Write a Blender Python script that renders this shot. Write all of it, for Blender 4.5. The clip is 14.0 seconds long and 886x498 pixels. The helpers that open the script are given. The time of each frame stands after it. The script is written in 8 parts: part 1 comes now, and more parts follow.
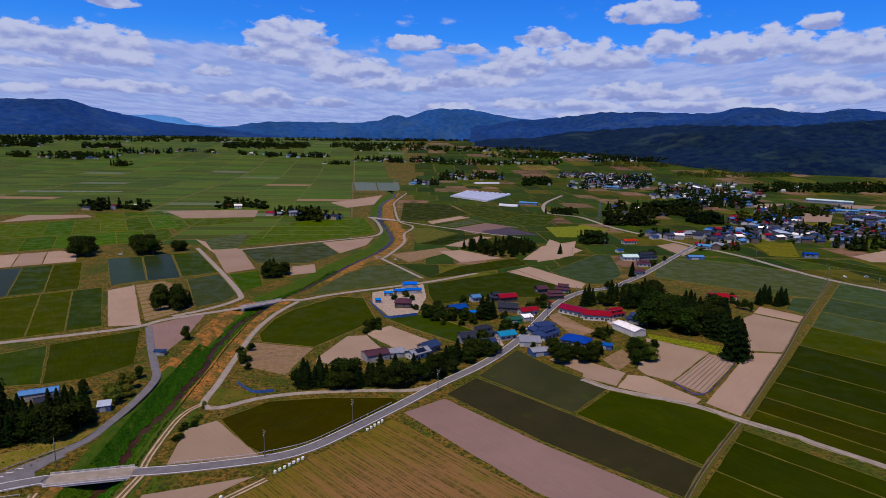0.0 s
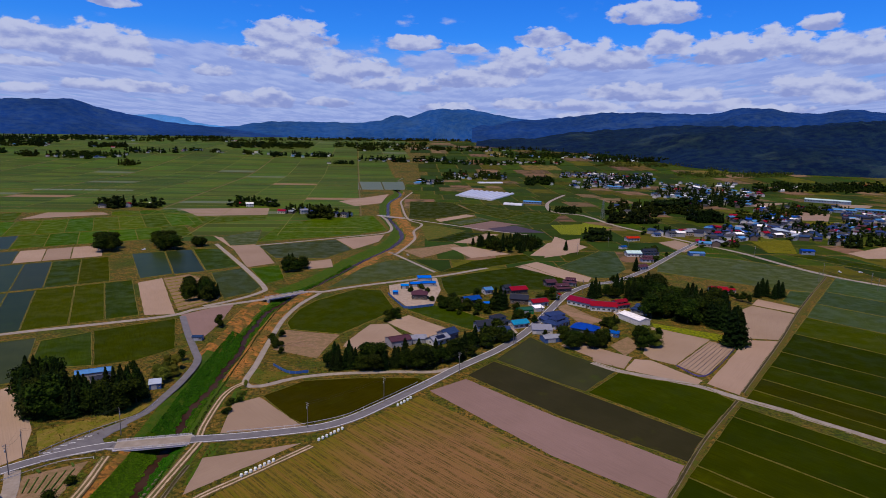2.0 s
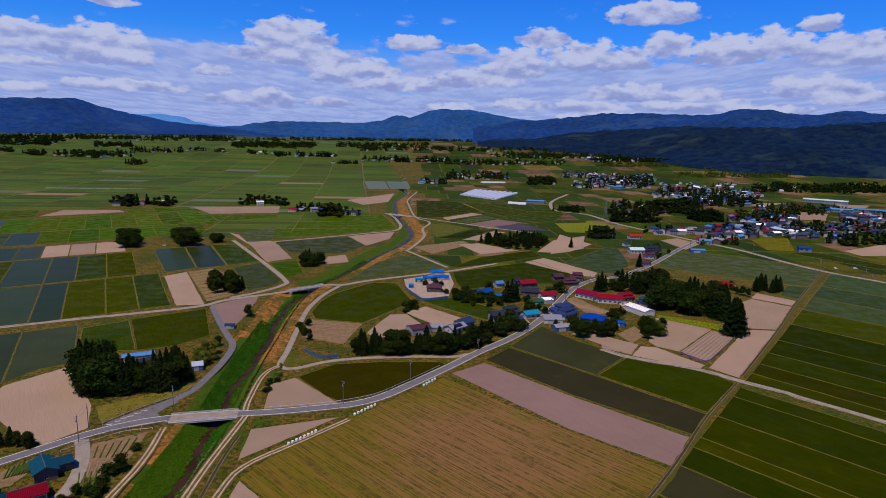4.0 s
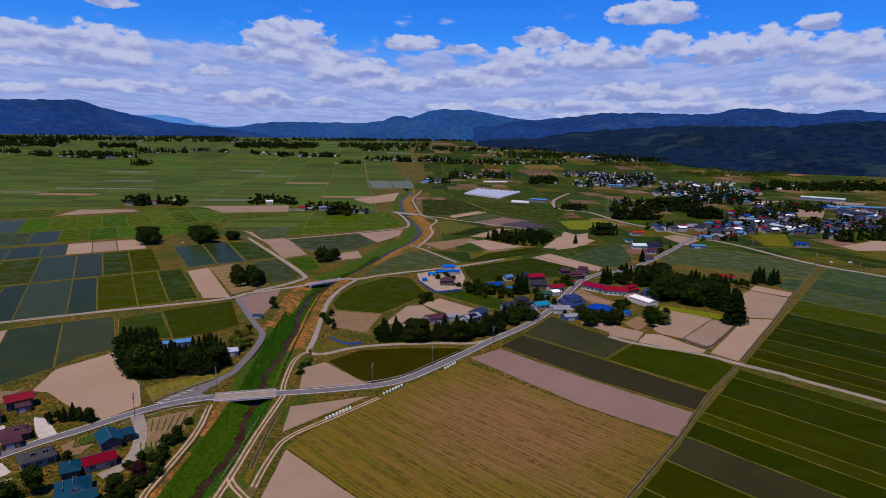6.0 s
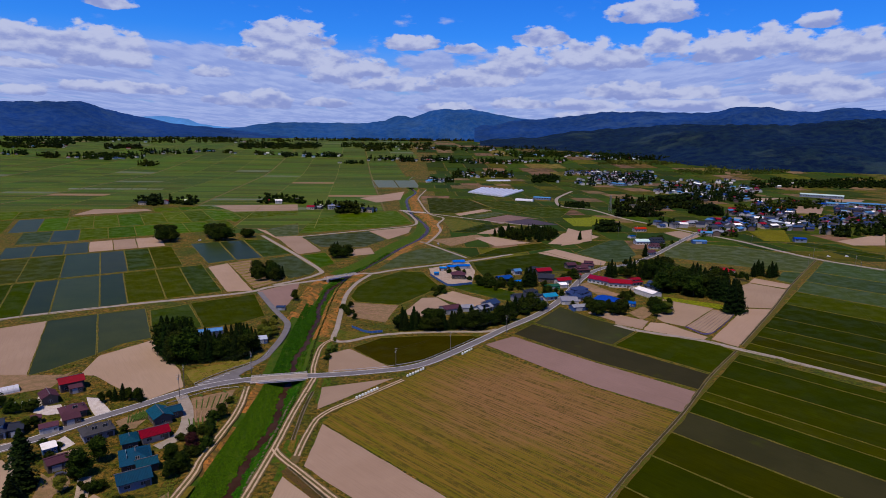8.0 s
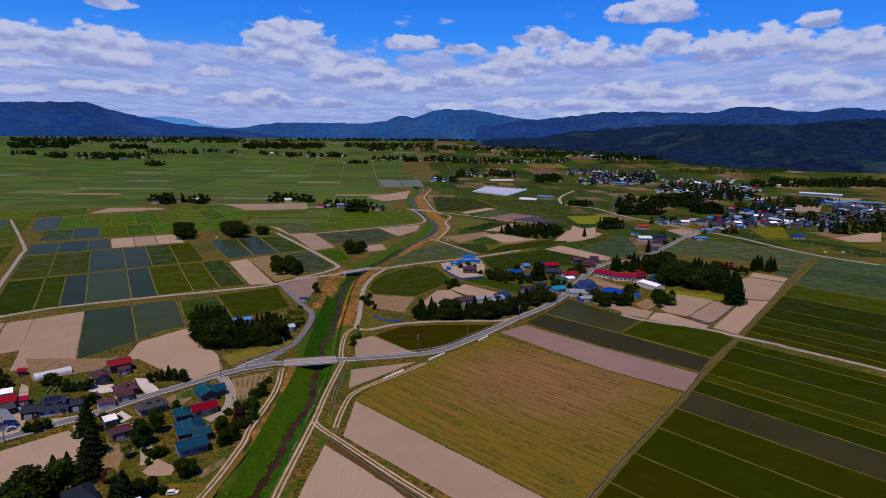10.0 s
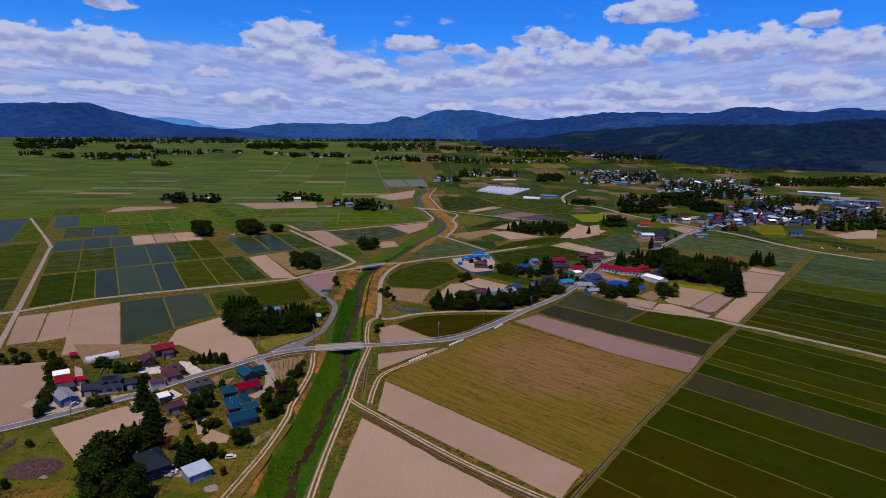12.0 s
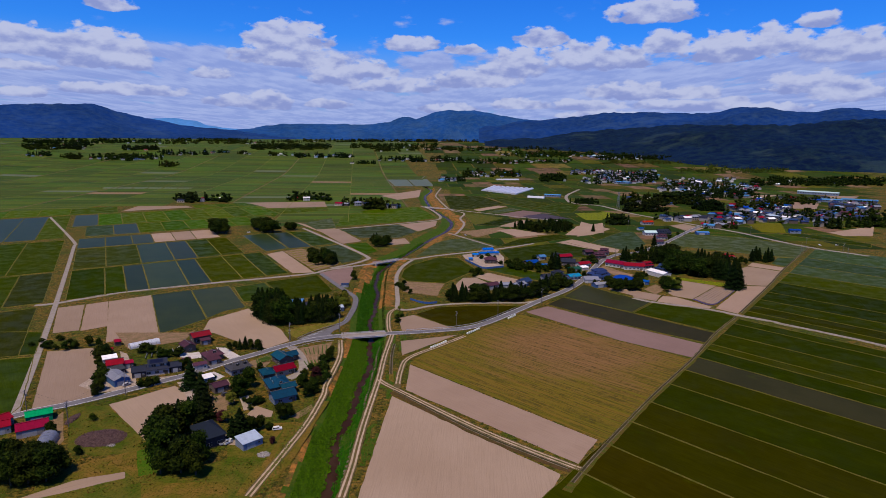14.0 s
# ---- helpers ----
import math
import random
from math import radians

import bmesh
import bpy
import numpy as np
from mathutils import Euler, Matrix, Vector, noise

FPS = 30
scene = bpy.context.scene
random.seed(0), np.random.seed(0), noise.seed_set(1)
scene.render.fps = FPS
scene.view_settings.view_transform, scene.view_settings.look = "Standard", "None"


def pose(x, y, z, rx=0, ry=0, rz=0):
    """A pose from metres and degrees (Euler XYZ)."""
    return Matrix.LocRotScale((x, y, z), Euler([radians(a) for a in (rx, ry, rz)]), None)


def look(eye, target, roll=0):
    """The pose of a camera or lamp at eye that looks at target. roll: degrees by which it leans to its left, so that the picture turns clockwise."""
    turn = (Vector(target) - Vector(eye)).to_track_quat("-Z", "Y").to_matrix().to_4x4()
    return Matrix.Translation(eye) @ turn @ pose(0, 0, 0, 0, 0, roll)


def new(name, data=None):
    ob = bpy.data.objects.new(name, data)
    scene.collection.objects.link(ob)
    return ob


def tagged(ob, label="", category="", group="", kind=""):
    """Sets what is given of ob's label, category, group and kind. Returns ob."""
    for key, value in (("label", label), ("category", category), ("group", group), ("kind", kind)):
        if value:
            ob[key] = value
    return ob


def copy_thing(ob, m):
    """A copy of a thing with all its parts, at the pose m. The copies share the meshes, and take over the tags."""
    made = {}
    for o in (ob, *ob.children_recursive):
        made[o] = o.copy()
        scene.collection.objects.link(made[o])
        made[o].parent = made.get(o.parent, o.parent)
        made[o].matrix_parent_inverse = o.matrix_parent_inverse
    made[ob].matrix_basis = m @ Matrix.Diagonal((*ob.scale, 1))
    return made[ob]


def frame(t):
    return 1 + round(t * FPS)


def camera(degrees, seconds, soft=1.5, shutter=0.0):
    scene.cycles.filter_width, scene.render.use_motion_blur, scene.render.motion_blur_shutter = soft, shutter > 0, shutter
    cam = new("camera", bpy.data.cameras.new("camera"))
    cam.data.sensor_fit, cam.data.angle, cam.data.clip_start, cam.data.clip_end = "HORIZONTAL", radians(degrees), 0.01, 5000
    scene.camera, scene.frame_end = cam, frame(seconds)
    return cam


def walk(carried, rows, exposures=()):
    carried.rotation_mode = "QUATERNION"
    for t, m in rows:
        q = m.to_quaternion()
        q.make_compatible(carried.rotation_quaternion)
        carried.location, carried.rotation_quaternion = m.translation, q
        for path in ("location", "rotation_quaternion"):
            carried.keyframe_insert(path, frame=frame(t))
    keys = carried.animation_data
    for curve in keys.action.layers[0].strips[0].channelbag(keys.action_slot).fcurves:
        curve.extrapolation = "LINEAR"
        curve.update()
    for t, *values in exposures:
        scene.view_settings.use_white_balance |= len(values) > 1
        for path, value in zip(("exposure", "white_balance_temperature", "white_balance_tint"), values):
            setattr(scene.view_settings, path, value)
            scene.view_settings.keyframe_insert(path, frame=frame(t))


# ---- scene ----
cam = camera(72.2, 14.0, soft=0.35)
PATH = [
    (0, (3.881, 9.599, 114.516), (7.735, 107.875, 96.432), 1.31),
    (0.5, (1.281, 4.160, 114.517), (5.134, 102.438, 96.445), 1.31),
    (1, (-1.357, -1.523, 114.537), (2.491, 96.756, 96.469), 1.35),
    (1.5, (-4.323, -7.179, 114.593), (-0.482, 91.096, 96.503), 1.35),
    (2, (-7.455, -13.000, 114.546), (-3.583, 85.276, 96.464), 1.41),
    (2.5, (-10.327, -18.481, 114.477), (-6.413, 79.794, 96.403), 1.54),
    (3, (-13.289, -23.861, 114.588), (-9.354, 74.416, 96.530), 1.57),
    (5.5, (-27.475, -50.374, 114.329), (-23.384, 47.896, 96.265), 1.41),
    (6, (-30.118, -55.493, 114.282), (-26.023, 42.778, 96.226), 1.35),
    (6.5, (-32.624, -60.513, 114.202), (-28.553, 37.756, 96.133), 1.27),
    (7, (-35.025, -65.486, 114.212), (-30.980, 32.782, 96.130), 1.20),
    (7.5, (-37.337, -70.457, 114.174), (-33.322, 27.810, 96.075), 1.14),
    (8, (-39.704, -75.467, 114.110), (-35.706, 22.798, 96.000), 1.08),
    (10.5, (-53.407, -102.454, 113.846), (-49.460, -4.181, 95.762), 1.02),
    (11, (-56.397, -108.014, 113.796), (-52.410, -9.738, 95.742), 0.97),
    (11.5, (-59.399, -113.611, 113.760), (-55.432, -15.337, 95.691), 0.97),
    (12, (-62.272, -119.170, 113.754), (-58.273, -20.894, 95.704), 0.98),
    (12.5, (-65.113, -124.604, 113.696), (-61.126, -26.325, 95.654), 0.97),
    (13, (-67.750, -129.996, 113.645), (-63.801, -31.716, 95.606), 0.93),
    (13.5, (-70.467, -135.536, 113.778), (-66.564, -37.245, 95.786), 0.95),
    (14, (-73.312, -141.154, 113.852), (-69.406, -42.864, 95.861), 0.91),
]
walk(cam, [(t, look(eye, target, roll)) for t, eye, target, roll in PATH])

# ---- sky, sun ----
SUN_AZ, SUN_EL = radians(-150), radians(66)


def setup_sky():
    world = bpy.data.worlds.new("sky")
    scene.world = world
    world.use_nodes = True
    nt = world.node_tree
    N, L = nt.nodes, nt.links

    def math_node(op, a, b=0.0, c=0.0):
        n = N.new("ShaderNodeMath")
        n.operation = op
        for i, v in enumerate((a, b, c)):
            if isinstance(v, (int, float)):
                n.inputs[i].default_value = v
            else:
                L.new(v, n.inputs[i])
        return n.outputs[0]

    def smooth(v, lo, hi):
        n = N.new("ShaderNodeMapRange")
        n.interpolation_type = "SMOOTHSTEP"
        n.inputs[1].default_value, n.inputs[2].default_value = lo, hi
        L.new(v, n.inputs[0])
        return n.outputs[0]

    def mix(f, a, b):
        n = N.new("ShaderNodeMix")
        n.data_type = "RGBA"
        L.new(f, n.inputs[0])
        for i, v in ((6, a), (7, b)):
            if isinstance(v, tuple):
                n.inputs[i].default_value = (*v, 1)
            else:
                L.new(v, n.inputs[i])
        return n.outputs[2]

    sky = N.new("ShaderNodeTexSky")
    sky.sky_type, sky.sun_disc = "NISHITA", False
    sky.sun_elevation, sky.sun_rotation = SUN_EL, SUN_AZ
    sky.air_density, sky.dust_density, sky.ozone_density = 1.0, 0.4, 2.5
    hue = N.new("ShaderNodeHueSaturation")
    hue.inputs["Saturation"].default_value = SKY_SAT
    L.new(sky.outputs[0], hue.inputs["Color"])
    deep = N.new("ShaderNodeMix")
    deep.data_type, deep.blend_type = "RGBA", "MULTIPLY"
    deep.inputs[0].default_value = 1.0
    deep.inputs[7].default_value = SKY_TINT
    L.new(hue.outputs[0], deep.inputs[6])
    tc = N.new("ShaderNodeTexCoord")
    sep = N.new("ShaderNodeSeparateXYZ")
    L.new(tc.outputs["Generated"], sep.inputs[0])
    deg = 180 / math.pi
    az = math_node("MULTIPLY", math_node("ARCTAN2", sep.outputs[0], sep.outputs[1]), deg)
    el = math_node("MULTIPLY", math_node("ARCSINE", sep.outputs[2]), deg)

    def fbm(sx, sy, off, detail=8.0, rough=0.55, dist=0.0):
        c = N.new("ShaderNodeCombineXYZ")
        L.new(math_node("MULTIPLY", az, sx), c.inputs[0])
        L.new(math_node("MULTIPLY_ADD", el, sy, off), c.inputs[1])
        n = N.new("ShaderNodeTexNoise")
        n.inputs["Scale"].default_value = 1.0
        n.inputs["Detail"].default_value = detail
        n.inputs["Roughness"].default_value = rough
        n.inputs["Distortion"].default_value = dist
        L.new(c.outputs[0], n.inputs["Vector"])
        return n.outputs[0]

    # heaped clouds: azimuth, elevation of the flat base, half width, height (degrees)
    heaps = HEAPS
    puff = fbm(0.70, 1.20, 3.1, 9.0, 0.52)
    puff_low = fbm(0.50, 0.95, 3.1, 4.0, 0.5)
    puff_up = fbm(0.50, 0.95, 3.1 + 0.55, 4.0, 0.5)
    field, lift, mass = None, None, None
    for a, e, w, h in heaps:
        dx = math_node("DIVIDE", math_node("SUBTRACT", az, a), w * 1.2)
        up = math_node("SUBTRACT", el, e)
        above = math_node("DIVIDE", math_node("MAXIMUM", up, 0.0), h)
        below = math_node("DIVIDE", math_node("MINIMUM", up, 0.0), h * 0.45)
        r2 = math_node("ADD", math_node("MULTIPLY", dx, dx),
                       math_node("ADD", math_node("MULTIPLY", above, above), math_node("MULTIPLY", below, below)))
        blob = math_node("SUBTRACT", 1.0, r2)
        full = math_node("MAXIMUM", math_node("ADD", blob, 0.5), 0.0)
        part_lift = math_node("MULTIPLY", full, math_node("DIVIDE", up, h))
        field = blob if field is None else math_node("MAXIMUM", field, blob)
        lift = part_lift if lift is None else math_node("ADD", lift, part_lift)
        mass = full if mass is None else math_node("ADD", mass, full)
    field = math_node("MAXIMUM", field, -1.0)
    lift = math_node("DIVIDE", lift, math_node("ADD", mass, 0.001))
    dens = math_node("ADD", math_node("MULTIPLY", field, 0.55), math_node("MULTIPLY_ADD", puff, 1.7, -0.80))
    heap = smooth(dens, -0.06, 0.24)
    # low broken deck, seen in perspective: rows crowd together towards the horizon
    far = math_node("DIVIDE", 1.0, math_node("MAXIMUM", math_node("ADD", sep.outputs[2], 0.012), 0.02))

    def deck(scale, off, detail, rough):
        c = N.new("ShaderNodeCombineXYZ")
        L.new(math_node("MULTIPLY", math_node("MULTIPLY", az, math_node("MULTIPLY_ADD", far, 0.010, 0.055)), scale), c.inputs[0])
        L.new(math_node("MULTIPLY_ADD", math_node("LOGARITHM", far, math.e), 2.7 * scale, off), c.inputs[1])
        n = N.new("ShaderNodeTexNoise")
        n.inputs["Scale"].default_value, n.inputs["Detail"].default_value, n.inputs["Roughness"].default_value = 1.0, detail, rough
        L.new(c.outputs[0], n.inputs["Vector"])
        return n.outputs[0]

    sheet_n = deck(1.75, 7.7, 9.0, 0.55)
    sheet_up = deck(1.75, 7.7 - 0.22, 6.0, 0.5)
    sheet_fine = deck(4.0, 2.2, 6.0, 0.6)
    cover = smooth(el, 9.5, 5.5)
    sdens = math_node("ADD", math_node("MULTIPLY_ADD", sheet_n, 1.0, -0.66), math_node("MULTIPLY", cover, 0.35))
    sheet = math_node("MULTIPLY", smooth(sdens, -0.03, 0.10), 0.94)
    high = smooth(math_node("MULTIPLY_ADD", fbm(0.22, 0.5, 15.0, 6.0, 0.6), 1.0, 0.0), 0.60, 0.85)
    wisps = math_node("MULTIPLY", math_node("MULTIPLY", high, 0.35), smooth(el, 7.0, 9.0))
    # lit tops, grey undersides
    heap_lit = smooth(math_node("ADD", math_node("SUBTRACT", puff_low, puff_up), math_node("MULTIPLY", lift, 0.30)), -0.18, 0.22)
    sheet_lit = smooth(math_node("ADD", math_node("MULTIPLY", math_node("SUBTRACT", sheet_n, sheet_up), 1.5), math_node("MULTIPLY_ADD", sheet_fine, 0.5, -0.25)), -0.20, 0.24)
    white, grey, low_grey = CLOUD_WHITE, CLOUD_GREY, CLOUD_LOW
    col_heap = mix(heap_lit, grey, white)
    col_sheet = mix(sheet_lit, low_grey, CLOUD_SHEET)
    veil = math_node("MULTIPLY", smooth(el, 9.0, 3.0), 0.85)
    base = mix(veil, deep.outputs[2], (2.5, 3.7, 7.0))
    base = mix(wisps, base, CLOUD_SHEET)
    base = mix(sheet, base, col_sheet)
    base = mix(heap, base, col_heap)
    bg = N["Background"]
    L.new(base, bg.inputs[0])
    bg.inputs[1].default_value = 0.1


SKY_SAT, SKY_TINT = 1.35, (0.20, 0.68, 1.52, 1)
CLOUD_WHITE, CLOUD_GREY, CLOUD_LOW, CLOUD_SHEET = (4.8, 5.3, 7.6), (2.5, 3.1, 6.2), (2.6, 3.4, 6.9), (3.7, 4.5, 7.7)
HEAPS = (
    (-11.9, 7.9, 3.2, 1.9), (-11.6, 6.5, 4.4, 1.2), (-31.5, 6.3, 3.2, 1.6), (-27.0, 6.0, 3.6, 2.2), (-25.6, 9.8, 1.6, 0.8),
    (-0.9, 8.0, 2.5, 0.9), (-4.6, 5.6, 2.0, 1.1), (8.6, 6.3, 2.6, 1.7), (10.9, 8.6, 1.9, 1.2), (14.6, 6.9, 3.0, 1.8),
    (17.9, 6.8, 2.2, 1.3), (20.0, 10.4, 3.0, 1.5), (21.4, 8.0, 1.8, 1.4), (26.0, 7.2, 3.2, 1.7), (29.6, 7.6, 2.6, 1.6),
    (32.5, 9.2, 1.3, 0.9), (34.7, 6.9, 3.0, 1.7), (38.5, 6.7, 3.0, 1.5), (-13.6, 3.0, 1.6, 0.7), (3.8, 7.7, 1.6, 0.6),
    (-24.2, 5.4, 1.9, 0.8), (-18.2, 5.0, 1.4, 0.7), (-16.7, 2.7, 1.7, 0.8), (-13.8, 2.7, 2.0, 1.2), (-7.4, 5.2, 2.6, 1.8), (-8.4, 2.7, 1.7, 0.6), (-25.1, 3.3, 4.2, 0.7), (-32.4, 4.8, 2.5, 0.6), (-35.0, 4.4, 1.4, 0.8), (-32.0, 2.8, 1.5, 0.6), (-2.3, 4.4, 3.5, 0.9), (4.8, 5.0, 3.5, 1.2),
    (18.5, 4.0, 3.3, 1.1), (23.8, 3.9, 2.4, 0.8), (14.6, 2.9, 3.4, 0.7), (2.7, 2.5, 2.3, 0.7), (32.6, 4.4, 3.0, 1.2), (34.9, 3.7, 2.4, 1.1), (8.7, 3.0, 2.3, 0.7), (26.6, 3.0, 1.6, 0.8), (16.5, 2.1, 3.4, 0.6), (22.7, 2.9, 3.5, 0.7), (30.1, 2.6, 2.5, 0.7),
    (-40.0, 7.0, 4.0, 1.8), (48.0, 8.0, 5.0, 2.0), (-60.0, 9.0, 6.0, 2.5), (75.0, 12.0, 8.0, 3.0), (120.0, 14.0, 9.0, 4.0), (-130.0, 13.0, 9.0, 4.0), (175.0, 10.0, 8.0, 3.0),
)
setup_sky()

lamp = bpy.data.lights.new("sun", "SUN")
lamp.energy, lamp.angle, lamp.color = 5.0, radians(0.53), (1.0, 0.81, 0.62)
sun = new("sun", lamp)
sun_way = Vector((math.sin(SUN_AZ) * math.cos(SUN_EL), math.cos(SUN_AZ) * math.cos(SUN_EL), math.sin(SUN_EL)))
sun.matrix_world = look(sun_way * 300, (0, 0, 0))
scene.view_settings.exposure = 0.0

# ---- materials ----
MATS = {}


class Shade:
    """Node-building shorthand for one material."""

    def __init__(self, name, rough=0.9, spec=0.3, metal=0.0):
        self.m = bpy.data.materials.new(name)
        self.m.use_nodes = True
        self.N, self.L = self.m.node_tree.nodes, self.m.node_tree.links
        self.b = self.N["Principled BSDF"]
        self.b.inputs["Roughness"].default_value = rough
        self.b.inputs["Specular IOR Level"].default_value = spec
        self.b.inputs["Metallic"].default_value = metal
        MATS[name] = self.m

    def put(self, v, sock):
        if isinstance(v, (int, float)):
            sock.default_value = v
        elif isinstance(v, tuple):
            sock.default_value = (*v, 1) if len(v) == 3 else v
        else:
            self.L.new(v, sock)

    def pos(self, stretch=(1, 1, 1), turn=0.0, source="world"):
        if source == "uv":
            v = self.N.new("ShaderNodeUVMap").outputs[0]
        elif source == "object":
            v = self.N.new("ShaderNodeTexCoord").outputs["Object"]
        else:
            v = self.N.new("ShaderNodeNewGeometry").outputs["Position"]
        mp = self.N.new("ShaderNodeMapping")
        mp.inputs["Scale"].default_value = stretch
        mp.inputs["Rotation"].default_value = (0, 0, turn)
        self.L.new(v, mp.inputs[0])
        return mp.outputs[0]

    def noise(self, scale, vec=None, detail=5.0, rough=0.6):
        n = self.N.new("ShaderNodeTexNoise")
        n.inputs["Scale"].default_value, n.inputs["Detail"].default_value, n.inputs["Roughness"].default_value = scale, detail, rough
        self.L.new(vec if vec is not None else self.pos(), n.inputs["Vector"])
        return n.outputs[0]

    def span(self, v, lo, hi, a=0.0, b=1.0):
        n = self.N.new("ShaderNodeMapRange")
        n.interpolation_type = "SMOOTHSTEP"
        for i, x in enumerate((lo, hi, a, b)):
            n.inputs[i + 1].default_value = x
        self.L.new(v, n.inputs[0])
        return n.outputs[0]

    def calc(self, op, a, b=0.0):
        n = self.N.new("ShaderNodeMath")
        n.operation = op
        self.put(a, n.inputs[0]), self.put(b, n.inputs[1])
        return n.outputs[0]

    def mix(self, f, a, b, mode="MIX"):
        n = self.N.new("ShaderNodeMix")
        n.data_type, n.blend_type = "RGBA", mode
        self.put(f, n.inputs[0]), self.put(a, n.inputs[6]), self.put(b, n.inputs[7])
        return n.outputs[2]

    def random(self, island=False):
        if island:
            return self.N.new("ShaderNodeNewGeometry").outputs["Random Per Island"]
        return self.N.new("ShaderNodeObjectInfo").outputs["Random"]

    def vary(self, col, rnd, hue=0.02, val=0.25, sat=0.0):
        n = self.N.new("ShaderNodeHueSaturation")
        self.put(col, n.inputs["Color"])
        self.put(self.span(rnd, 0, 1, 0.5 - hue, 0.5 + hue), n.inputs["Hue"])
        other = self.calc("FRACT", self.calc("MULTIPLY", rnd, 7.31))
        self.put(self.span(other, 0, 1, 1 - val, 1 + val), n.inputs["Value"])
        if sat:
            self.put(self.span(self.calc("FRACT", self.calc("MULTIPLY", rnd, 3.77)), 0, 1, 1 - sat, 1 + sat), n.inputs["Saturation"])
        return n.outputs[0]

    def bump(self, height, dist, strength=1.0):
        n = self.N.new("ShaderNodeBump")
        n.inputs["Distance"].default_value, n.inputs["Strength"].default_value = dist, strength
        self.L.new(height, n.inputs["Height"])
        self.L.new(n.outputs[0], self.b.inputs["Normal"])

    def done(self, col):
        n = self.N.new("ShaderNodeHueSaturation")
        n.inputs["Saturation"].default_value, n.inputs["Value"].default_value = 1.05, 0.69
        self.put(col, n.inputs["Color"])
        self.L.new(n.outputs[0], self.b.inputs["Base Color"])
        return self.m


def make_materials():
    # verges: dry and green grass, bare earth
    s = Shade("verge", 0.95, 0.1)
    big, mid, fine = s.noise(0.02), s.noise(0.25), s.noise(3.0)
    c = s.mix(s.span(mid, 0.34, 0.66), (0.100, 0.090, 0.010), (0.270, 0.150, 0.036))
    c = s.mix(s.span(big, 0.50, 0.66), c, (0.064, 0.090, 0.006))
    c = s.mix(s.span(s.noise(0.11), 0.50, 0.62, 0, 0.85), c, (0.070, 0.100, 0.006))
    c = s.mix(s.span(s.noise(0.6), 0.44, 0.60, 0, 0.85), c, (0.022, 0.032, 0.004))
    c = s.mix(s.span(fine, 0.46, 0.60, 0, 0.6), c, (0.026, 0.034, 0.005))
    c = s.mix(s.span(s.noise(0.8), 0.60, 0.72, 0, 0.8), c, (0.26, 0.185, 0.06))
    s.bump(s.calc("ADD", fine, mid), 0.25)
    s.done(c)
    s = Shade("bank_grass", 0.95, 0.1)
    mid, fine = s.noise(0.3), s.noise(2.5)
    c = s.mix(s.span(mid, 0.3, 0.7), (0.036, 0.092, 0.005), (0.078, 0.110, 0.010))
    c = s.mix(s.span(fine, 0.5, 0.75), c, (0.02, 0.045, 0.008))
    s.bump(s.calc("ADD", fine, mid), 0.5)
    s.done(c)
    s = Shade("bare_bank", 0.95, 0.1)
    mid, fine = s.noise(0.22), s.noise(2.0)
    c = s.mix(s.span(mid, 0.35, 0.6), (0.46, 0.200, 0.055), (0.30, 0.145, 0.040))
    c = s.mix(s.span(s.noise(0.13), 0.42, 0.60, 0, 0.9), c, (0.105, 0.095, 0.018))
    c = s.mix(s.span(s.noise(0.5), 0.48, 0.62, 0, 0.7), c, (0.060, 0.045, 0.014))
    c = s.mix(s.span(fine, 0.5, 0.8), c, (0.12, 0.06, 0.02))
    s.bump(s.calc("ADD", fine, mid), 0.35)
    s.done(c)
    s = Shade("river_bed", 0.6, 0.4)
    s.done(s.mix(s.noise(0.8), (0.05, 0.028, 0.015), (0.10, 0.055, 0.03)))
    s = Shade("river_water", 0.25, 0.012)
    s.bump(s.noise(1.2), 0.02, 0.5)
    s.done(s.mix(s.span(s.noise(0.06), 0.4, 0.6), (0.035, 0.017, 0.010), (0.050, 0.028, 0.017)))

    # bare tilled earth
    for name, a, b in (("soil", (0.340, 0.252, 0.180), (0.300, 0.216, 0.150)), ("pinksoil", (0.225, 0.152, 0.128), (0.192, 0.130, 0.106)),
                       ("greysoil", (0.36, 0.27, 0.19), (0.29, 0.21, 0.14)), ("mulchfield", (0.062, 0.050, 0.068), (0.045, 0.036, 0.050))):
        s = Shade(name, 0.95, 0.15)
        rows = s.pos((0.06, 2.2, 1), 0, "uv")
        streak = s.noise(1.0, rows, 3.0)
        c = s.mix(s.span(s.noise(0.03), 0.3, 0.7), a, b)
        c = s.mix(s.span(streak, 0.42, 0.72, 0, 0.35), c, tuple(v * 0.72 for v in b))
        c = s.mix(s.span(s.noise(2.5), 0.5, 0.75, 0, 0.4), c, tuple(v * 0.75 for v in b))
        c = s.vary(c, s.random(), 0.004, 0.12)
        s.bump(s.calc("ADD", streak, s.noise(4.0)), 0.08)
        s.done(c)
    # mown meadow going brown
    s = Shade("stubble", 0.95, 0.1)
    rows = s.pos((0.012, 0.34, 1), 0, "uv")
    fine_rows = s.pos((0.035, 1.05, 1), 0, "uv")
    st, fr = s.noise(1.0, rows, 6.0, 0.65), s.noise(1.0, fine_rows, 4.0, 0.7)
    centre = s.N.new("ShaderNodeVectorMath")
    centre.operation = "DISTANCE"
    s.put(s.pos(), centre.inputs[0])
    centre.inputs[1].default_value = (12.0, 178.0, 0.0)
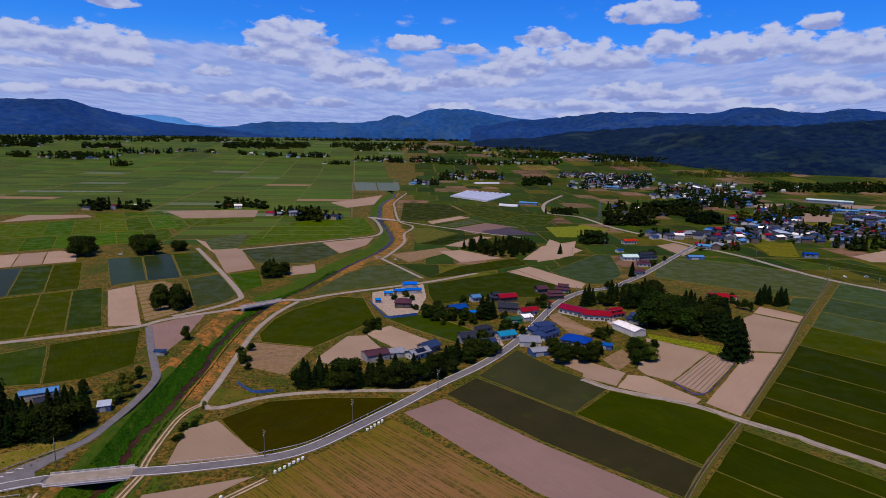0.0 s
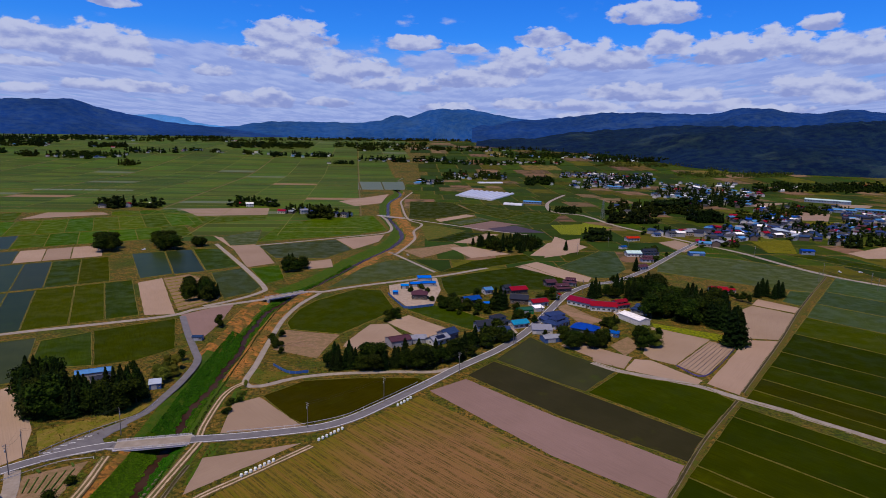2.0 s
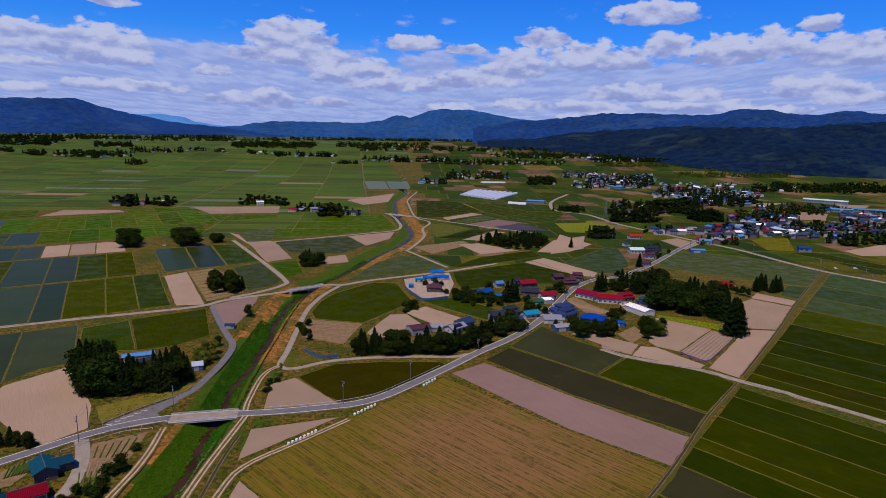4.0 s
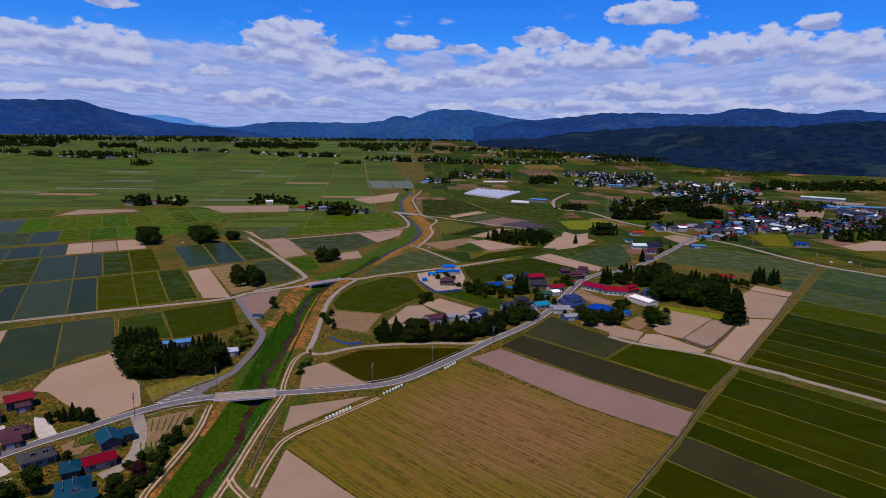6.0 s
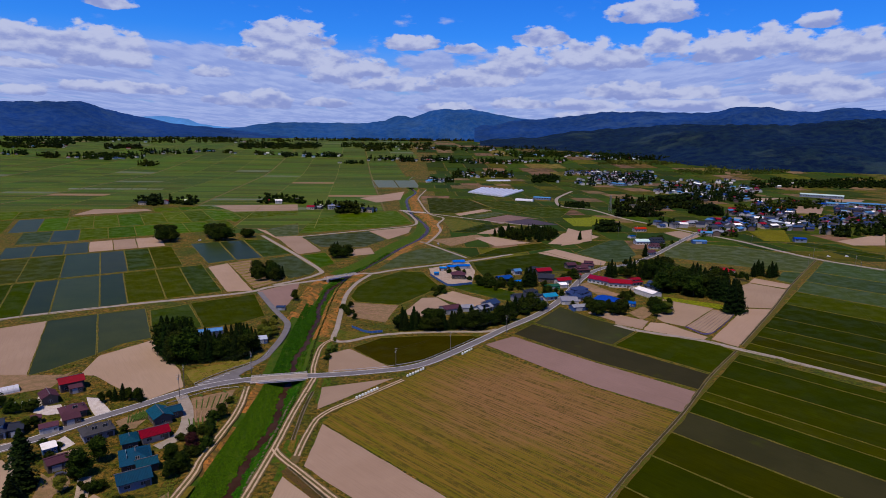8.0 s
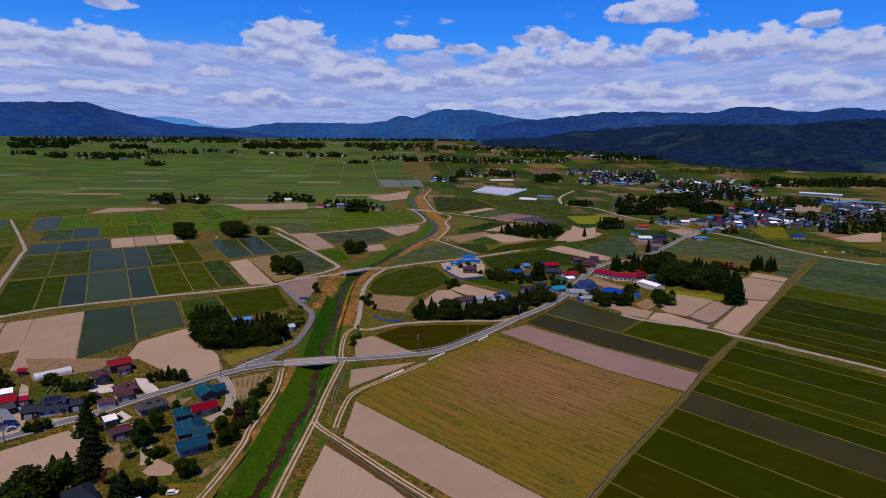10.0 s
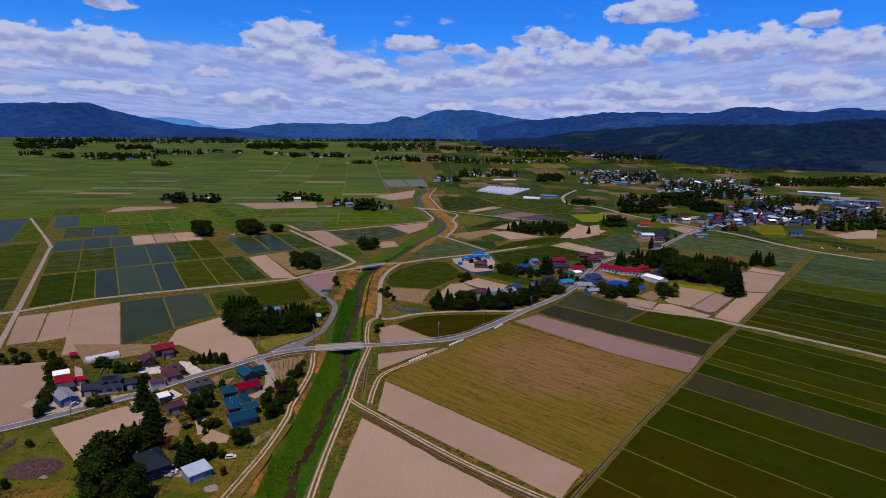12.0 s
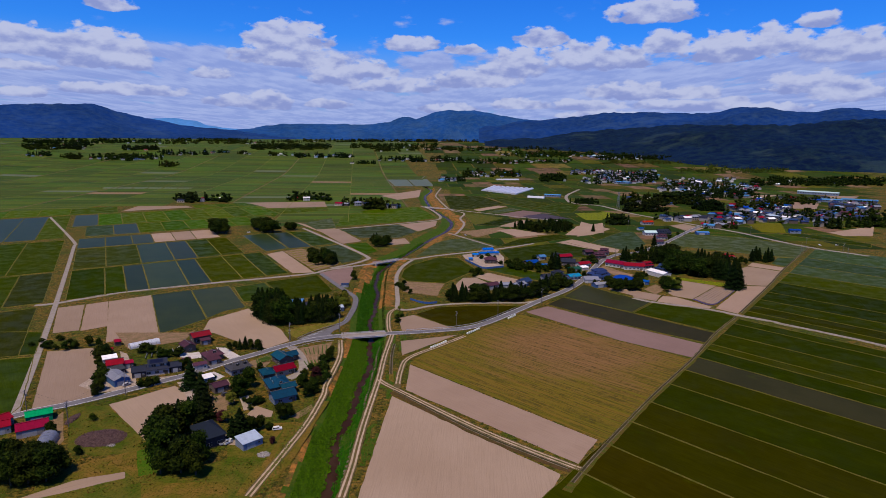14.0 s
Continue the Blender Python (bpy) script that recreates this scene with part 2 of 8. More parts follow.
    spread = s.calc("ADD", centre.outputs["Value"], s.calc("MULTIPLY", s.noise(0.03, None, 4.0), 70.0))
    c = s.mix(s.span(spread, 55, 105), (0.222, 0.122, 0.050), (0.176, 0.114, 0.020))
    c = s.mix(s.calc("MULTIPLY", s.span(st, 0.40, 0.60), s.span(spread, 50, 105, 0.15, 0.85)), c, (0.118, 0.108, 0.008))
    c = s.mix(s.span(s.noise(0.028, None, 5.0), 0.58, 0.74), c, (0.120, 0.135, 0.004))
    c = s.mix(s.calc("MULTIPLY", s.span(fr, 0.46, 0.58, 0, 0.85), s.span(s.noise(0.35), 0.35, 0.6, 0.3, 1.0)), c, (0.056, 0.048, 0.008))
    c = s.mix(s.span(s.noise(0.9), 0.62, 0.75, 0, 0.5), c, (0.28, 0.17, 0.05))
    s.bump(s.calc("ADD", fr, s.noise(2.0)), 0.2)
    s.done(c)
    # flooded rice, young plants over dark water
    for name, a, b, rough, spec, cover in (
            ("paddy1", (0.025, 0.035, 0.0012), (0.033, 0.042, 0.002), 0.55, 0.003, 0.5),
            ("paddyg", (0.052, 0.094, 0.004), (0.066, 0.108, 0.006), 0.55, 0.004, 0.5),
            ("paddy2", (0.029, 0.042, 0.002), (0.042, 0.056, 0.003), 0.5, 0.007, 0.5),
            ("paddy3", (0.034, 0.032, 0.0015), (0.042, 0.038, 0.002), 0.55, 0.003, 0.5),
            ("paddyw", (0.031, 0.032, 0.012), (0.039, 0.039, 0.015), 0.4, 0.004, 0.5),
            ("paddy4", (0.046, 0.066, 0.014), (0.056, 0.078, 0.018), 0.45, 0.008, 0.5),
            ("paddyb", (0.026, 0.040, 0.011), (0.036, 0.050, 0.014), 0.3, 0.010, 0.5),
            # pale base colour stands in for clouds mirrored in shallow water
            ("paddyglint", (0.095, 0.130, 0.068), (0.120, 0.152, 0.088), 0.35, 0.012, 0.5),
            ("paddyr", (0.032, 0.048, 0.001), (0.042, 0.056, 0.002), 0.55, 0.003, 0.5)):
        s = Shade(name, rough, spec)
        rows = s.pos((0.03, 0.8, 1), 0, "uv")
        st = s.noise(1.0, rows, 4.0, 0.6)
        c = s.mix(s.span(s.noise(0.05, None, 4.0), 0.35, 0.65), a, b)
        open_water = name in ("paddyb", "paddyw", "paddyglint")
        c = s.mix(s.span(st, 0.4, 0.7, 0, 0.15 if open_water else 0.45), c, tuple(v * 0.7 for v in a))
        drills = s.noise(1.0, s.pos((0.12, 3.4, 1), 0, "uv"), 2.0, 0.5)
        c = s.mix(s.span(drills, 0.42, 0.60, 0, 0.15 if open_water else 0.5), c, tuple(v * 0.6 for v in a))
        c = s.mix(s.span(s.noise(0.07, None, 4.0), 0.58, 0.74, 0, 0.3), c, (0.056, 0.080, 0.005))
        c = s.vary(c, s.random(), 0.02, 0.18)
        if not open_water:
            s.put(s.span(s.noise(0.09), 0.35, 0.7, rough * 0.7, rough * 1.5), s.b.inputs["Roughness"])
        s.bump(s.noise(5.0), 0.015, 0.1 if open_water else 0.4)
        s.done(c)
    s = Shade("far_paddies", 0.7, 0.03)
    c = s.mix(s.span(s.noise(0.01), 0.3, 0.7), (0.062, 0.104, 0.009), (0.050, 0.084, 0.008))
    c = s.mix(s.span(s.noise(0.08), 0.45, 0.75, 0, 0.35), c, (0.088, 0.110, 0.012))
    c = s.vary(c, s.random(True), 0.016, 0.24)
    # a few paddies paler: glint of open water painted as colour
    wet_glint = s.span(s.calc("FRACT", s.calc("MULTIPLY", s.random(True), 13.7)), 0.978, 0.98)
    c = s.mix(wet_glint, c, (0.11, 0.14, 0.075))
    dry = s.span(s.calc("FRACT", s.calc("MULTIPLY", s.random(True), 29.3)), 0.994, 0.996)
    c = s.mix(dry, c, (0.24, 0.165, 0.09))
    s.done(c)
    s = Shade("mixed_fields", 0.85, 0.02)
    pick = s.calc("FRACT", s.calc("MULTIPLY", s.random(True), 17.9))
    c = s.mix(s.span(s.noise(0.06), 0.4, 0.7, 0, 0.6), (0.036, 0.062, 0.005), (0.054, 0.074, 0.008))
    c = s.mix(s.span(pick, 0.40, 0.41), c, (0.028, 0.052, 0.008))
    c = s.mix(s.span(pick, 0.66, 0.67), c, (0.085, 0.086, 0.010))
    c = s.mix(s.span(pick, 0.80, 0.81), c, (0.175, 0.115, 0.068))
    c = s.mix(s.span(pick, 0.92, 0.93), c, (0.14, 0.105, 0.03))
    c = s.mix(s.span(s.noise(0.05), 0.46, 0.60, 0, 0.65), c, (0.022, 0.036, 0.006))
    c = s.vary(c, s.random(True), 0.015, 0.2)
    s.done(c)
    for name, a, b, sc in (("grassy", (0.060, 0.088, 0.006), (0.130, 0.108, 0.016), 0.16), ("greengrass", (0.050, 0.125, 0.006), (0.085, 0.135, 0.010), 0.5), ("canola", (0.24, 0.26, 0.012), (0.06, 0.10, 0.010), 0.6),
                           ("garden", (0.28, 0.185, 0.11), (0.19, 0.140, 0.065), 0.3), ("bund", (0.105, 0.115, 0.012), (0.21, 0.165, 0.05), 0.5), ("pale_bund", (0.16, 0.17, 0.035), (0.24, 0.21, 0.08), 0.3), ("low_bund", (0.105, 0.112, 0.016), (0.165, 0.140, 0.040), 0.6),
                           ("rough_slope", (0.135, 0.140, 0.012), (0.225, 0.165, 0.045), 0.3), ("ditch_grass", (0.070, 0.088, 0.008), (0.125, 0.080, 0.020), 0.45), ("brown_bank", (0.115, 0.066, 0.026), (0.062, 0.052, 0.012), 0.45),
                           ("yard", (0.46, 0.38, 0.31), (0.34, 0.27, 0.20), 0.4), ("concyard", (0.66, 0.62, 0.58), (0.54, 0.49, 0.44), 0.5), ("scrub", (0.03, 0.055, 0.010), (0.09, 0.11, 0.02), 0.2), ("dryground", (0.105, 0.098, 0.010), (0.19, 0.118, 0.026), 0.14)):
        s = Shade(name, 0.95, 0.1)
        mid, fine = s.noise(sc), s.noise(sc * 9)
        c = s.mix(s.span(mid, 0.35, 0.65), a, b)
        c = s.mix(s.span(fine, 0.47, 0.66, 0, 0.7), c, tuple(v * 0.5 for v in a))
        s.bump(s.calc("ADD", mid, fine), 0.25)
        s.done(c)
    # roads
    for name, a, b in (("asphalt", (0.165, 0.160, 0.165), (0.125, 0.120, 0.125)), ("farm_concrete", (0.33, 0.29, 0.24), (0.24, 0.205, 0.16)),
                       ("rut", (0.50, 0.39, 0.27), (0.35, 0.26, 0.16)), ("dirt_track", (0.135, 0.088, 0.030), (0.075, 0.072, 0.014)),
                       ("concrete", (0.42, 0.40, 0.37), (0.33, 0.31, 0.28)), ("ditch_concrete", (0.20, 0.16, 0.11), (0.08, 0.065, 0.03))):
        s = Shade(name, 0.85, 0.25)
        c = s.mix(s.span(s.noise(0.3), 0.3, 0.7), a, b)
        c = s.mix(s.span(s.noise(6.0), 0.5, 0.8, 0, 0.4), c, tuple(v * 0.7 for v in b))
        s.bump(s.noise(12.0), 0.02)
        s.done(c)
    s = Shade("road_paint", 0.7, 0.3)
    s.done(s.mix(s.span(s.noise(3.0), 0.5, 0.7), (0.55, 0.55, 0.53), (0.28, 0.28, 0.28)))
    # woods
    for name, a, b in (("cedar_leaf", (0.0030, 0.0085, 0.0012), (0.017, 0.032, 0.005)), ("broad_leaf", (0.0045, 0.011, 0.0012), (0.036, 0.056, 0.006)),
                       ("pale_leaf", (0.085, 0.105, 0.016), (0.13, 0.14, 0.02)), ("red_leaf", (0.06, 0.018, 0.018), (0.035, 0.012, 0.012)), ("tuft_leaf", (0.17, 0.120, 0.026), (0.050, 0.068, 0.006)), ("scrub_leaf", (0.040, 0.062, 0.010), (0.085, 0.105, 0.018)), ("reed_leaf", (0.017, 0.060, 0.004), (0.058, 0.148, 0.009))):
        s = Shade(name, 0.8, 0.04)
        c = s.mix(s.calc("POWER", s.random(True), 1.6), a, b)
        c = s.vary(c, s.random(), 0.02, 0.22)
        s.done(c)
    s = Shade("bark", 0.9, 0.1)
    s.done(s.mix(s.noise(3.0), (0.07, 0.05, 0.035), (0.12, 0.09, 0.06)))
    # forested slopes, the farther ones with more haze put into their base colour
    for name, a, b, haze_glow in (("near_forest", (0.0006, 0.0018, 0.002), (0.008, 0.018, 0.008), (0.0006, 0.0068, 0.038)),
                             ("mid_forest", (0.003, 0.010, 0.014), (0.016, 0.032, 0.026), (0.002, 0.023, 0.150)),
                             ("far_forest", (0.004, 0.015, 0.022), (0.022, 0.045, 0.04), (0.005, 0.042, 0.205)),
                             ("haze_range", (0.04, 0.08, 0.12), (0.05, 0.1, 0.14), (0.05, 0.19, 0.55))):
        s = Shade(name, 0.95, 0.05)
        big, mid, fine = s.noise(0.004), s.noise(0.03), s.noise(0.11)
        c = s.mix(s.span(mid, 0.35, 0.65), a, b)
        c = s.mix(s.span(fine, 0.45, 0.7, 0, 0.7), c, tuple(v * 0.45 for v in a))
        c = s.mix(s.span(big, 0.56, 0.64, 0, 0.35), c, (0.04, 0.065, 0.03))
        s.bump(s.calc("ADD", s.calc("MULTIPLY", s.noise(0.012), 0.9), s.calc("MULTIPLY", s.noise(0.07), 0.35)), 16.0, 1.0)
        # air light put into the slopes as a blue glow, mottled to suggest relief
        s.b.inputs["Emission Color"].default_value = (*haze_glow, 1)
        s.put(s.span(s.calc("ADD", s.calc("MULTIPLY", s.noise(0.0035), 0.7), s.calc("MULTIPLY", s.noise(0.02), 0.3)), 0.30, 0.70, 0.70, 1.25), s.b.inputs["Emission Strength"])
        s.done(c)


make_materials()


def plain(name, col, rough=0.6, spec=0.3, metal=0.0, wear=0.25, scale=1.5, vary=0.0):
    """A painted, tiled or plastic surface with stains at two scales."""
    if name in MATS:
        return MATS[name]
    s = Shade(name, rough, spec, metal)
    v = s.pos(source="object")
    c = s.mix(s.span(s.noise(scale, v), 0.4, 0.7, 0, 0.8), col, tuple(x * (1 - wear) for x in col))
    c = s.mix(s.span(s.noise(scale * 8, v), 0.5, 0.8, 0, 0.5), c, tuple(x * (1 - wear) for x in col))
    if vary:
        c = s.vary(c, s.random(), 0.01, vary)
    return s.done(c)


# ---- mesh helpers ----
def mesh_object(name, verts, faces, mats, parent=None, slots=None, smooth=False, uvs=None):
    me = bpy.data.meshes.new(name)
    me.from_pydata([tuple(v) for v in verts], [], [tuple(f) for f in faces])
    for m in mats if isinstance(mats, (list, tuple)) else (mats,):
        me.materials.append(m)
    if slots is not None:
        me.polygons.foreach_set("material_index", np.asarray(slots, dtype=np.int32))
    if smooth:
        me.polygons.foreach_set("use_smooth", np.ones(len(faces), dtype=bool))
    if uvs is not None:
        layer = me.uv_layers.new(name="UVMap")
        idx = np.empty(len(me.loops), dtype=np.int32)
        me.loops.foreach_get("vertex_index", idx)
        layer.data.foreach_set("uv", np.asarray(uvs, dtype=np.float32)[idx].ravel())
    me.update()
    ob = new(name, me)
    if parent is not None:
        ob.parent = parent
    return ob


def part(name, bm, material, parent, label=""):
    me = bpy.data.meshes.new(name)
    bm.to_mesh(me)
    bm.free()
    me.materials.append(material)
    ob = new(name, me)
    ob.parent = parent
    return tagged(ob, label)


def empty(name, m=None):
    ob = new(name)
    ob.empty_display_size = 0.5
    if m is not None:
        ob.matrix_world = m
    return ob


def curve_points(pts, step=4.0):
    """A smooth line through the points, evenly stepped."""
    p = np.array(pts, dtype=float)
    p = np.vstack([2 * p[0] - p[1], p, 2 * p[-1] - p[-2]])
    out = []
    for i in range(1, len(p) - 2):
        a, b, c, d = p[i - 1:i + 3]
        n = max(2, int(np.linalg.norm(c - b) / step))
        for t in np.linspace(0, 1, n, endpoint=False):
            out.append(0.5 * (2 * b + (c - a) * t + (2 * a - 5 * b + 4 * c - d) * t * t + (3 * b - a - 3 * c + d) * t ** 3))
    out.append(p[-2])
    return np.array(out)


# ---- terrain ----
EYE_X, EYE_Y, EYE_H, FLAT = -35.6, -63.6, 113.9, 1700.0


def lie(x, y):
    """Height of the valley floor, level near by and rising gently towards the hills."""
    d = np.hypot(np.asarray(x) - EYE_X, np.asarray(y) - EYE_Y)
    far = d + 0.0023 * np.maximum(d - FLAT, 0) ** 2
    return EYE_H * (1 - d / far)


RIVER = [(-103.6, 16.6), (-103.5, 67.4), (-101.0, 90.4), (-101.6, 114.5), (-100.7, 147.1), (-100.3, 175.4), (-100.8, 209.7), (-103.9, 252.4), (-105.7, 298.1), (-106.9, 335.0), (-106.9, 381.2), (-100.4, 423.9), (-81.4, 475.8), (-64.6, 544.3), (-37.6, 629.6), (-28.7, 710.2), (-39.5, 789.1), (-51.6, 859.6), (-58.6, 949.9), (-62.6, 1080.6), (-48.2, 1236.3)]
RIVER_LINE = curve_points([(RIVER[0][0], -700.0)] + RIVER + [(-76.0, 1460.0), (-51.0, 1780.0)], 6.0)


def river_x(y):
    return np.interp(y, RIVER_LINE[:, 1], RIVER_LINE[:, 0])


BANK = [(-14.0, 0.0), (-12.1, -0.4), (-9.5, -1.38), (-6.4, -2.53), (-3.7, -3.28), (-2.0, -3.68), (0.0, -4.14), (2.0, -3.68), (3.3, -3.16), (5.3, -2.18), (7.1, -0.69), (8.4, 0.0)]


def wind(y):
    """How far the water swings from the middle of the river's bed."""
    return (1.5 * np.sin(y * 0.047 + 0.6) + 0.7 * np.sin(y * 0.128)) * np.clip((560 - y) / 80, 0, 1)


def build_ground():
    inner = [-180, -152, -128, -102, -76, -57, -43, -33, -25, -20, -16.5] + [u for u, _ in BANK] + [-10.8, -7.9, -5.3, -4.5, -2.9, -1.2, -0.6, 0.6, 1.2, 2.6, 4.5, 6.4, 10, 12, 14, 16.5, 20, 25, 33, 43, 57, 76, 102, 128, 152, 180]
    inner = sorted(inner)
    grow = [180.0]
    while grow[-1] < 4700:
        grow.append(grow[-1] * 1.12 + 4)
    us = np.array([-g for g in grow[:0:-1]] + inner + grow[1:])
    ys = list(np.arange(-700, -80, 30.0)) + list(np.arange(-80, 580, 4.0)) + list(np.arange(580, 1270, 10.0))
    while ys[-1] < 4780:
        ys.append(ys[-1] * 1.03)
    ys = np.array(ys)
    fade = np.clip((1780 - ys) / 380, 0, 1)
    U, Y = np.meshgrid(us, ys)
    X = U + (river_x(Y) * np.clip(1.0 - np.maximum(np.abs(U) - 500, 0) / 1500, 0, 1))
    bu, bz = zip(*BANK)
    Z = np.interp(U - wind(Y) * np.clip(1.6 - np.abs(U) / 5.0, 0, 1), bu, bz, 0, 0) * fade[:, None]
    rim = (np.abs(U) < 11.5) & (Z < -0.2)
    Z = Z + np.where(rim, 0.25 * np.sin(X * 0.9 + Y * 0.37) * np.cos(Y * 0.21), 0)
    Z = Z + lie(X, Y)
    nx = len(us)
    verts = np.stack([X, Y, Z], -1).reshape(-1, 3)
    faces, slots = [], []
    for j in range(len(ys) - 1):
        for i in range(nx - 1):
            a = j * nx + i
            faces.append((a, a + 1, a + nx + 1, a + nx))
            um, ym = (us[i] + us[i + 1]) / 2, (ys[j] + ys[j + 1]) / 2
            w = 0.9 * math.sin(ym * 0.11) + 0.6 * math.sin(ym * 0.043 + um)
            k = 0
            if ym < 1700 and -13.3 < um < 7.9:
                k = 3 if abs(um - wind(ym)) < 2.4 else 1
                if 25 < ym < 205 and um < -11.4 + 0.5 * w and w > -0.3:
                    k = 2
                if 210 < ym < 426 and (um < -6.4 + w and ym > 300 or um > 3.6 + 0.5 * w and ym > 262):
                    k = 2
                if 430 < ym < 1270 and um > 4.1 + 0.6 * w:
                    k = 2
            elif 274 < ym < 426 and (-15.6 - w < um < -13):
                k = 2
            elif 261 < ym < 432 and 7.5 < um < 15.3 + w:
                k = 2
            elif 484 < ym < 1145 and 7.5 < um < 19 + w:
                k = 2
            elif 25 < ym < 205 and -13.2 < um < -11.4 + 0.5 * w and w > 0:
                k = 2
            elif 7.5 < um < 20 and 25 < ym < 254 and w > 0.4:
                k = 1
            slots.append(k)
    g = mesh_object("ground", verts, faces, [MATS["verge"], MATS["bank_grass"], MATS["bare_bank"], MATS["river_bed"]], slots=slots, smooth=True)
    tagged(g, "valley floor of rough verge grass and bare earth", "ground", kind="structure")
    yy = np.concatenate([np.arange(-80, 580, 4.0), np.arange(580, 1700, 10.0)])
    v, f = [], []
    for n, y in enumerate(yy):
        cx = float(river_x(y))
        v += [(cx - 5.6, y, -3.58), (cx + 5.6, y, -3.58)]
        if n:
            f.append((2 * n - 2, 2 * n - 1, 2 * n + 1, 2 * n))
    tagged(mesh_object("river", v, f, MATS["river_water"]), "narrow brown river between grassy banks", "river", kind="structure")


build_ground()


# ---- fields ----
def ring_jitter(pts, step=5.0, amount=0.22):
    out = []
    n = len(pts)
    for i in range(n):
        a, b = np.array(pts[i]), np.array(pts[(i + 1) % n])
        k = max(1, int(np.linalg.norm(b - a) / step))
        for t in range(k):
            p = a + (b - a) * t / k
            if t:
                p = p + np.random.uniform(-amount, amount, 2)
            out.append(p)
    return np.array(out)


def row_axis(pts):
    best = max(((np.array(pts[(i + 1) % len(pts)]) - np.array(pts[i])) for i in range(len(pts))), key=lambda e: np.hypot(*e))
    return best / np.hypot(*best)


FIELD_WORDS = {
    "soil": ("soil_field", "bare tilled brown earth field with faint drill rows"), "pinksoil": ("soil_field", "bare pinkish brown earth field beside the road"),
    "greysoil": ("soil_field", "pale greyish bare garden plot with low beds"), "stubble": ("meadow", "large mown meadow with brown and olive streaks"),
    "paddy1": ("rice_paddy", "flooded rice paddy with bright green seedlings"), "paddy2": ("rice_paddy", "dark green flooded rice paddy with low bunds"),
    "paddy3": ("rice_paddy", "brownish olive flooded rice paddy with low bunds"), "paddy4": ("rice_paddy", "pale green flooded rice paddy with low bunds"),
    "paddyw": ("rice_paddy", "still brown-green water paddy with sparse seedlings"), "paddyg": ("rice_paddy", "bright green rice paddy between narrow bunds"), "greengrass": ("grass_patch", "square of fresh bright green grass"),
    "paddyglint": ("rice_paddy", "shallow water paddy with pale cloud reflection put into its colour"),
    "paddyb": ("rice_paddy", "open dark water paddy that mirrors the sky"), "paddyr": ("rice_paddy", "long green rice paddy beside the lane"),
    "grassy": ("grass_patch", "patch of rough green and yellowing grass"), "canola": ("crop_patch", "strip of bright yellow green crop beside the wood"),
    "garden": ("vegetable_plot", "vegetable plot of bare beds and low plants"), "yard": ("farm_yard", "trodden pale gravel yard between houses"),
    "concyard": ("concrete_yard", "bright concrete yard in front of houses"),
    "mulchfield": ("mulched_field", "field covered with strips of dark purple film"),
    "dryground": ("dry_grass_patch", "slope of dry orange-brown grass and bare earth"),
    "rough_slope": ("grass_slope", "slope of tall yellow green grass below the wood"),
    "scrub": ("scrub_patch", "patch of dark low scrub"),
}


FIELD_COUNT = [0]
TILLED, LANES = [], []


def field(kind, *pts, z=0.04, along=None):
    """One field: a thin slab of soil or water with an uneven edge, and low bunds round a paddy."""
    FIELD_COUNT[0] += 1
    z = z - 0.01 + 0.0005 * FIELD_COUNT[0]
    ring = ring_jitter(pts)
    ax = row_axis(pts) if along is None else np.array(along)
    top = [(p[0], p[1], z + lie(p[0], p[1])) for p in ring]
    bot = [(p[0], p[1], -0.3 + lie(p[0], p[1])) for p in ring]
    n = len(ring)
    faces = [tuple(range(n))] + [(i, n + i, n + (i + 1) % n, (i + 1) % n) for i in range(n)]
    area = sum(ring[i][0] * ring[(i + 1) % n][1] - ring[(i + 1) % n][0] * ring[i][1] for i in range(n))
    if area < 0:
        faces = [tuple(reversed(f)) for f in faces]
    uv = [(p[0] * ax[0] + p[1] * ax[1], -p[0] * ax[1] + p[1] * ax[0]) for p in ring]
    name, label = FIELD_WORDS[kind]
    if kind not in ("grassy", "rough_slope", "dryground", "greengrass", "scrub"):
        TILLED.append(np.array(pts, float))
    ob = mesh_object(name, top + bot, faces, MATS[kind], uvs=uv + uv)
    tagged(ob, label, name.replace("_", " "), kind="structure")
    if kind.startswith("paddy"):
        sign = 1 if area > 0 else -1
        low = kind in ("paddy1", "paddy3", "paddyw")
        v, f = [], []
        for i in range(n):
            e = ring[(i + 1) % n] - ring[i - 1]
            e = e / max(1e-6, np.hypot(*e))
            o = np.array([e[1], -e[0]]) * sign
            for w, h in ((-0.1, 0.02), (0.06, 0.26), (0.34, 0.28), (0.6, -0.05)):
                q = ring[i] + o * w * (0.5 if low else 1.0)
                v.append((q[0], q[1], h + np.random.uniform(-0.04, 0.04) + lie(q[0], q[1])))
        for i in range(n):
            j = (i + 1) % n
            for k in range(3):
                q = (4 * i + k, 4 * i + k + 1, 4 * j + k + 1, 4 * j + k)
                f.append(q if sign > 0 else tuple(reversed(q)))
        mesh_object("bund", v, f, MATS["low_bund" if low else "bund"], parent=ob)
    return ob


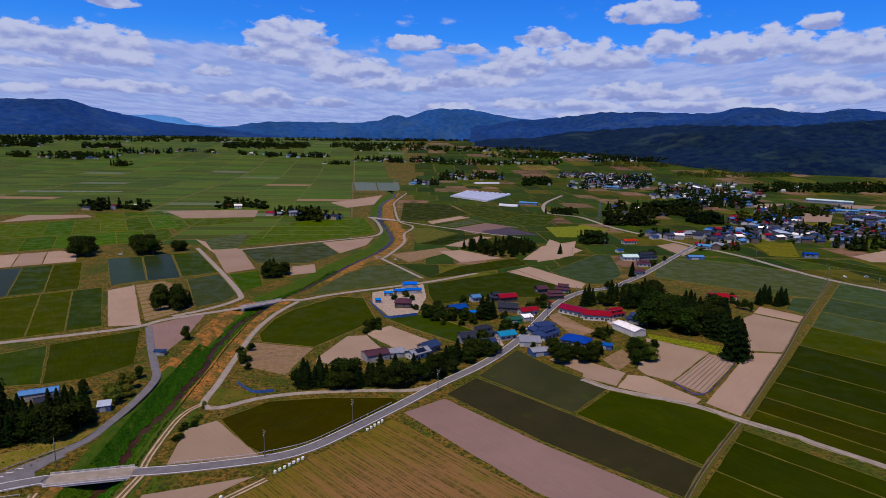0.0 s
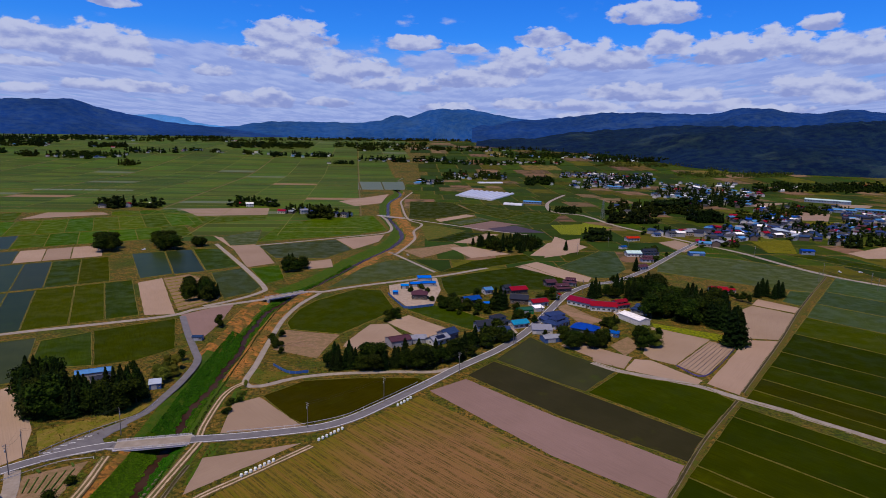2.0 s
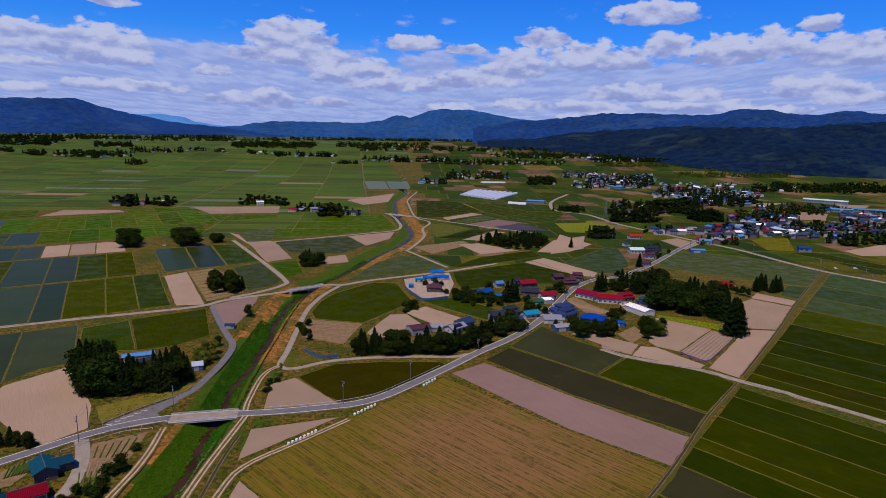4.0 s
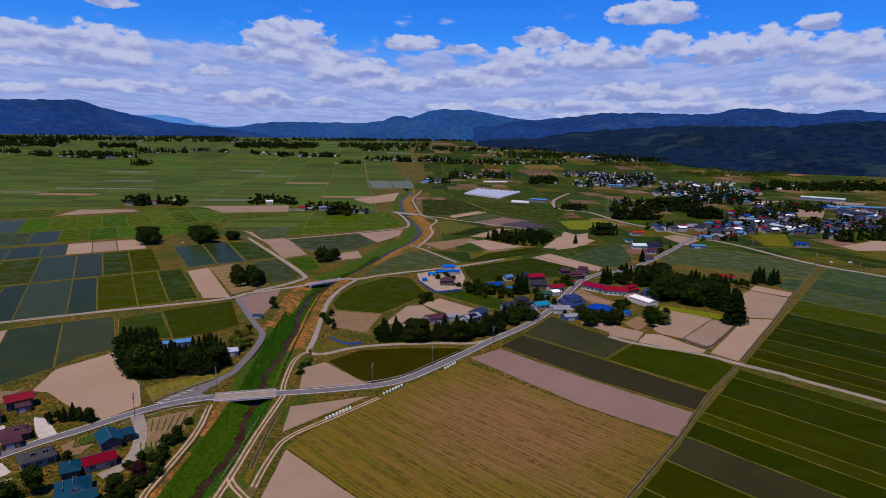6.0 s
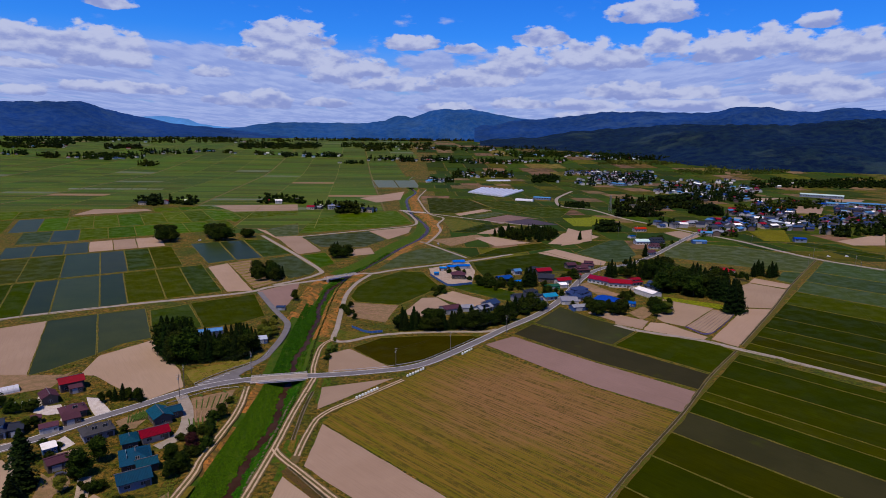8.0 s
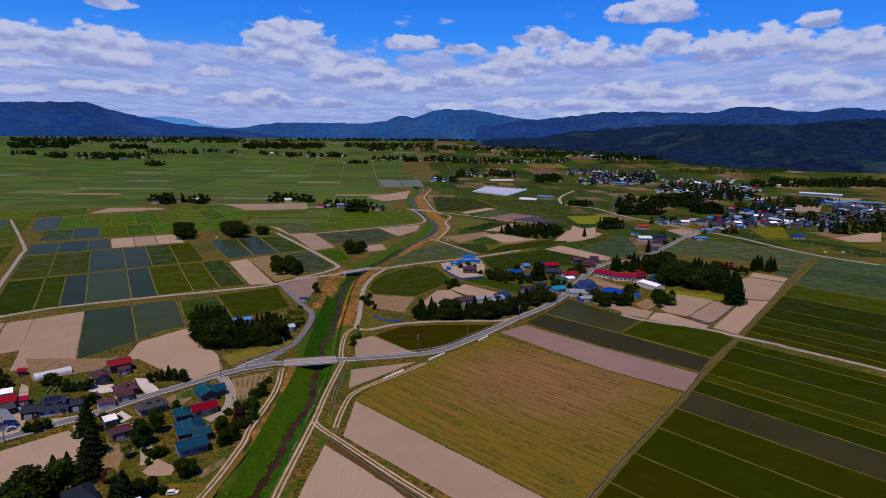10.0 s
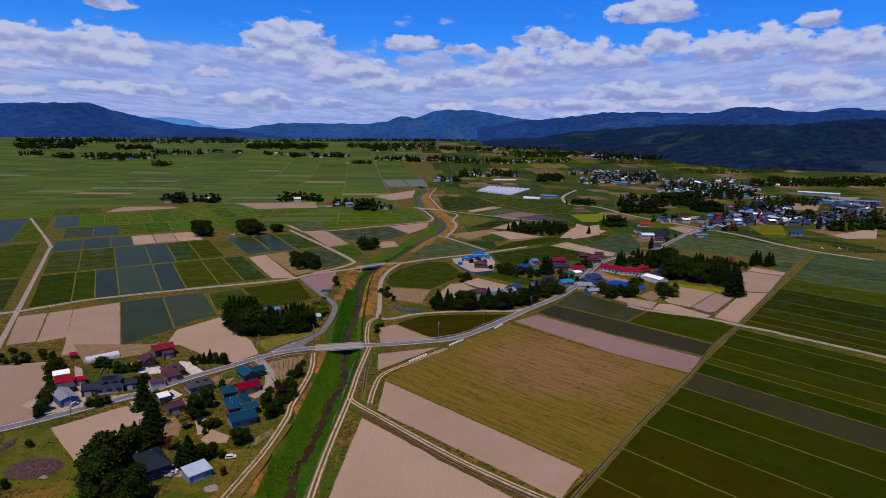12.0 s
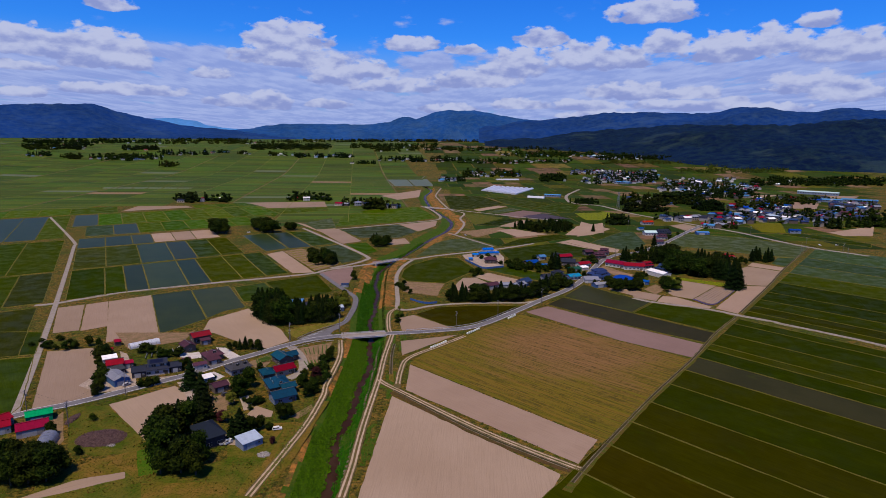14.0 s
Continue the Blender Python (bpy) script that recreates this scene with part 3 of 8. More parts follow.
field("stubble", (-77.8, 154.6), (-71.4, 167.6), (-45.5, 199.3), (-5.8, 243.9), (33.3, 199.6), (71.9, 161.5), (-2.8, 71.5), (-3.9, 75.5), along=(-0.683, 0.731))
field("pinksoil", (-1.7, 249.4), (16.0, 263.5), (51.9, 223.2), (90.1, 184.8), (73.8, 163.6), (43.0, 191.6))
field("paddyw", (17.2, 267.9), (32.4, 287.3), (61.3, 256.9), (106.3, 205.9), (92.0, 187.5), (52.4, 225.0))
field("paddyw", (33.8, 289.8), (58.5, 327.3), (73.6, 300.6), (93.8, 276.6), (70.8, 249.8), (61.8, 258.5))
field("paddy1", (94.1, 273.1), (106.1, 265.4), (129.4, 257.7), (136.1, 240.1), (108.1, 207.8), (71.7, 248.8))
field("soil", (88.8, 303.1), (107.7, 294.0), (98.5, 279.0), (85.2, 289.6))
field("soil", (108.9, 293.1), (117.4, 291.2), (132.8, 264.2), (128.2, 259.7), (98.6, 277.3))
field("soil", (139.1, 350.4), (166.0, 326.5), (127.8, 284.9), (117.9, 293.4), (116.7, 301.7))
field("soil", (164.5, 323.7), (175.1, 316.2), (170.2, 308.5), (137.3, 270.1), (128.3, 284.1))
field("soil", (248.5, 422.4), (267.6, 398.0), (256.9, 384.6), (235.1, 406.5))
field("soil", (220.0, 392.3), (233.7, 404.0), (253.9, 381.5), (209.7, 327.7), (187.9, 330.2))
field("soil", (186.4, 327.3), (207.9, 324.9), (142.3, 247.5), (133.2, 260.6), (170.6, 305.1))
field("paddy4", (290.2, 449.9), (307.2, 446.1), (270.6, 402.1), (263.4, 416.4))
field("canola", (143.0, 358.2), (179.2, 335.5), (172.1, 323.0), (159.3, 333.5), (140.7, 349.3))
field("paddy4", (217.2, 540.4), (264.1, 602.4), (315.7, 578.3), (367.6, 519.8), (306.2, 446.1), (271.3, 463.6), (206.8, 513.3))
field("paddyr", (-88.0, 350.3), (-86.4, 377.3), (-79.1, 400.7), (-54.5, 435.7), (-36.0, 433.1), (-23.0, 380.0), (-52.9, 329.0), (-83.1, 336.5))
field("paddy4", (-76.9, 435.7), (-57.1, 511.5), (-35.9, 546.4), (-13.4, 548.1), (10.3, 500.4), (-36.0, 463.4))
field("paddy1", (10.7, 477.0), (91.2, 532.4), (117.1, 471.7), (120.6, 453.3), (90.6, 441.6), (51.8, 439.0), (15.2, 416.0), (11.6, 445.9))
field("soil", (80.5, 527.4), (104.6, 550.2), (139.2, 486.6), (131.9, 469.6), (118.9, 474.0))
field("paddy1", (9.1, 495.2), (40.8, 546.0), (86.8, 580.3), (98.7, 586.3), (104.7, 559.0), (38.1, 509.7))
field("paddy2", (-16.3, 383.2), (3.6, 393.3), (16.1, 386.4), (43.8, 353.5), (25.2, 339.2), (1.2, 363.1))
field("greysoil", (-26.9, 353.3), (-13.8, 369.1), (15.7, 335.9), (0.7, 317.2), (-17.7, 339.6))
field("soil", (-47.8, 315.2), (-37.0, 348.4), (-26.1, 350.2), (-15.3, 326.1), (-30.8, 298.7), (-48.5, 307.7))
field("garden", (-87.3, 335.6), (-52.9, 327.5), (-55.5, 316.3), (-59.9, 289.2), (-85.2, 301.5))
field("grassy", (-87.8, 259.6), (-87.1, 273.5), (-67.6, 268.3), (-79.3, 254.5))
field("paddy3", (-75.3, 242.1), (-60.7, 259.1), (-36.1, 263.4), (-7.4, 264.1), (-2.5, 258.8), (-29.7, 228.1), (-51.4, 214.7), (-58.8, 220.8))
field("soil", (-86.4, 234.0), (-76.8, 241.1), (-52.4, 213.4), (-83.1, 207.5))
field("soil", (-83.5, 189.4), (-50.7, 200.4), (-81.8, 166.6))
field("soil", (-77.4, 153.1), (-3.8, 74.1), (-15.8, 56.6), (-79.0, 121.5))
field("soil", (-84.9, 114.7), (-23.7, 49.7), (-41.2, 15.5), (-94.1, 16.4))
field("soil", (-285.4, 270.1), (-264.5, 287.3), (-223.6, 202.1), (-245.4, 185.5))
field("soil", (-296.4, 262.0), (-286.0, 270.1), (-259.2, 215.1), (-270.1, 205.6))
field("soil", (-310.2, 253.5), (-297.6, 262.0), (-271.4, 206.7), (-283.3, 201.2))
field("paddyb", (-264.3, 288.1), (-242.4, 302.6), (-206.1, 230.2), (-217.1, 208.6), (-222.7, 201.6))
field("paddyb", (-241.4, 302.6), (-218.8, 316.4), (-189.3, 256.9), (-200.3, 247.3), (-205.9, 232.1))
field("paddy2", (-212.9, 311.3), (-194.5, 327.2), (-167.5, 276.2), (-194.3, 270.9))
field("paddy1", (-193.6, 328.8), (-157.9, 354.4), (-137.4, 302.0), (-149.6, 283.8), (-166.2, 276.2))
field("soil", (-199.6, 203.3), (-203.6, 228.5), (-186.7, 254.2), (-155.0, 209.1), (-146.1, 189.3), (-155.3, 176.3), (-170.6, 184.5), (-192.0, 202.2))
field("soil", (-221.3, 445.1), (-209.8, 461.3), (-161.9, 364.9), (-179.4, 361.5))
field("garden", (-208.8, 461.3), (-193.9, 475.9), (-168.2, 450.6), (-149.6, 415.7), (-146.1, 399.6), (-162.7, 372.2))
field("pinksoil", (-157.6, 363.3), (-132.6, 393.0), (-128.1, 348.8), (-128.5, 321.2), (-134.6, 321.0))
field("paddy2", (-338.5, 202.4), (-290.2, 203.0), (-272.3, 166.7), (-305.5, 156.3))
field("paddy2", (-303.6, 153.7), (-270.4, 162.6), (-240.3, 104.3), (-239.7, 97.6), (-255.1, 87.6))
field("soil", (-268.4, 171.1), (-247.8, 176.9), (-226.4, 141.7), (-219.4, 124.7), (-214.5, 113.2), (-233.3, 100.2))
field("soil", (-204.7, 106.3), (-184.9, 126.1), (-167.6, 111.1), (-163.9, 100.2), (-179.3, 85.8), (-174.4, 72.9))
field("yard", (-228.2, 126.2), (-225.3, 157.6), (-215.1, 146.4), (-202.4, 123.0), (-212.0, 119.4), (-214.7, 118.5))
field("garden", (-248.8, 202.9), (-206.8, 203.3), (-205.1, 208.8), (-204.3, 188.1), (-228.0, 174.2))
field("garden", (-220.4, 90.8), (-219.7, 99.4), (-205.9, 75.3), (-205.2, 69.3))
field("grassy", (-219.7, 103.2), (-205.1, 105.7), (-174.0, 72.9), (-174.1, 66.9), (-189.3, 63.4), (-201.1, 69.2))
field("grassy", (-197.7, 44.6), (-176.9, 70.2), (-156.8, 50.9), (-133.9, 66.2), (-123.3, 59.1), (-127.5, 32.6), (-193.1, 32.7))
field("soil", (-198.6, 37.7), (-187.7, 47.4), (-173.5, 53.9), (-171.1, 49.0), (-193.0, 37.6))
field("grassy", (-6.6, 771.9), (11.7, 780.9), (50.9, 738.8), (1.1, 661.4))
field("paddy1", (0.3, 656.1), (49.6, 726.2), (72.8, 724.6), (30.0, 653.7))
field("garden", (-24.9, 597.2), (30.3, 642.1), (38.5, 620.5), (-5.1, 560.3))
field("soil", (30.5, 650.4), (73.5, 718.6), (88.5, 712.2), (50.4, 645.5))
field("soil", (24.3, 617.7), (46.9, 627.5), (85.0, 587.4), (43.1, 563.9))
field("pinksoil", (47.5, 780.3), (94.2, 834.8), (134.8, 794.9), (117.8, 797.7), (71.2, 734.7))
field("mulchfield", (80.2, 761.3), (120.2, 793.2), (150.0, 734.5), (91.3, 730.6))
field("paddyr", (-25.2, 1074.3), (48.3, 1069.9), (79.5, 924.2), (63.8, 912.8), (14.6, 846.2), (-23.1, 841.4))
field("soil", (14.2, 838.1), (62.9, 903.5), (76.4, 887.6), (20.1, 815.7))
field("paddy4", (30.6, 804.5), (78.6, 870.7), (93.6, 842.6), (47.7, 792.0))
field("paddyr", (53.7, 1074.9), (98.6, 1038.2), (158.2, 935.0), (111.2, 858.2), (82.1, 924.6))
field("paddyr", (116.7, 867.2), (166.6, 945.8), (212.1, 920.5), (172.3, 818.7), (142.2, 807.7))
field("canola", (171.2, 803.8), (218.6, 819.1), (191.6, 722.5), (167.4, 724.1))
field("canola", (223.6, 835.7), (253.3, 792.5), (217.5, 748.5), (196.2, 738.0))
field("soil", (137.4, 658.3), (183.8, 694.7), (159.0, 606.3), (123.5, 579.3), (103.4, 581.9))
field("paddy4", (120.3, 530.0), (183.7, 613.7), (198.8, 612.1), (181.3, 523.2), (156.9, 486.0), (140.6, 484.8))
field("soil", (270.6, 674.5), (298.3, 693.3), (308.1, 652.2), (274.5, 613.2))
field("soil", (155.2, 705.0), (176.4, 636.0), (140.5, 588.0), (115.4, 571.3))
field("soil", (653.4, 1043.3), (698.7, 1003.4), (627.8, 903.4), (585.2, 912.6))
field("soil", (462.1, 625.1), (574.2, 692.8), (500.9, 598.7), (461.0, 595.7))
field("soil", (617.4, 1168.9), (737.0, 1188.6), (626.5, 1093.3))
field("soil", (841.3, 1187.2), (904.1, 1174.7), (857.6, 1124.4), (796.3, 1115.1))
field("paddyr", (382.9, 607.0), (419.6, 611.3), (452.8, 537.0), (434.1, 513.0), (409.7, 558.6))
field("soil", (-100.8, 658.8), (-48.9, 696.6), (-52.1, 648.0), (-74.2, 599.0))
field("paddy4", (-172.6, 608.6), (-100.7, 657.1), (-75.4, 597.5), (-96.4, 549.7), (-140.9, 546.4))
field("paddyg", (-183.8, 745.4), (-153.5, 817.4), (-75.5, 867.7), (-47.1, 728.5), (-89.5, 686.9), (-180.4, 633.0))
field("soil", (-149.7, 1053.5), (-70.9, 1205.4), (-74.4, 1037.9), (-114.3, 983.0))
field("soil", (-366.4, 902.0), (-241.2, 936.4), (-224.7, 853.7), (-313.4, 828.5))
field("soil", (-238.4, 666.8), (-199.5, 600.3), (-163.3, 546.0), (-177.0, 614.4))
field("paddy4", (-226.3, 660.9), (-197.8, 718.6), (-177.9, 618.9), (-200.4, 606.2))
field("soil", (-511.7, 765.9), (-518.6, 833.7), (-448.3, 846.1), (-430.9, 826.4))
field("paddyg", (-311.1, 820.8), (-223.1, 845.6), (-215.5, 807.2), (-277.7, 756.9))
field("paddyg", (-383.8, 872.2), (-314.7, 820.4), (-281.8, 761.0), (-277.9, 718.2))
field("garden", (-166.0, 117.3), (-156.5, 110.7), (-150.0, 89.4), (-158.0, 97.5))
field("soil", (-143.9, 96.4), (-142.5, 105.0), (-133.9, 99.5), (-133.4, 94.3), (-140.3, 93.4))
field("garden", (-125.7, 94.6), (-119.2, 106.0), (-117.5, 101.7), (-122.2, 92.4))
field("yard", (-214.6, 141.2), (-207.2, 134.3), (-202.0, 125.2), (-202.6, 117.8), (-208.4, 127.7))
field("dryground", (-140.5, 87.5), (-116.4, 90.4), (-116.9, 109.4), (-112.1, 109.3), (-116.8, 65.7), (-120.4, 46.9), (-127.2, 38.3), (-131.7, 38.1), (-128.6, 62.3), (-125.8, 75.5))
field("grassy", (-144.3, 71.2), (-127.6, 75.4), (-125.1, 88.3), (-127.7, 56.3), (-135.6, 44.8))
field("greengrass", (-175.3, 66.9), (-170.0, 70.3), (-162.0, 52.4), (-167.1, 49.9))
field("dryground", (-194.1, 53.1), (-188.2, 60.4), (-175.8, 67.3), (-166.0, 47.4), (-173.0, 53.0), (-188.8, 47.6))
field("dryground", (-164.7, 46.0), (-136.4, 46.1), (-133.4, 37.4), (-160.5, 37.1))
field("paddyb", (-276.4, 555.8), (-253.1, 570.6), (-207.9, 476.9), (-225.8, 459.2))
field("paddyb", (-251.4, 570.7), (-231.2, 582.6), (-185.7, 487.8), (-205.8, 475.9))
field("paddy2", (-230.0, 584.3), (-207.5, 590.1), (-163.5, 509.2), (-185.0, 490.2))
field("paddy4", (-178.3, 482.6), (-159.8, 502.0), (-127.1, 438.3), (-128.9, 419.9), (-143.6, 403.7))
field("yard", (-231.2, 171.4), (-225.8, 167.9), (-211.4, 144.8), (-202.1, 126.0), (-204.0, 118.9), (-216.1, 144.8))
field("yard", (-197.1, 135.9), (-187.3, 139.4), (-184.6, 134.2), (-192.3, 128.0))
field("garden", (-162.9, 113.1), (-157.0, 115.6), (-152.3, 108.9), (-157.6, 100.0))
field("yard", (-148.8, 78.4), (-143.4, 80.3), (-139.3, 71.1), (-145.5, 71.0))
field("yard", (-185.5, 130.2), (-182.4, 130.8), (-167.4, 107.0), (-167.7, 103.5))
field("yard", (-152.4, 114.3), (-148.6, 115.6), (-143.0, 102.3), (-146.3, 100.1))
field("garden", (88.7, 393.4), (97.2, 401.0), (111.3, 363.4), (97.2, 347.6))
field("soil", (73.7, 313.2), (82.0, 321.1), (108.6, 295.2), (96.9, 280.6))
field("garden", (102.2, 314.3), (118.0, 330.5), (119.9, 315.0), (105.4, 297.6))
field("concyard", (-203.7, 177.7), (-203.5, 182.8), (-194.4, 168.9), (-189.9, 171.1), (-184.3, 162.7), (-189.7, 160.6), (-196.7, 163.0))
field("concyard", (-183.2, 177.9), (-177.6, 177.3), (-165.5, 163.7), (-169.2, 158.8), (-175.4, 166.3))
field("concyard", (-173.9, 139.4), (-172.9, 143.3), (-165.8, 137.4), (-168.1, 132.2))
field("concyard", (-185.3, 164.1), (-183.9, 165.1), (-176.9, 158.7), (-178.2, 153.3), (-182.0, 156.1))
field("soil", (-168.9, 130.2), (-163.2, 134.1), (-159.7, 126.6), (-162.5, 124.6))
field("garden", (-138.0, 177.1), (-122.0, 186.9), (-120.0, 169.6), (-119.4, 155.4), (-129.0, 154.5))
field("garden", (-159.9, 155.3), (-152.5, 166.5), (-148.4, 163.3), (-149.4, 149.7), (-153.5, 147.5))
field("garden", (-162.8, 113.7), (-158.6, 119.1), (-153.0, 111.0), (-157.3, 104.8))
field("soil", (-201.4, 610.1), (-173.3, 612.6), (-136.8, 524.7), (-156.0, 505.8))
field("paddyg", (-151.9, 501.9), (-131.2, 516.2), (-115.3, 465.0), (-125.4, 446.6))
field("soil", (-109.6, 533.6), (-90.2, 546.9), (-83.0, 513.0), (-102.4, 501.1))
field("yard", (-30.7, 448.8), (7.1, 476.8), (9.4, 436.9), (3.2, 396.0), (-14.7, 386.7), (-28.3, 420.7))
field("yard", (131.5, 390.7), (135.3, 371.1), (125.7, 370.7), (124.7, 385.8))
field("yard", (45.8, 343.5), (51.6, 343.7), (52.5, 334.9), (45.1, 329.4))
field("dryground", (-85.7, 120.9), (-80.8, 115.0), (-17.1, 49.0), (-20.5, 49.0))
field("rough_slope", (-142.5, 192.9), (-152.6, 208.1), (-147.2, 212.3), (-138.5, 218.5), (-132.0, 226.0), (-121.1, 233.0), (-120.1, 235.5), (-122.1, 223.7), (-132.0, 210.7), (-138.4, 201.4))
field("paddyglint", (-781.8, 1278.9), (-753.0, 1284.2), (-700.7, 1142.2), (-726.8, 1138.0))
field("paddyglint", (-750.7, 1284.7), (-721.6, 1290.1), (-672.2, 1146.8), (-698.6, 1142.6))
field("paddyglint", (-719.3, 1290.5), (-689.9, 1295.9), (-643.5, 1151.4), (-670.2, 1147.1))
field("paddyglint", (-687.5, 1296.4), (-657.8, 1301.9), (-614.5, 1156.1), (-641.4, 1151.8))
field("paddyglint", (-655.5, 1302.3), (-625.4, 1307.9), (-585.3, 1160.8), (-612.4, 1156.4))
field("paddyglint", (-623.1, 1308.3), (-592.7, 1313.9), (-555.8, 1165.5), (-583.2, 1161.1))
field("paddyglint", (-797.3, 1558.8), (-762.4, 1566.9), (-730.3, 1459.6), (-763.1, 1452.7))
field("paddyglint", (-759.7, 1567.5), (-724.4, 1575.7), (-694.6, 1467.3), (-727.7, 1460.2))
field("paddyglint", (-721.6, 1576.3), (-685.9, 1584.6), (-658.4, 1475.0), (-692.0, 1467.8))
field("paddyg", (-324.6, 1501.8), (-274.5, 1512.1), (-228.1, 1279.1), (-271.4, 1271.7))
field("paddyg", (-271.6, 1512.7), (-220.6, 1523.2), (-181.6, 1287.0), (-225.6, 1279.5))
field("paddyglint", (-217.7, 1523.8), (-165.9, 1534.5), (-134.5, 1295.0), (-179.1, 1287.4))
field("paddyglint", (-162.9, 1535.1), (-110.3, 1546.0), (-86.7, 1303.1), (-131.9, 1295.4))
field("paddyglint", (-107.3, 1546.6), (-53.7, 1557.7), (-38.2, 1311.3), (-84.1, 1303.5))
field("dryground", (-87.8, 158.6), (-85.6, 143.4), (-84.8, 129.8), (-87.2, 133.1))

# paddies east of the ditch: long strips side by side
def strips(start, way, along, edges, length, kinds):
    for k in range(len(edges) - 1):
        a, b = start + way * (edges[k] + 0.35), start + way * (edges[k + 1] - 0.35)
        field(kinds[k % len(kinds)], tuple(a), tuple(a + along * length), tuple(b + along * length), tuple(b))


DITCH = np.array([136.8, 238.6])
DITCH_WAY = np.array([0.648, 0.762])
STRIP_WAY = np.array([0.645, -0.764])
strips(DITCH + STRIP_WAY * 2.2 - DITCH_WAY * 2.5, -DITCH_WAY, STRIP_WAY, [0.0, 13.4, 40.6, 65.4, 75.5, 92.6, 116.2, 139.4, 165.7, 189.9, 213.9, 238.6, 262.2], 215, ["paddy1", "paddy1", "paddy1", "paddy1", "paddy1", "paddyw", "paddy1", "paddy1", "paddy3", "paddy3", "paddy3", "paddy1"])
strips(DITCH + STRIP_WAY * 2.2 + DITCH_WAY * 6.4, DITCH_WAY, STRIP_WAY, [0.0, 15.3, 33.1, 56.0, 85.3, 128.5, 175.6, 222.7, 272.4, 343.6], 240, ["paddy1", "paddy1", "paddy1", "paddy1", "paddy1", "paddyr", "paddy4", "paddy4", "paddy4"])

# flooded blocks west of the river, in rows along the lane
BLOCK_O, BLOCK_A, BLOCK_B = np.array([-318.1, 265.2]), np.array([0.83, 0.5577]), np.array([-0.45, 0.893])


def block(kind, a0, a1, b0, b1):
    c = [BLOCK_O + BLOCK_A * a + BLOCK_B * b for a, b in ((a0, b0), (a1, b0), (a1, b1), (a0, b1))]
    field(kind, *[tuple(p) for p in c])


def row(b0, b1, cuts, kinds):
    for k in range(len(cuts) - 1):
        block(kinds[k % len(kinds)], cuts[k] + 0.5, cuts[k + 1] - 0.5, b0, b1)


row(5.1, 106.9, [5.1, 29.3, 43.3, 58.5, 86.5, 103.1, 127.3, 146.4, 165.5], ["paddyr", "paddyr", "paddyb", "paddyb", "paddyb", "paddyr", "paddyr", "paddy2"])
row(112.0, 213.8, [5.1, 30.5, 58.5, 86.5, 106.9, 128.5, 150.2], ["paddy2", "paddy2", "paddyb", "paddyb", "paddy2", "paddyr"])
row(218.9, 282.5, [5.1, 30.5, 56.0, 76.4], ["paddyb", "paddyb", "paddyb"])
row(221.5, 282.5, [76.4, 98.0, 119.6, 145.1], ["soil", "soil", "soil"])
row(297.8, 381.8, [10.2, 39.5, 66.2, 94.2, 122.2, 150.2, 178.2, 206.2, 234.2], ["paddy4", "paddyb", "paddyg", "paddyg", "paddyg", "paddyg", "paddyg", "paddyg"])
row(385.6, 504.0, [-5.1, 22.9, 50.9, 78.9, 106.9, 134.9, 162.9, 190.9, 218.9, 246.9], ["paddyb", "paddyg", "paddyg", "paddyg", "paddyg", "paddyg", "paddyg", "paddyg", "paddyg"])
row(5.1, 106.9, [-140.0, -112.0, -84.0, -56.0, -30.5, -7.6], ["paddyr", "paddy2", "paddyr"])
row(112.0, 280.0, [-152.7, -124.7, -96.7, -68.7, -40.7, -7.6], ["paddyr", "paddyr", "paddy2"])
row(-106.9, -7.6, [-76.4, -48.4, -10.2], ["paddy2", "paddy2"])
row(297.8, 504.0, [-152.7, -122.2, -91.6, -63.6, -35.6, -10.2], ["paddyb", "paddyg", "paddyb"])
row(514.2, 598.2, [-203.6, -165.5, -127.3, -89.1, -50.9, -12.7, 48.4], ["paddyg", "paddyg"])
row(514.2, 560.0, [155.3, 190.9, 241.8], ["paddyg", "paddyg"])


def far_plain(name, label, x0, x1, y0, y1, w, h, skin, inside):
    """A quilt of small fields, each a slab of its own height, past counting."""
    v, f = [], []
    y = y0
    while y < y1:
        hh = h * random.uniform(0.7, 1.3) * (1 + max(0, y - 900) / 1500)
        x = x0 + random.uniform(-w, 0)
        while x < x1:
            ww = w * random.uniform(0.8, 1.5) * (1 + max(0, y - 900) / 1500)
            if inside(x + ww / 2, y + hh / 2):
                g = 0.9 + max(0, y - 800) / 800
                q = [(x + g, y + g), (x + ww - g, y + g), (x + ww - g, y + hh - g), (x + g, y + hh - g)]
                z = 0.012 + random.uniform(0, 0.02) + 0.0007 * max(0, y - 1100)
                k = len(v)
                v += [(px, py, z + lie(px, py)) for px, py in q] + [(px, py, -0.4 + lie(px, py)) for px, py in q]
                f += [(k, k + 1, k + 2, k + 3)] + [(k + i, k + 4 + i, k + 4 + (i + 1) % 4, k + (i + 1) % 4) for i in range(4)]
            x += ww
        y += hh + (5 if random.random() < 0.3 else 0.5)
    tagged(mesh_object(name, v, f, MATS[skin]), label, "fields", kind="stuff")


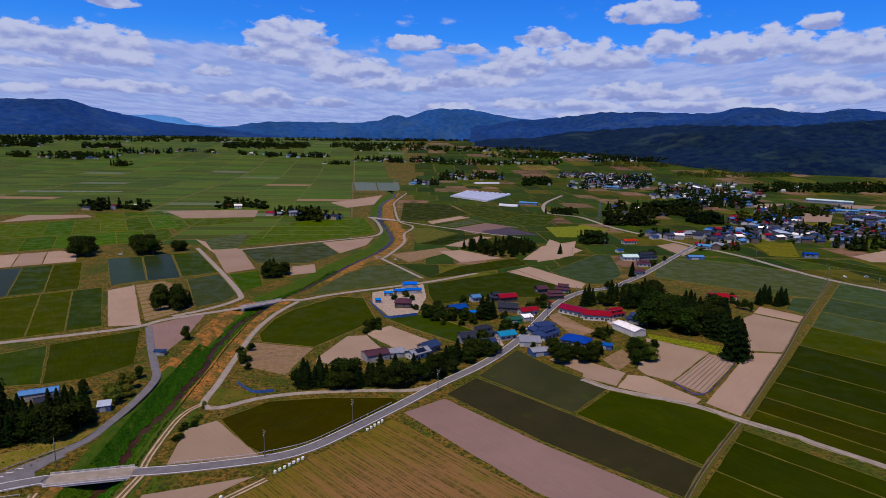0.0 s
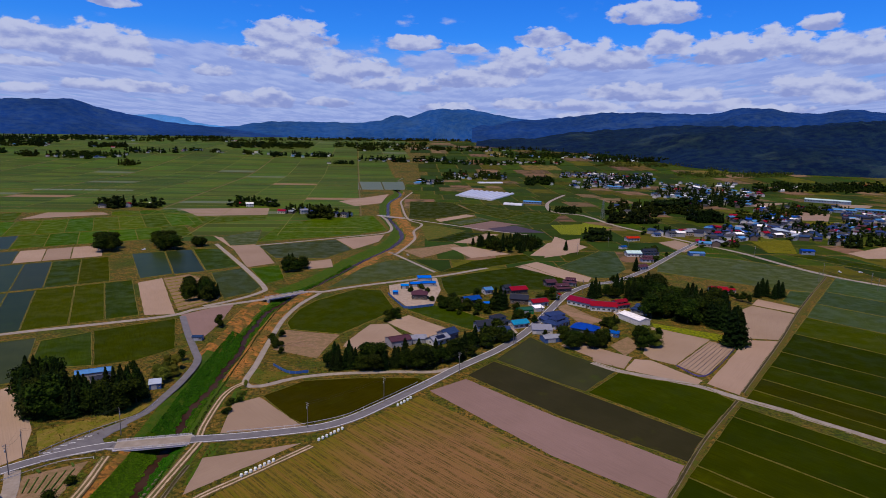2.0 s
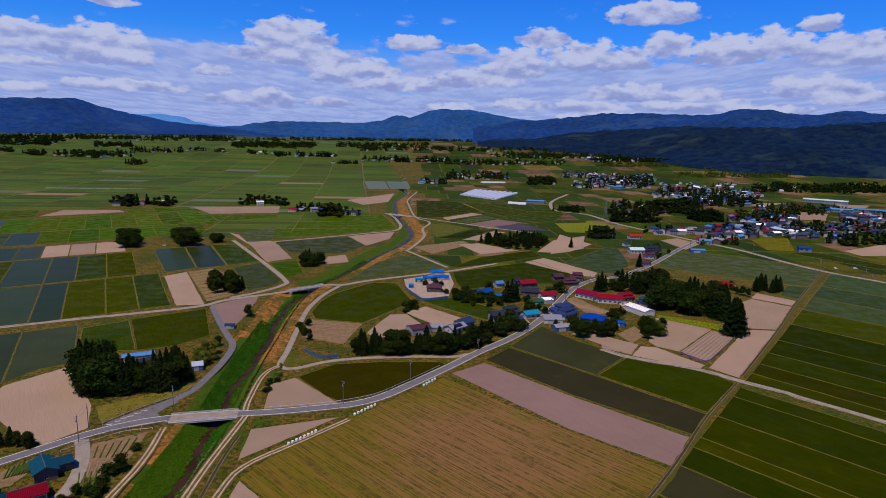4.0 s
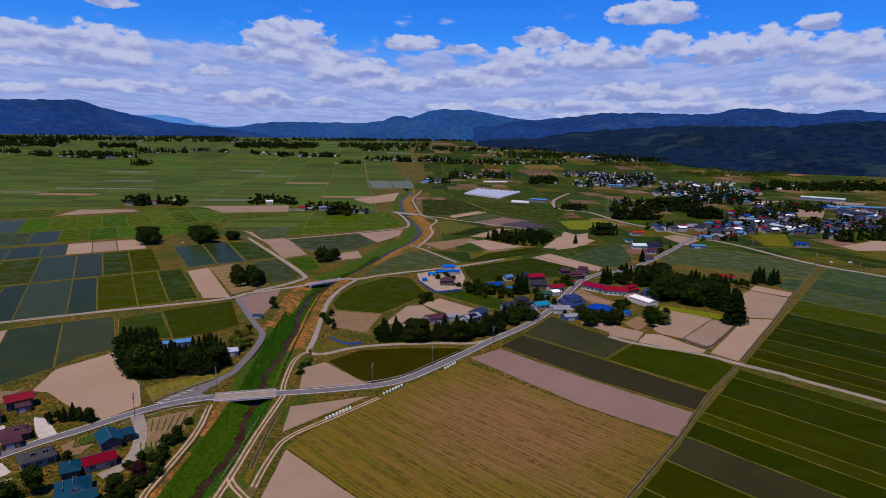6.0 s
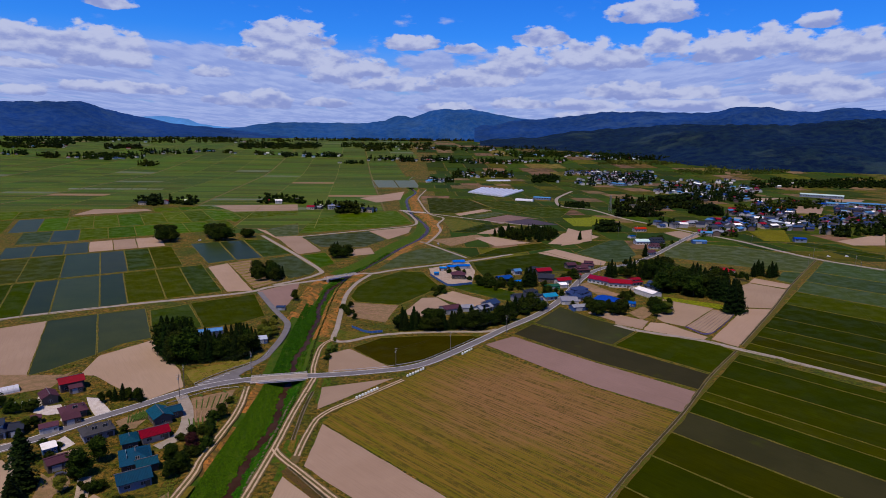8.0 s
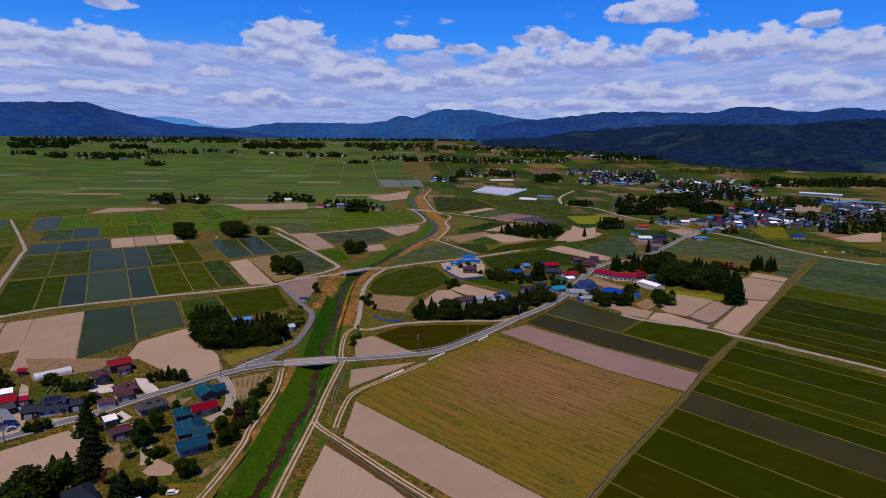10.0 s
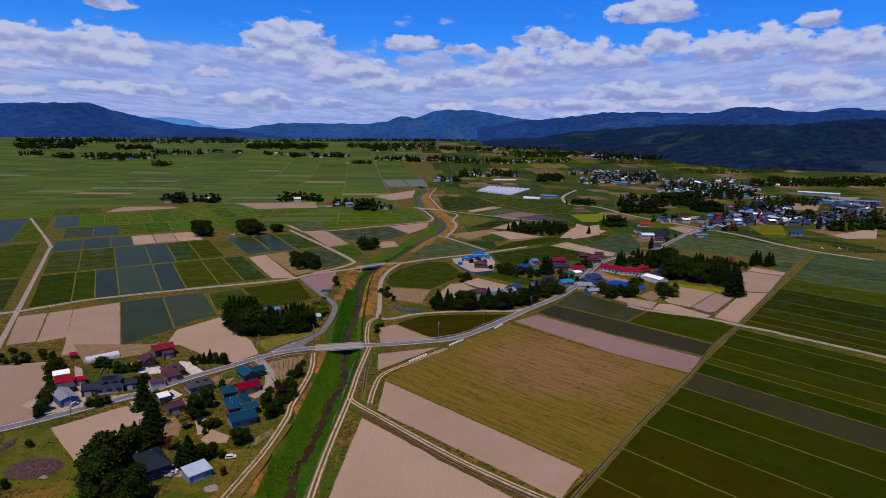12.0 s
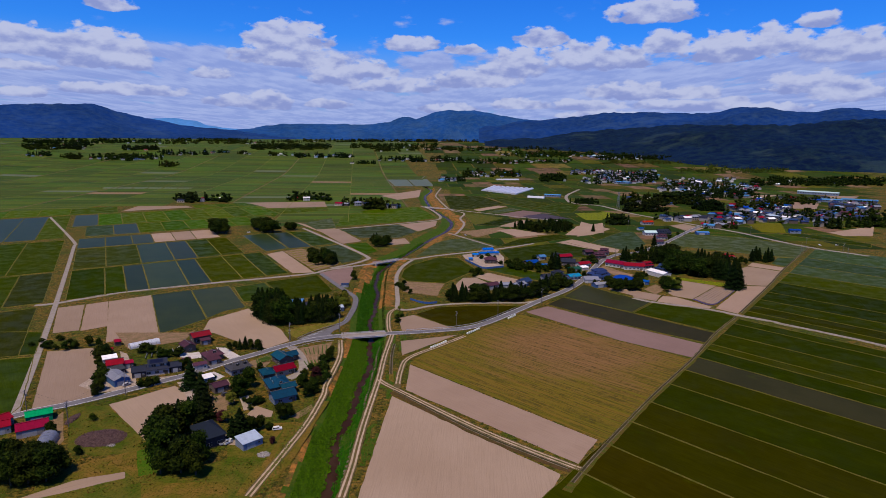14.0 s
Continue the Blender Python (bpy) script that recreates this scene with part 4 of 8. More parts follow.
def rice_plain(inside):
    """Regular long paddies in paired rows, with pale lanes between the pairs."""
    u, d = np.array([0.9945, 0.1045]), np.array([-0.1045, 0.9945])
    v, f, lv, lf, bv, bf = [], [], [], [], [], []

    def slab(vs, fs, a0, a1, b0, b1, z):
        q = [u * a + d * b for a, b in ((a0, b0), (a1, b0), (a1, b1), (a0, b1))]
        k = len(vs)
        vs += [(p[0], p[1], z + lie(*p)) for p in q] + [(p[0], p[1], -0.4 + lie(*p)) for p in q]
        fs += [(k, k + 1, k + 2, k + 3)] + [(k + i, k + 4 + i, k + 4 + (i + 1) % 4, k + (i + 1) % 4) for i in range(4)]

    b, n = 430.0, 0
    while b < 4100:
        grow = 1 + max(0, b - 900) / 1500
        hh, g = 31 * grow, 0.5 * grow
        lift = 0.0007 * max(0, b - 1100)
        for c in range(-26, 3):
            a = c * 98.0
            ww = 98.0 - (4.0 if c % 3 == 2 else 0.0)
            mid = u * (a + ww / 2) + d * (b + hh / 2)
            if not inside(mid[0], mid[1]):
                continue
            slab(v, f, a + g, a + ww - g, b + g, b + hh - g, 0.012 + random.uniform(0, 0.02) + lift)
            slab(bv, bf, a - 0.45 * grow, a + 0.45 * grow, b, b + hh, 0.16 + lift)
            if n % 4 == 3:
                slab(lv, lf, a, a + 98.0, b + hh + 1.2, b + hh + 1.2 + 2.6 * grow, 0.05 + lift)
            else:
                slab(bv, bf, a, a + 98.0, b + hh - 0.5, b + hh + 0.8, 0.15 + lift)
            if c % 3 == 2 and b < 2200:
                slab(lv, lf, a + ww + 0.6, a + ww + 3.2, b, b + hh + 5, 0.06 + lift)
        b += hh + (5.0 * grow if n % 4 == 3 else 0.3)
        n += 1
    tagged(mesh_object("bunds", bv, bf, MATS["pale_bund"]), "narrow grassy bunds between far paddies", "bunds", kind="stuff")
    tagged(mesh_object("rice_paddies", v, f, MATS["far_paddies"]), "wide plain of small green rice paddies", "fields", kind="stuff")
    tagged(mesh_object("farm_lanes", lv, lf, MATS["dirt_track"]), "pale straight farm lanes across the rice plain", "lanes", kind="stuff")


def open_plain(x, y):
    """Where the wide plain lies: west of the river and past the paddies that are laid out one by one."""
    across, away = 0.83 * (x + 318) + 0.5577 * (y - 265), -0.5577 * (x + 318) + 0.83 * (y - 265)
    return x < river_x(y) - 40 and x > -0.85 * y - 380 and away > 245 and not (away < 590 and -215 < across < 262)


rice_plain(open_plain)
far_plain("field_quilt", "patchwork of green and brown fields between villages", -40, 2100, 500, 4100, 34, 70, "mixed_fields", lambda x, y: x > river_x(y) + 40 and x < 0.75 * y + 60)


# ---- roads, tracks ----
def ribbon(name, pts, width, z, material, thick=0.25, step=4.0, parent=None, wander=0.0):
    c = curve_points(pts, step)
    d = np.gradient(c, axis=0)
    d /= np.maximum(1e-6, np.hypot(d[:, 0], d[:, 1]))[:, None]
    nrm = np.stack([d[:, 1], -d[:, 0]], 1)
    v, f = [], []
    for i, p in enumerate(c):
        j = np.random.uniform(-wander, wander, 2)
        a, b = p - nrm[i] * (width / 2 + j[0]), p + nrm[i] * (width / 2 + j[1])
        base = lie(p[0], p[1])
        v += [(a[0], a[1], z + base), (b[0], b[1], z + base), (b[0] + nrm[i][0] * 0.15, b[1] + nrm[i][1] * 0.15, z - thick + base), (a[0] - nrm[i][0] * 0.15, a[1] - nrm[i][1] * 0.15, z - thick + base)]
        if i:
            k, q = 4 * i, 4 * i - 4
            f += [(q, q + 1, k + 1, k), (q + 1, q + 2, k + 2, k + 1), (q + 3, q, k, k + 3)]
    return mesh_object(name, v, f, material, parent=parent)


def offset_line(pts, off, step=4.0):
    c = curve_points(pts, step)
    d = np.gradient(c, axis=0)
    d /= np.maximum(1e-6, np.hypot(d[:, 0], d[:, 1]))[:, None]
    return c + np.stack([d[:, 1], -d[:, 0]], 1) * off


ROAD_COUNT = [0]


def paved(pts, width, material, label, z=0.20, lines=False):
    ROAD_COUNT[0] += 1
    z = z + 0.005 * (ROAD_COUNT[0] % 5)
    LANES.append((curve_points(pts, 1.5), width / 2 + 0.3))
    ob = ribbon("road", pts, width, z, MATS[material])
    tagged(ob, label, "road", kind="structure")
    if lines:
        for off in (-width / 2 + 0.35, width / 2 - 0.35):
            ribbon("edge_line", [tuple(p) for p in offset_line(pts, off)][::2], 0.15, z + 0.006, MATS["road_paint"], 0.004, parent=ob)


def track(pts, width, label="two pale wheel ruts along a grassy farm track"):
    ROAD_COUNT[0] += 1
    z = 0.155 + 0.005 * (ROAD_COUNT[0] % 4)
    LANES.append((curve_points(pts, 1.5), width / 2 - 0.5))
    ob = ribbon("farm_track", pts, width, z, MATS["dirt_track"], wander=0.25)
    tagged(ob, label, "track", kind="structure")
    for off in (-0.8, 0.8):
        ribbon("rut", [tuple(p) for p in offset_line(pts, off)][::2], 0.42, z + 0.025, MATS["rut"], 0.02, parent=ob, wander=0.08)


paved([(-127.5, 194.7), (-119.7, 197.9), (-116.9, 197.2), (-92.9, 202.5), (-79.8, 204.4), (-63.4, 208.0), (-52.2, 211.1), (-45.4, 213.3), (-35.3, 219.7), (-22.6, 233.6), (-4.2, 255.8), (3.2, 265.1), (14.5, 279.6), (36.2, 304.5), (53.8, 330.1), (70.7, 361.2), (95.8, 412.8), (111.0, 437.9), (131.6, 460.7), (156.4, 473.9), (178.9, 498.2), (205.6, 530.0), (266.6, 612.6), (318.4, 680.3)], 5.6, "asphalt", "grey asphalt village road with white edge lines", lines=True)
paved([(-119.7, 197.9), (-128.0, 194.6), (-142.6, 185.0), (-159.6, 167.0), (-170.8, 155.5), (-177.0, 147.6), (-183.0, 140.2), (-193.0, 131.2), (-201.1, 123.6), (-213.4, 112.9), (-223.3, 105.2), (-232.3, 99.8), (-237.4, 95.0)], 5.4, "asphalt", "grey asphalt village road with white edge lines", lines=True)
paved([(-185.0, 137.6), (-177.9, 124.9), (-170.8, 114.4), (-166.2, 104.1)], 1.8, "farm_concrete", "pale trodden path beside the cedars", z=0.16)
paved([(-126.5, 203.8), (-123.3, 215.5), (-119.3, 224.7), (-118.2, 234.5), (-117.0, 259.3), (-118.9, 283.5), (-125.7, 298.7), (-138.6, 324.5), (-155.4, 360.3)], 3.6, "asphalt", "narrow grey asphalt lane beside the river", z=0.18)
paved([(-328.4, 258.8), (-317.6, 264.6), (-288.4, 293.4), (-236.1, 323.5), (-195.6, 343.2), (-163.2, 361.1), (-150.9, 377.4), (-118.3, 400.7), (-90.9, 424.5), (-77.5, 426.2), (-54.8, 444.3), (10.5, 484.2), (53.6, 518.9)], 4.2, "farm_concrete", "pale concrete farm lane between fields", z=0.16)
paved([(-236.2, 93.3), (-265.4, 155.6), (-318.1, 265.3), (-416.5, 465.4), (-439.8, 507.8), (-573.9, 695.8)], 3.0, "farm_concrete", "pale concrete farm lane between fields", z=0.16)
paved([(84.4, 287.0), (96.0, 274.8), (114.9, 264.9), (128.1, 256.8), (140.7, 243.5), (156.3, 229.0), (158.8, 224.8), (186.4, 193.6), (209.7, 161.0)], 4.0, "farm_concrete", "pale concrete farm lane between fields", z=0.16)
track([(-117.5, 190.2), (-114.5, 162.6), (-116.2, 123.6), (-115.3, 119.0), (-117.6, 89.9), (-122.1, 64.8), (-127.4, 37.8)], 3.4)
track([(-88.7, 201.3), (-91.2, 162.6), (-92.1, 133.8), (-95.1, 86.2), (-96.2, 54.6), (-97.9, 32.5)], 3.4)
track([(-86.8, 257.4), (-92.5, 244.4), (-91.1, 209.8), (-88.7, 201.3)], 3.2)
track([(-46.4, 198.3), (-62.8, 179.9), (-78.2, 162.6), (-81.8, 147.1), (-83.0, 123.4)], 3.2)
track([(-92.1, 133.8), (-88.8, 128.2), (-81.4, 119.7), (-51.4, 85.6), (-31.2, 66.0), (-16.1, 53.0)], 3.4)
paved([(-79.7, 421.5), (-88.0, 392.0), (-91.8, 354.4), (-90.0, 308.1), (-88.3, 279.3), (-87.3, 255.9), (-79.1, 253.0), (-66.2, 262.2), (-48.7, 268.1), (-21.4, 271.6), (0.6, 272.1), (8.6, 276.9)], 3.0, "farm_concrete", "pale concrete farm lane between fields", z=0.16)
paved([(6.5, 497.4), (-37.0, 587.6), (-30.4, 578.4), (-13.5, 665.3), (-14.6, 725.7), (-5.1, 788.3), (-24.8, 841.2), (-38.4, 1005.5), (-40.6, 1084.3), (-24.5, 1257.5)], 3.0, "farm_concrete", "pale concrete farm lane between fields", z=0.16)
paved([(-69.0, 877.1), (-65.2, 866.2), (-28.1, 840.8), (36.9, 783.7), (84.1, 741.0), (124.9, 713.8)], 4.0, "farm_concrete", "pale concrete farm lane between fields", z=0.16)
paved([(300.1, 1271.7), (232.1, 1109.6), (206.5, 986.2), (214.5, 944.3), (246.3, 916.4), (263.1, 813.3), (288.4, 740.6), (316.3, 670.0), (331.6, 633.0), (340.0, 606.4), (348.6, 557.9), (363.1, 507.5), (393.1, 460.3)], 6.0, "farm_concrete", "pale concrete farm lane between fields", z=0.16)
paved([(-65.4, 871.9), (-50.7, 807.2), (-45.0, 718.5), (-89.3, 675.9), (-175.8, 609.9)], 3.6, "farm_concrete", "pale concrete farm lane between fields", z=0.16)
paved([(-218.0, 615.4), (-162.6, 513.1), (-125.4, 440.3), (-122.8, 422.0), (-135.4, 399.4), (-150.7, 383.1)], 3.8, "farm_concrete", "pale concrete farm lane between fields", z=0.16)
paved([(-143.3, 179.9), (-137.0, 168.9), (-131.9, 155.9), (-130.2, 145.7), (-131.9, 139.2), (-135.2, 134.5)], 4.6, "farm_concrete", "pale concrete farm lane between fields", z=0.16)


def junction(pts, bars):
    """The wide asphalt mouth of a side road, with worn white hatching."""
    n = len(pts)
    v = [(x, y, 0.17) for x, y in pts] + [(x, y, -0.1) for x, y in pts]
    ob = mesh_object("road_apron", v, [tuple(range(n))] + [(i, n + i, n + (i + 1) % n, (i + 1) % n) for i in range(n)], MATS["asphalt"])
    tagged(ob, "wide grey asphalt junction before the bridge", "road", kind="structure")
    for a, b in bars:
        ribbon("hatch_bar", [a, b], 0.35, 0.235, MATS["road_paint"], 0.004, parent=ob)


junction([(-138.2, 186.3), (-129.8, 190.5), (-120.8, 194.0), (-116.6, 198.9), (-123.2, 200.0), (-125.1, 202.7), (-123.9, 207.1), (-120.5, 212.9), (-124.6, 216.8), (-130.8, 208.7), (-137.3, 199.5), (-141.8, 191.8)],
         [((-140.3, 191.8), (-138.2, 192.4)), ((-138.4, 194.7), (-136.3, 195.2)), ((-137.4, 197.3), (-135.3, 197.8)), ((-135.5, 199.1), (-133.3, 199.7)), ((-134.0, 201.8), (-131.8, 202.4)), ((-132.3, 204.2), (-130.0, 204.8))])


# ---- hills ----
def hill_range(name, label, profile, base, depth, material, rough=1.0, seed=0.0, count=260):
    """A forested range: ridge heights by bearing, standing at a distance, with spurs and hollows."""
    az = np.array([p[0] for p in profile])
    el = np.array([p[1] for p in profile])
    bearings = np.linspace(az[0], az[-1], count)
    ridge = np.interp(bearings, az, el)
    foot = np.interp(bearings, [b[0] for b in base], [b[1] for b in base])
    rows_n = 26
    v, f = [], []
    for i, (a, e, d0) in enumerate(zip(bearings, ridge, foot)):
        s, c = math.sin(radians(a)), math.cos(radians(a))
        d1 = min(d0 + depth, 4880)
        x1, y1 = EYE_X + s * d1, EYE_Y + c * d1
        e = e + 0.085 * rough * noise.fractal(Vector((a * 1.3, seed, 0.3)), 1.0, 2.0, 5)
        top = EYE_H + d1 * math.tan(radians(e))
        for k in range(rows_n):
            t = k / (rows_n - 4)
            d = d0 + (d1 - d0) * t
            x, y = EYE_X + s * d, EYE_Y + c * d
            g = float(lie(x, y)) - 3
            if t <= 1:
                shape = t ** 0.85
                spur = noise.fractal(Vector((x / 420, y / 420, seed)), 1.0, 2.1, 6) * 0.20 * rough * math.sin(math.pi * t)
                z = g + (top - g) * min(1.0, max(0, shape + spur))
                z = min(z, EYE_H + (d / d1) * (top - EYE_H) - (1 - t) * 2)
            else:
                z = top - (t - 1) * 900
            v.append((x, y, z))
            if i and k:
                p, q = i * rows_n + k, (i - 1) * rows_n + k
                f.append((q - 1, p - 1, p, q))
    ob = mesh_object(name, v, f, MATS[material], smooth=True)
    tagged(ob, label, "hills", kind="structure")


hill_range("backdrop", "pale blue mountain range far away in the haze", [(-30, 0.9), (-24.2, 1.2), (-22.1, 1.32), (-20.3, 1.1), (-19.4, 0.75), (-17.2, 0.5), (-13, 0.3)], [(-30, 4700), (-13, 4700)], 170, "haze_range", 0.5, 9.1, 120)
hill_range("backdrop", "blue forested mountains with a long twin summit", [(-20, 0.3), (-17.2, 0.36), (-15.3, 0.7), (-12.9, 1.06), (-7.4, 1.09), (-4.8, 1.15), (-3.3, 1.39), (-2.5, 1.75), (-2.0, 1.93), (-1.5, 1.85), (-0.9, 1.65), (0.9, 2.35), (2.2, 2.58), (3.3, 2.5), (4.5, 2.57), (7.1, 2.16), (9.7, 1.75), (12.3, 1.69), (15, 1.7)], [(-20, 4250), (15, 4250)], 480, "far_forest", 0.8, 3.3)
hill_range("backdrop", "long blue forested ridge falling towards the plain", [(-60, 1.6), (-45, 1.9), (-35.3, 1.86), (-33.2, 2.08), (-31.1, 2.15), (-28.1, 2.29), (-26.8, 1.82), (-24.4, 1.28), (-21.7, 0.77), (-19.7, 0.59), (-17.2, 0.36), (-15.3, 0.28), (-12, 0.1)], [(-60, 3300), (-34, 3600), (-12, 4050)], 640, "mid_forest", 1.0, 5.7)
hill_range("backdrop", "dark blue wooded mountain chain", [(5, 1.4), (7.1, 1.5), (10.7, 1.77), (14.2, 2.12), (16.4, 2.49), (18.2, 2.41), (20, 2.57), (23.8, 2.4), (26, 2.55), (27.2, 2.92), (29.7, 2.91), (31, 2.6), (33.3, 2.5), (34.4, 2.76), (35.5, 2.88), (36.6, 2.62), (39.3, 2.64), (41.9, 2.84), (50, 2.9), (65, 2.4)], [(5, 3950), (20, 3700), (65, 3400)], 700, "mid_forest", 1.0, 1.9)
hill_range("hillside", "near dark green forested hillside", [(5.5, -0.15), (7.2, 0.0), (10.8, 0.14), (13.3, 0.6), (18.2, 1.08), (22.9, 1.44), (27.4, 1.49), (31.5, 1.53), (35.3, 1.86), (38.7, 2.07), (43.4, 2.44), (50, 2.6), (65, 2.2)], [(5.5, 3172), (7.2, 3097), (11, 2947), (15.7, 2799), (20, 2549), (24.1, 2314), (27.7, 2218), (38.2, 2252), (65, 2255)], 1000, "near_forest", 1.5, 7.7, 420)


# ---- trees ----
def leaf_cloud(centres, normals, size, rng, flat=0.35):
    """Bent leaf sprays, two triangles each, set on the given points."""
    n = len(centres)
    rnd = rng.normal(size=(n, 3))
    nrm = normals + flat * rnd
    nrm /= np.linalg.norm(nrm, axis=1)[:, None]
    a = np.cross(nrm, rng.normal(size=(n, 3)))
    a /= np.linalg.norm(a, axis=1)[:, None]
    b = np.cross(nrm, a)
    s = size * rng.uniform(0.6, 1.4, (n, 1))
    droop = nrm * s * 0.35
    v = np.stack([centres - a * s * 0.9 - droop, centres - b * s * 0.55, centres + a * s * 0.9 - droop, centres + b * s * 0.55], 1).reshape(-1, 3)
    k = np.arange(n)[:, None] * 4
    f = np.concatenate([k + np.array([0, 1, 3]), k + np.array([1, 2, 3])])
    return v, f


def lump(centre, radii, rng, rings=5, segs=8):
    v, f = [], []
    for i in range(rings + 1):
        th = math.pi * i / rings
        for j in range(segs):
            ph = 2 * math.pi * j / segs + i * 0.4
            r = rng.uniform(0.75, 1.1)
            v.append((centre[0] + radii[0] * r * math.sin(th) * math.cos(ph), centre[1] + radii[1] * r * math.sin(th) * math.sin(ph), centre[2] + radii[2] * r * math.cos(th)))
    for i in range(rings):
        for j in range(segs):
            a, b = i * segs + j, i * segs + (j + 1) % segs
            f += [(a, a + segs, b + segs), (a, b + segs, b)]
    return np.array(v), np.array(f)


def trunk_mesh(height, r0, rng, limbs):
    v, f = [], []

    def tube(p, q, ra, rb, n=7):
        p, q = np.array(p), np.array(q)
        w = q - p
        w = w / np.linalg.norm(w)
        u = np.cross(w, (0.3, 0.9, 0.1))
        u /= np.linalg.norm(u)
        t = np.cross(w, u)
        k = len(v)
        for c, r in ((p, ra), (q, rb)):
            for i in range(n):
                an = 2 * math.pi * i / n
                v.append(tuple(c + (u * math.cos(an) + t * math.sin(an)) * r))
        for i in range(n):
            f.append((k + i, k + (i + 1) % n, k + n + (i + 1) % n, k + n + i))

    tube((0, 0, -0.4), (0, 0, height * 0.4), r0, r0 * 0.7)
    tube((0, 0, height * 0.4), (0.1, 0, height * 0.85), r0 * 0.7, r0 * 0.2)
    for q in limbs:
        tube((0, 0, q[2] * 0.65), q, r0 * 0.4, r0 * 0.1, 5)
    return v, f


def crown_cedar(h, r, rng, sprays, size):
    cs, ns = [], []
    low = 0.07
    for _ in range(sprays):
        t = rng.uniform(0, 1) ** 1.35
        z = h * (low + (1 - low) * t)
        an = rng.uniform(0, 2 * math.pi)
        tier = 0.78 + 0.22 * math.sin(z * 4.2 + 2 * math.sin(an * 2))
        prof = (1 - t) ** 0.78 * tier
        rad = r * prof * rng.uniform(0.55, 1.2)
        cs.append((rad * math.cos(an), rad * math.sin(an), z - 0.18 * rad))
        ns.append((math.cos(an) * 0.8, math.sin(an) * 0.8, 0.75))
    v, f = leaf_cloud(np.array(cs), np.array(ns), size, rng)
    core, cf = [], []
    for k, t in enumerate(np.linspace(0.1, 0.9, 6)):
        lv, lf = lump((0, 0, h * (low + (1 - low) * t)), (r * 0.70 * (1 - t) ** 0.82 + 0.12,) * 2 + (h * 0.13,), rng, 4, 7)
        cf.append(lf + sum(len(c) for c in core))
        core.append(lv)
    cv = np.vstack(core)
    return np.vstack([v, cv]), np.vstack([f, np.vstack(cf) + len(v)])


def crown_broad(h, r, rng, sprays, size, lumps=9):
    heads = []
    for k in range(lumps):
        an = 2 * math.pi * k / lumps * 1.7 + rng.uniform(-0.4, 0.4)
        t = rng.uniform(0.0, 1.0)
        rad = r * 0.62 * math.sqrt(rng.uniform(0.05, 1)) * (1 - 0.45 * t)
        heads.append(((rad * math.cos(an), rad * math.sin(an), h * (0.24 + 0.56 * t)), r * rng.uniform(0.38, 0.58)))
    heads.append(((0, 0, h * 0.80), r * 0.45))
    cs, ns, core, cf = [], [], [], []
    for c, rr in heads:
        c = np.array(c)
        m = max(4, int(sprays / len(heads)))
        d = rng.normal(size=(m, 3))
        d /= np.linalg.norm(d, axis=1)[:, None]
        d[:, 2] = np.where(d[:, 2] < -0.5, -d[:, 2], d[:, 2])
        cs.append(c + d * rr * rng.uniform(0.78, 1.28, (m, 1)) * np.array([1, 1, 0.85]))
        ns.append(d + np.array([0, 0, 0.25]))
        lv, lf = lump(c, (rr * 0.86, rr * 0.86, rr * 0.72), rng, 4, 7)
        cf.append(lf + sum(len(x) for x in core))
        core.append(lv)
    v, f = leaf_cloud(np.vstack(cs), np.vstack(ns), size, rng, 0.6)
    cv = np.vstack(core)
    return np.vstack([v, cv]), np.vstack([f, np.vstack(cf) + len(v)]), [c for c, _ in heads]


def as_mesh(name, v, f, mat):
    me = bpy.data.meshes.new(name)
    me.from_pydata([tuple(p) for p in v], [], [tuple(int(i) for i in q) for q in f])
    me.materials.append(mat)
    return me


TREE_WORDS = {
    "cedar": ("cedar_tree", "tall dark green cedar with a pointed crown"), "broad": ("broadleaf_tree", "dark green broadleaf tree with a rounded crown"),
    "pale": ("broadleaf_tree", "yellow green leafy tree with a loose crown"), "bush": ("shrub", "low dense dark green garden shrub"), "red": ("maple_tree", "dark red leaved maple with a wide crown"),
}
TREE_KIT = {}


def tree_kit():
    rng = np.random.default_rng(11)
    for kind, mat, variants in (("cedar", "cedar_leaf", 4), ("broad", "broad_leaf", 4), ("pale", "pale_leaf", 2), ("bush", "broad_leaf", 3), ("red", "red_leaf", 1)):
        kit = []
        for _ in range(variants):
            if kind == "cedar":
                h, r = 10.0, rng.uniform(2.3, 3.0)
                v, f = crown_cedar(h, r, rng, 1500, 0.36)
                limbs = [(0.8, 0.2, 3.4), (-0.7, 0.5, 4.5)]
            elif kind == "bush":
                h, r = 3.0, 2.0
                v, f, limbs = crown_broad(h, r, rng, 420, 0.26, 6)
            else:
                h, r = 10.0, rng.uniform(3.7, 4.5)
                v, f, limbs = crown_broad(h, r, rng, 1700, 0.40, 12)
            tv, tf = trunk_mesh(h * 0.8, h * 0.028, rng, limbs[:5])
            kit.append((as_mesh("trunk", tv, tf, MATS["bark"]), as_mesh("crown", v, f, MATS[mat]), h))
        TREE_KIT[kind] = kit


tree_kit()
TREE_RNG = random.Random(5)


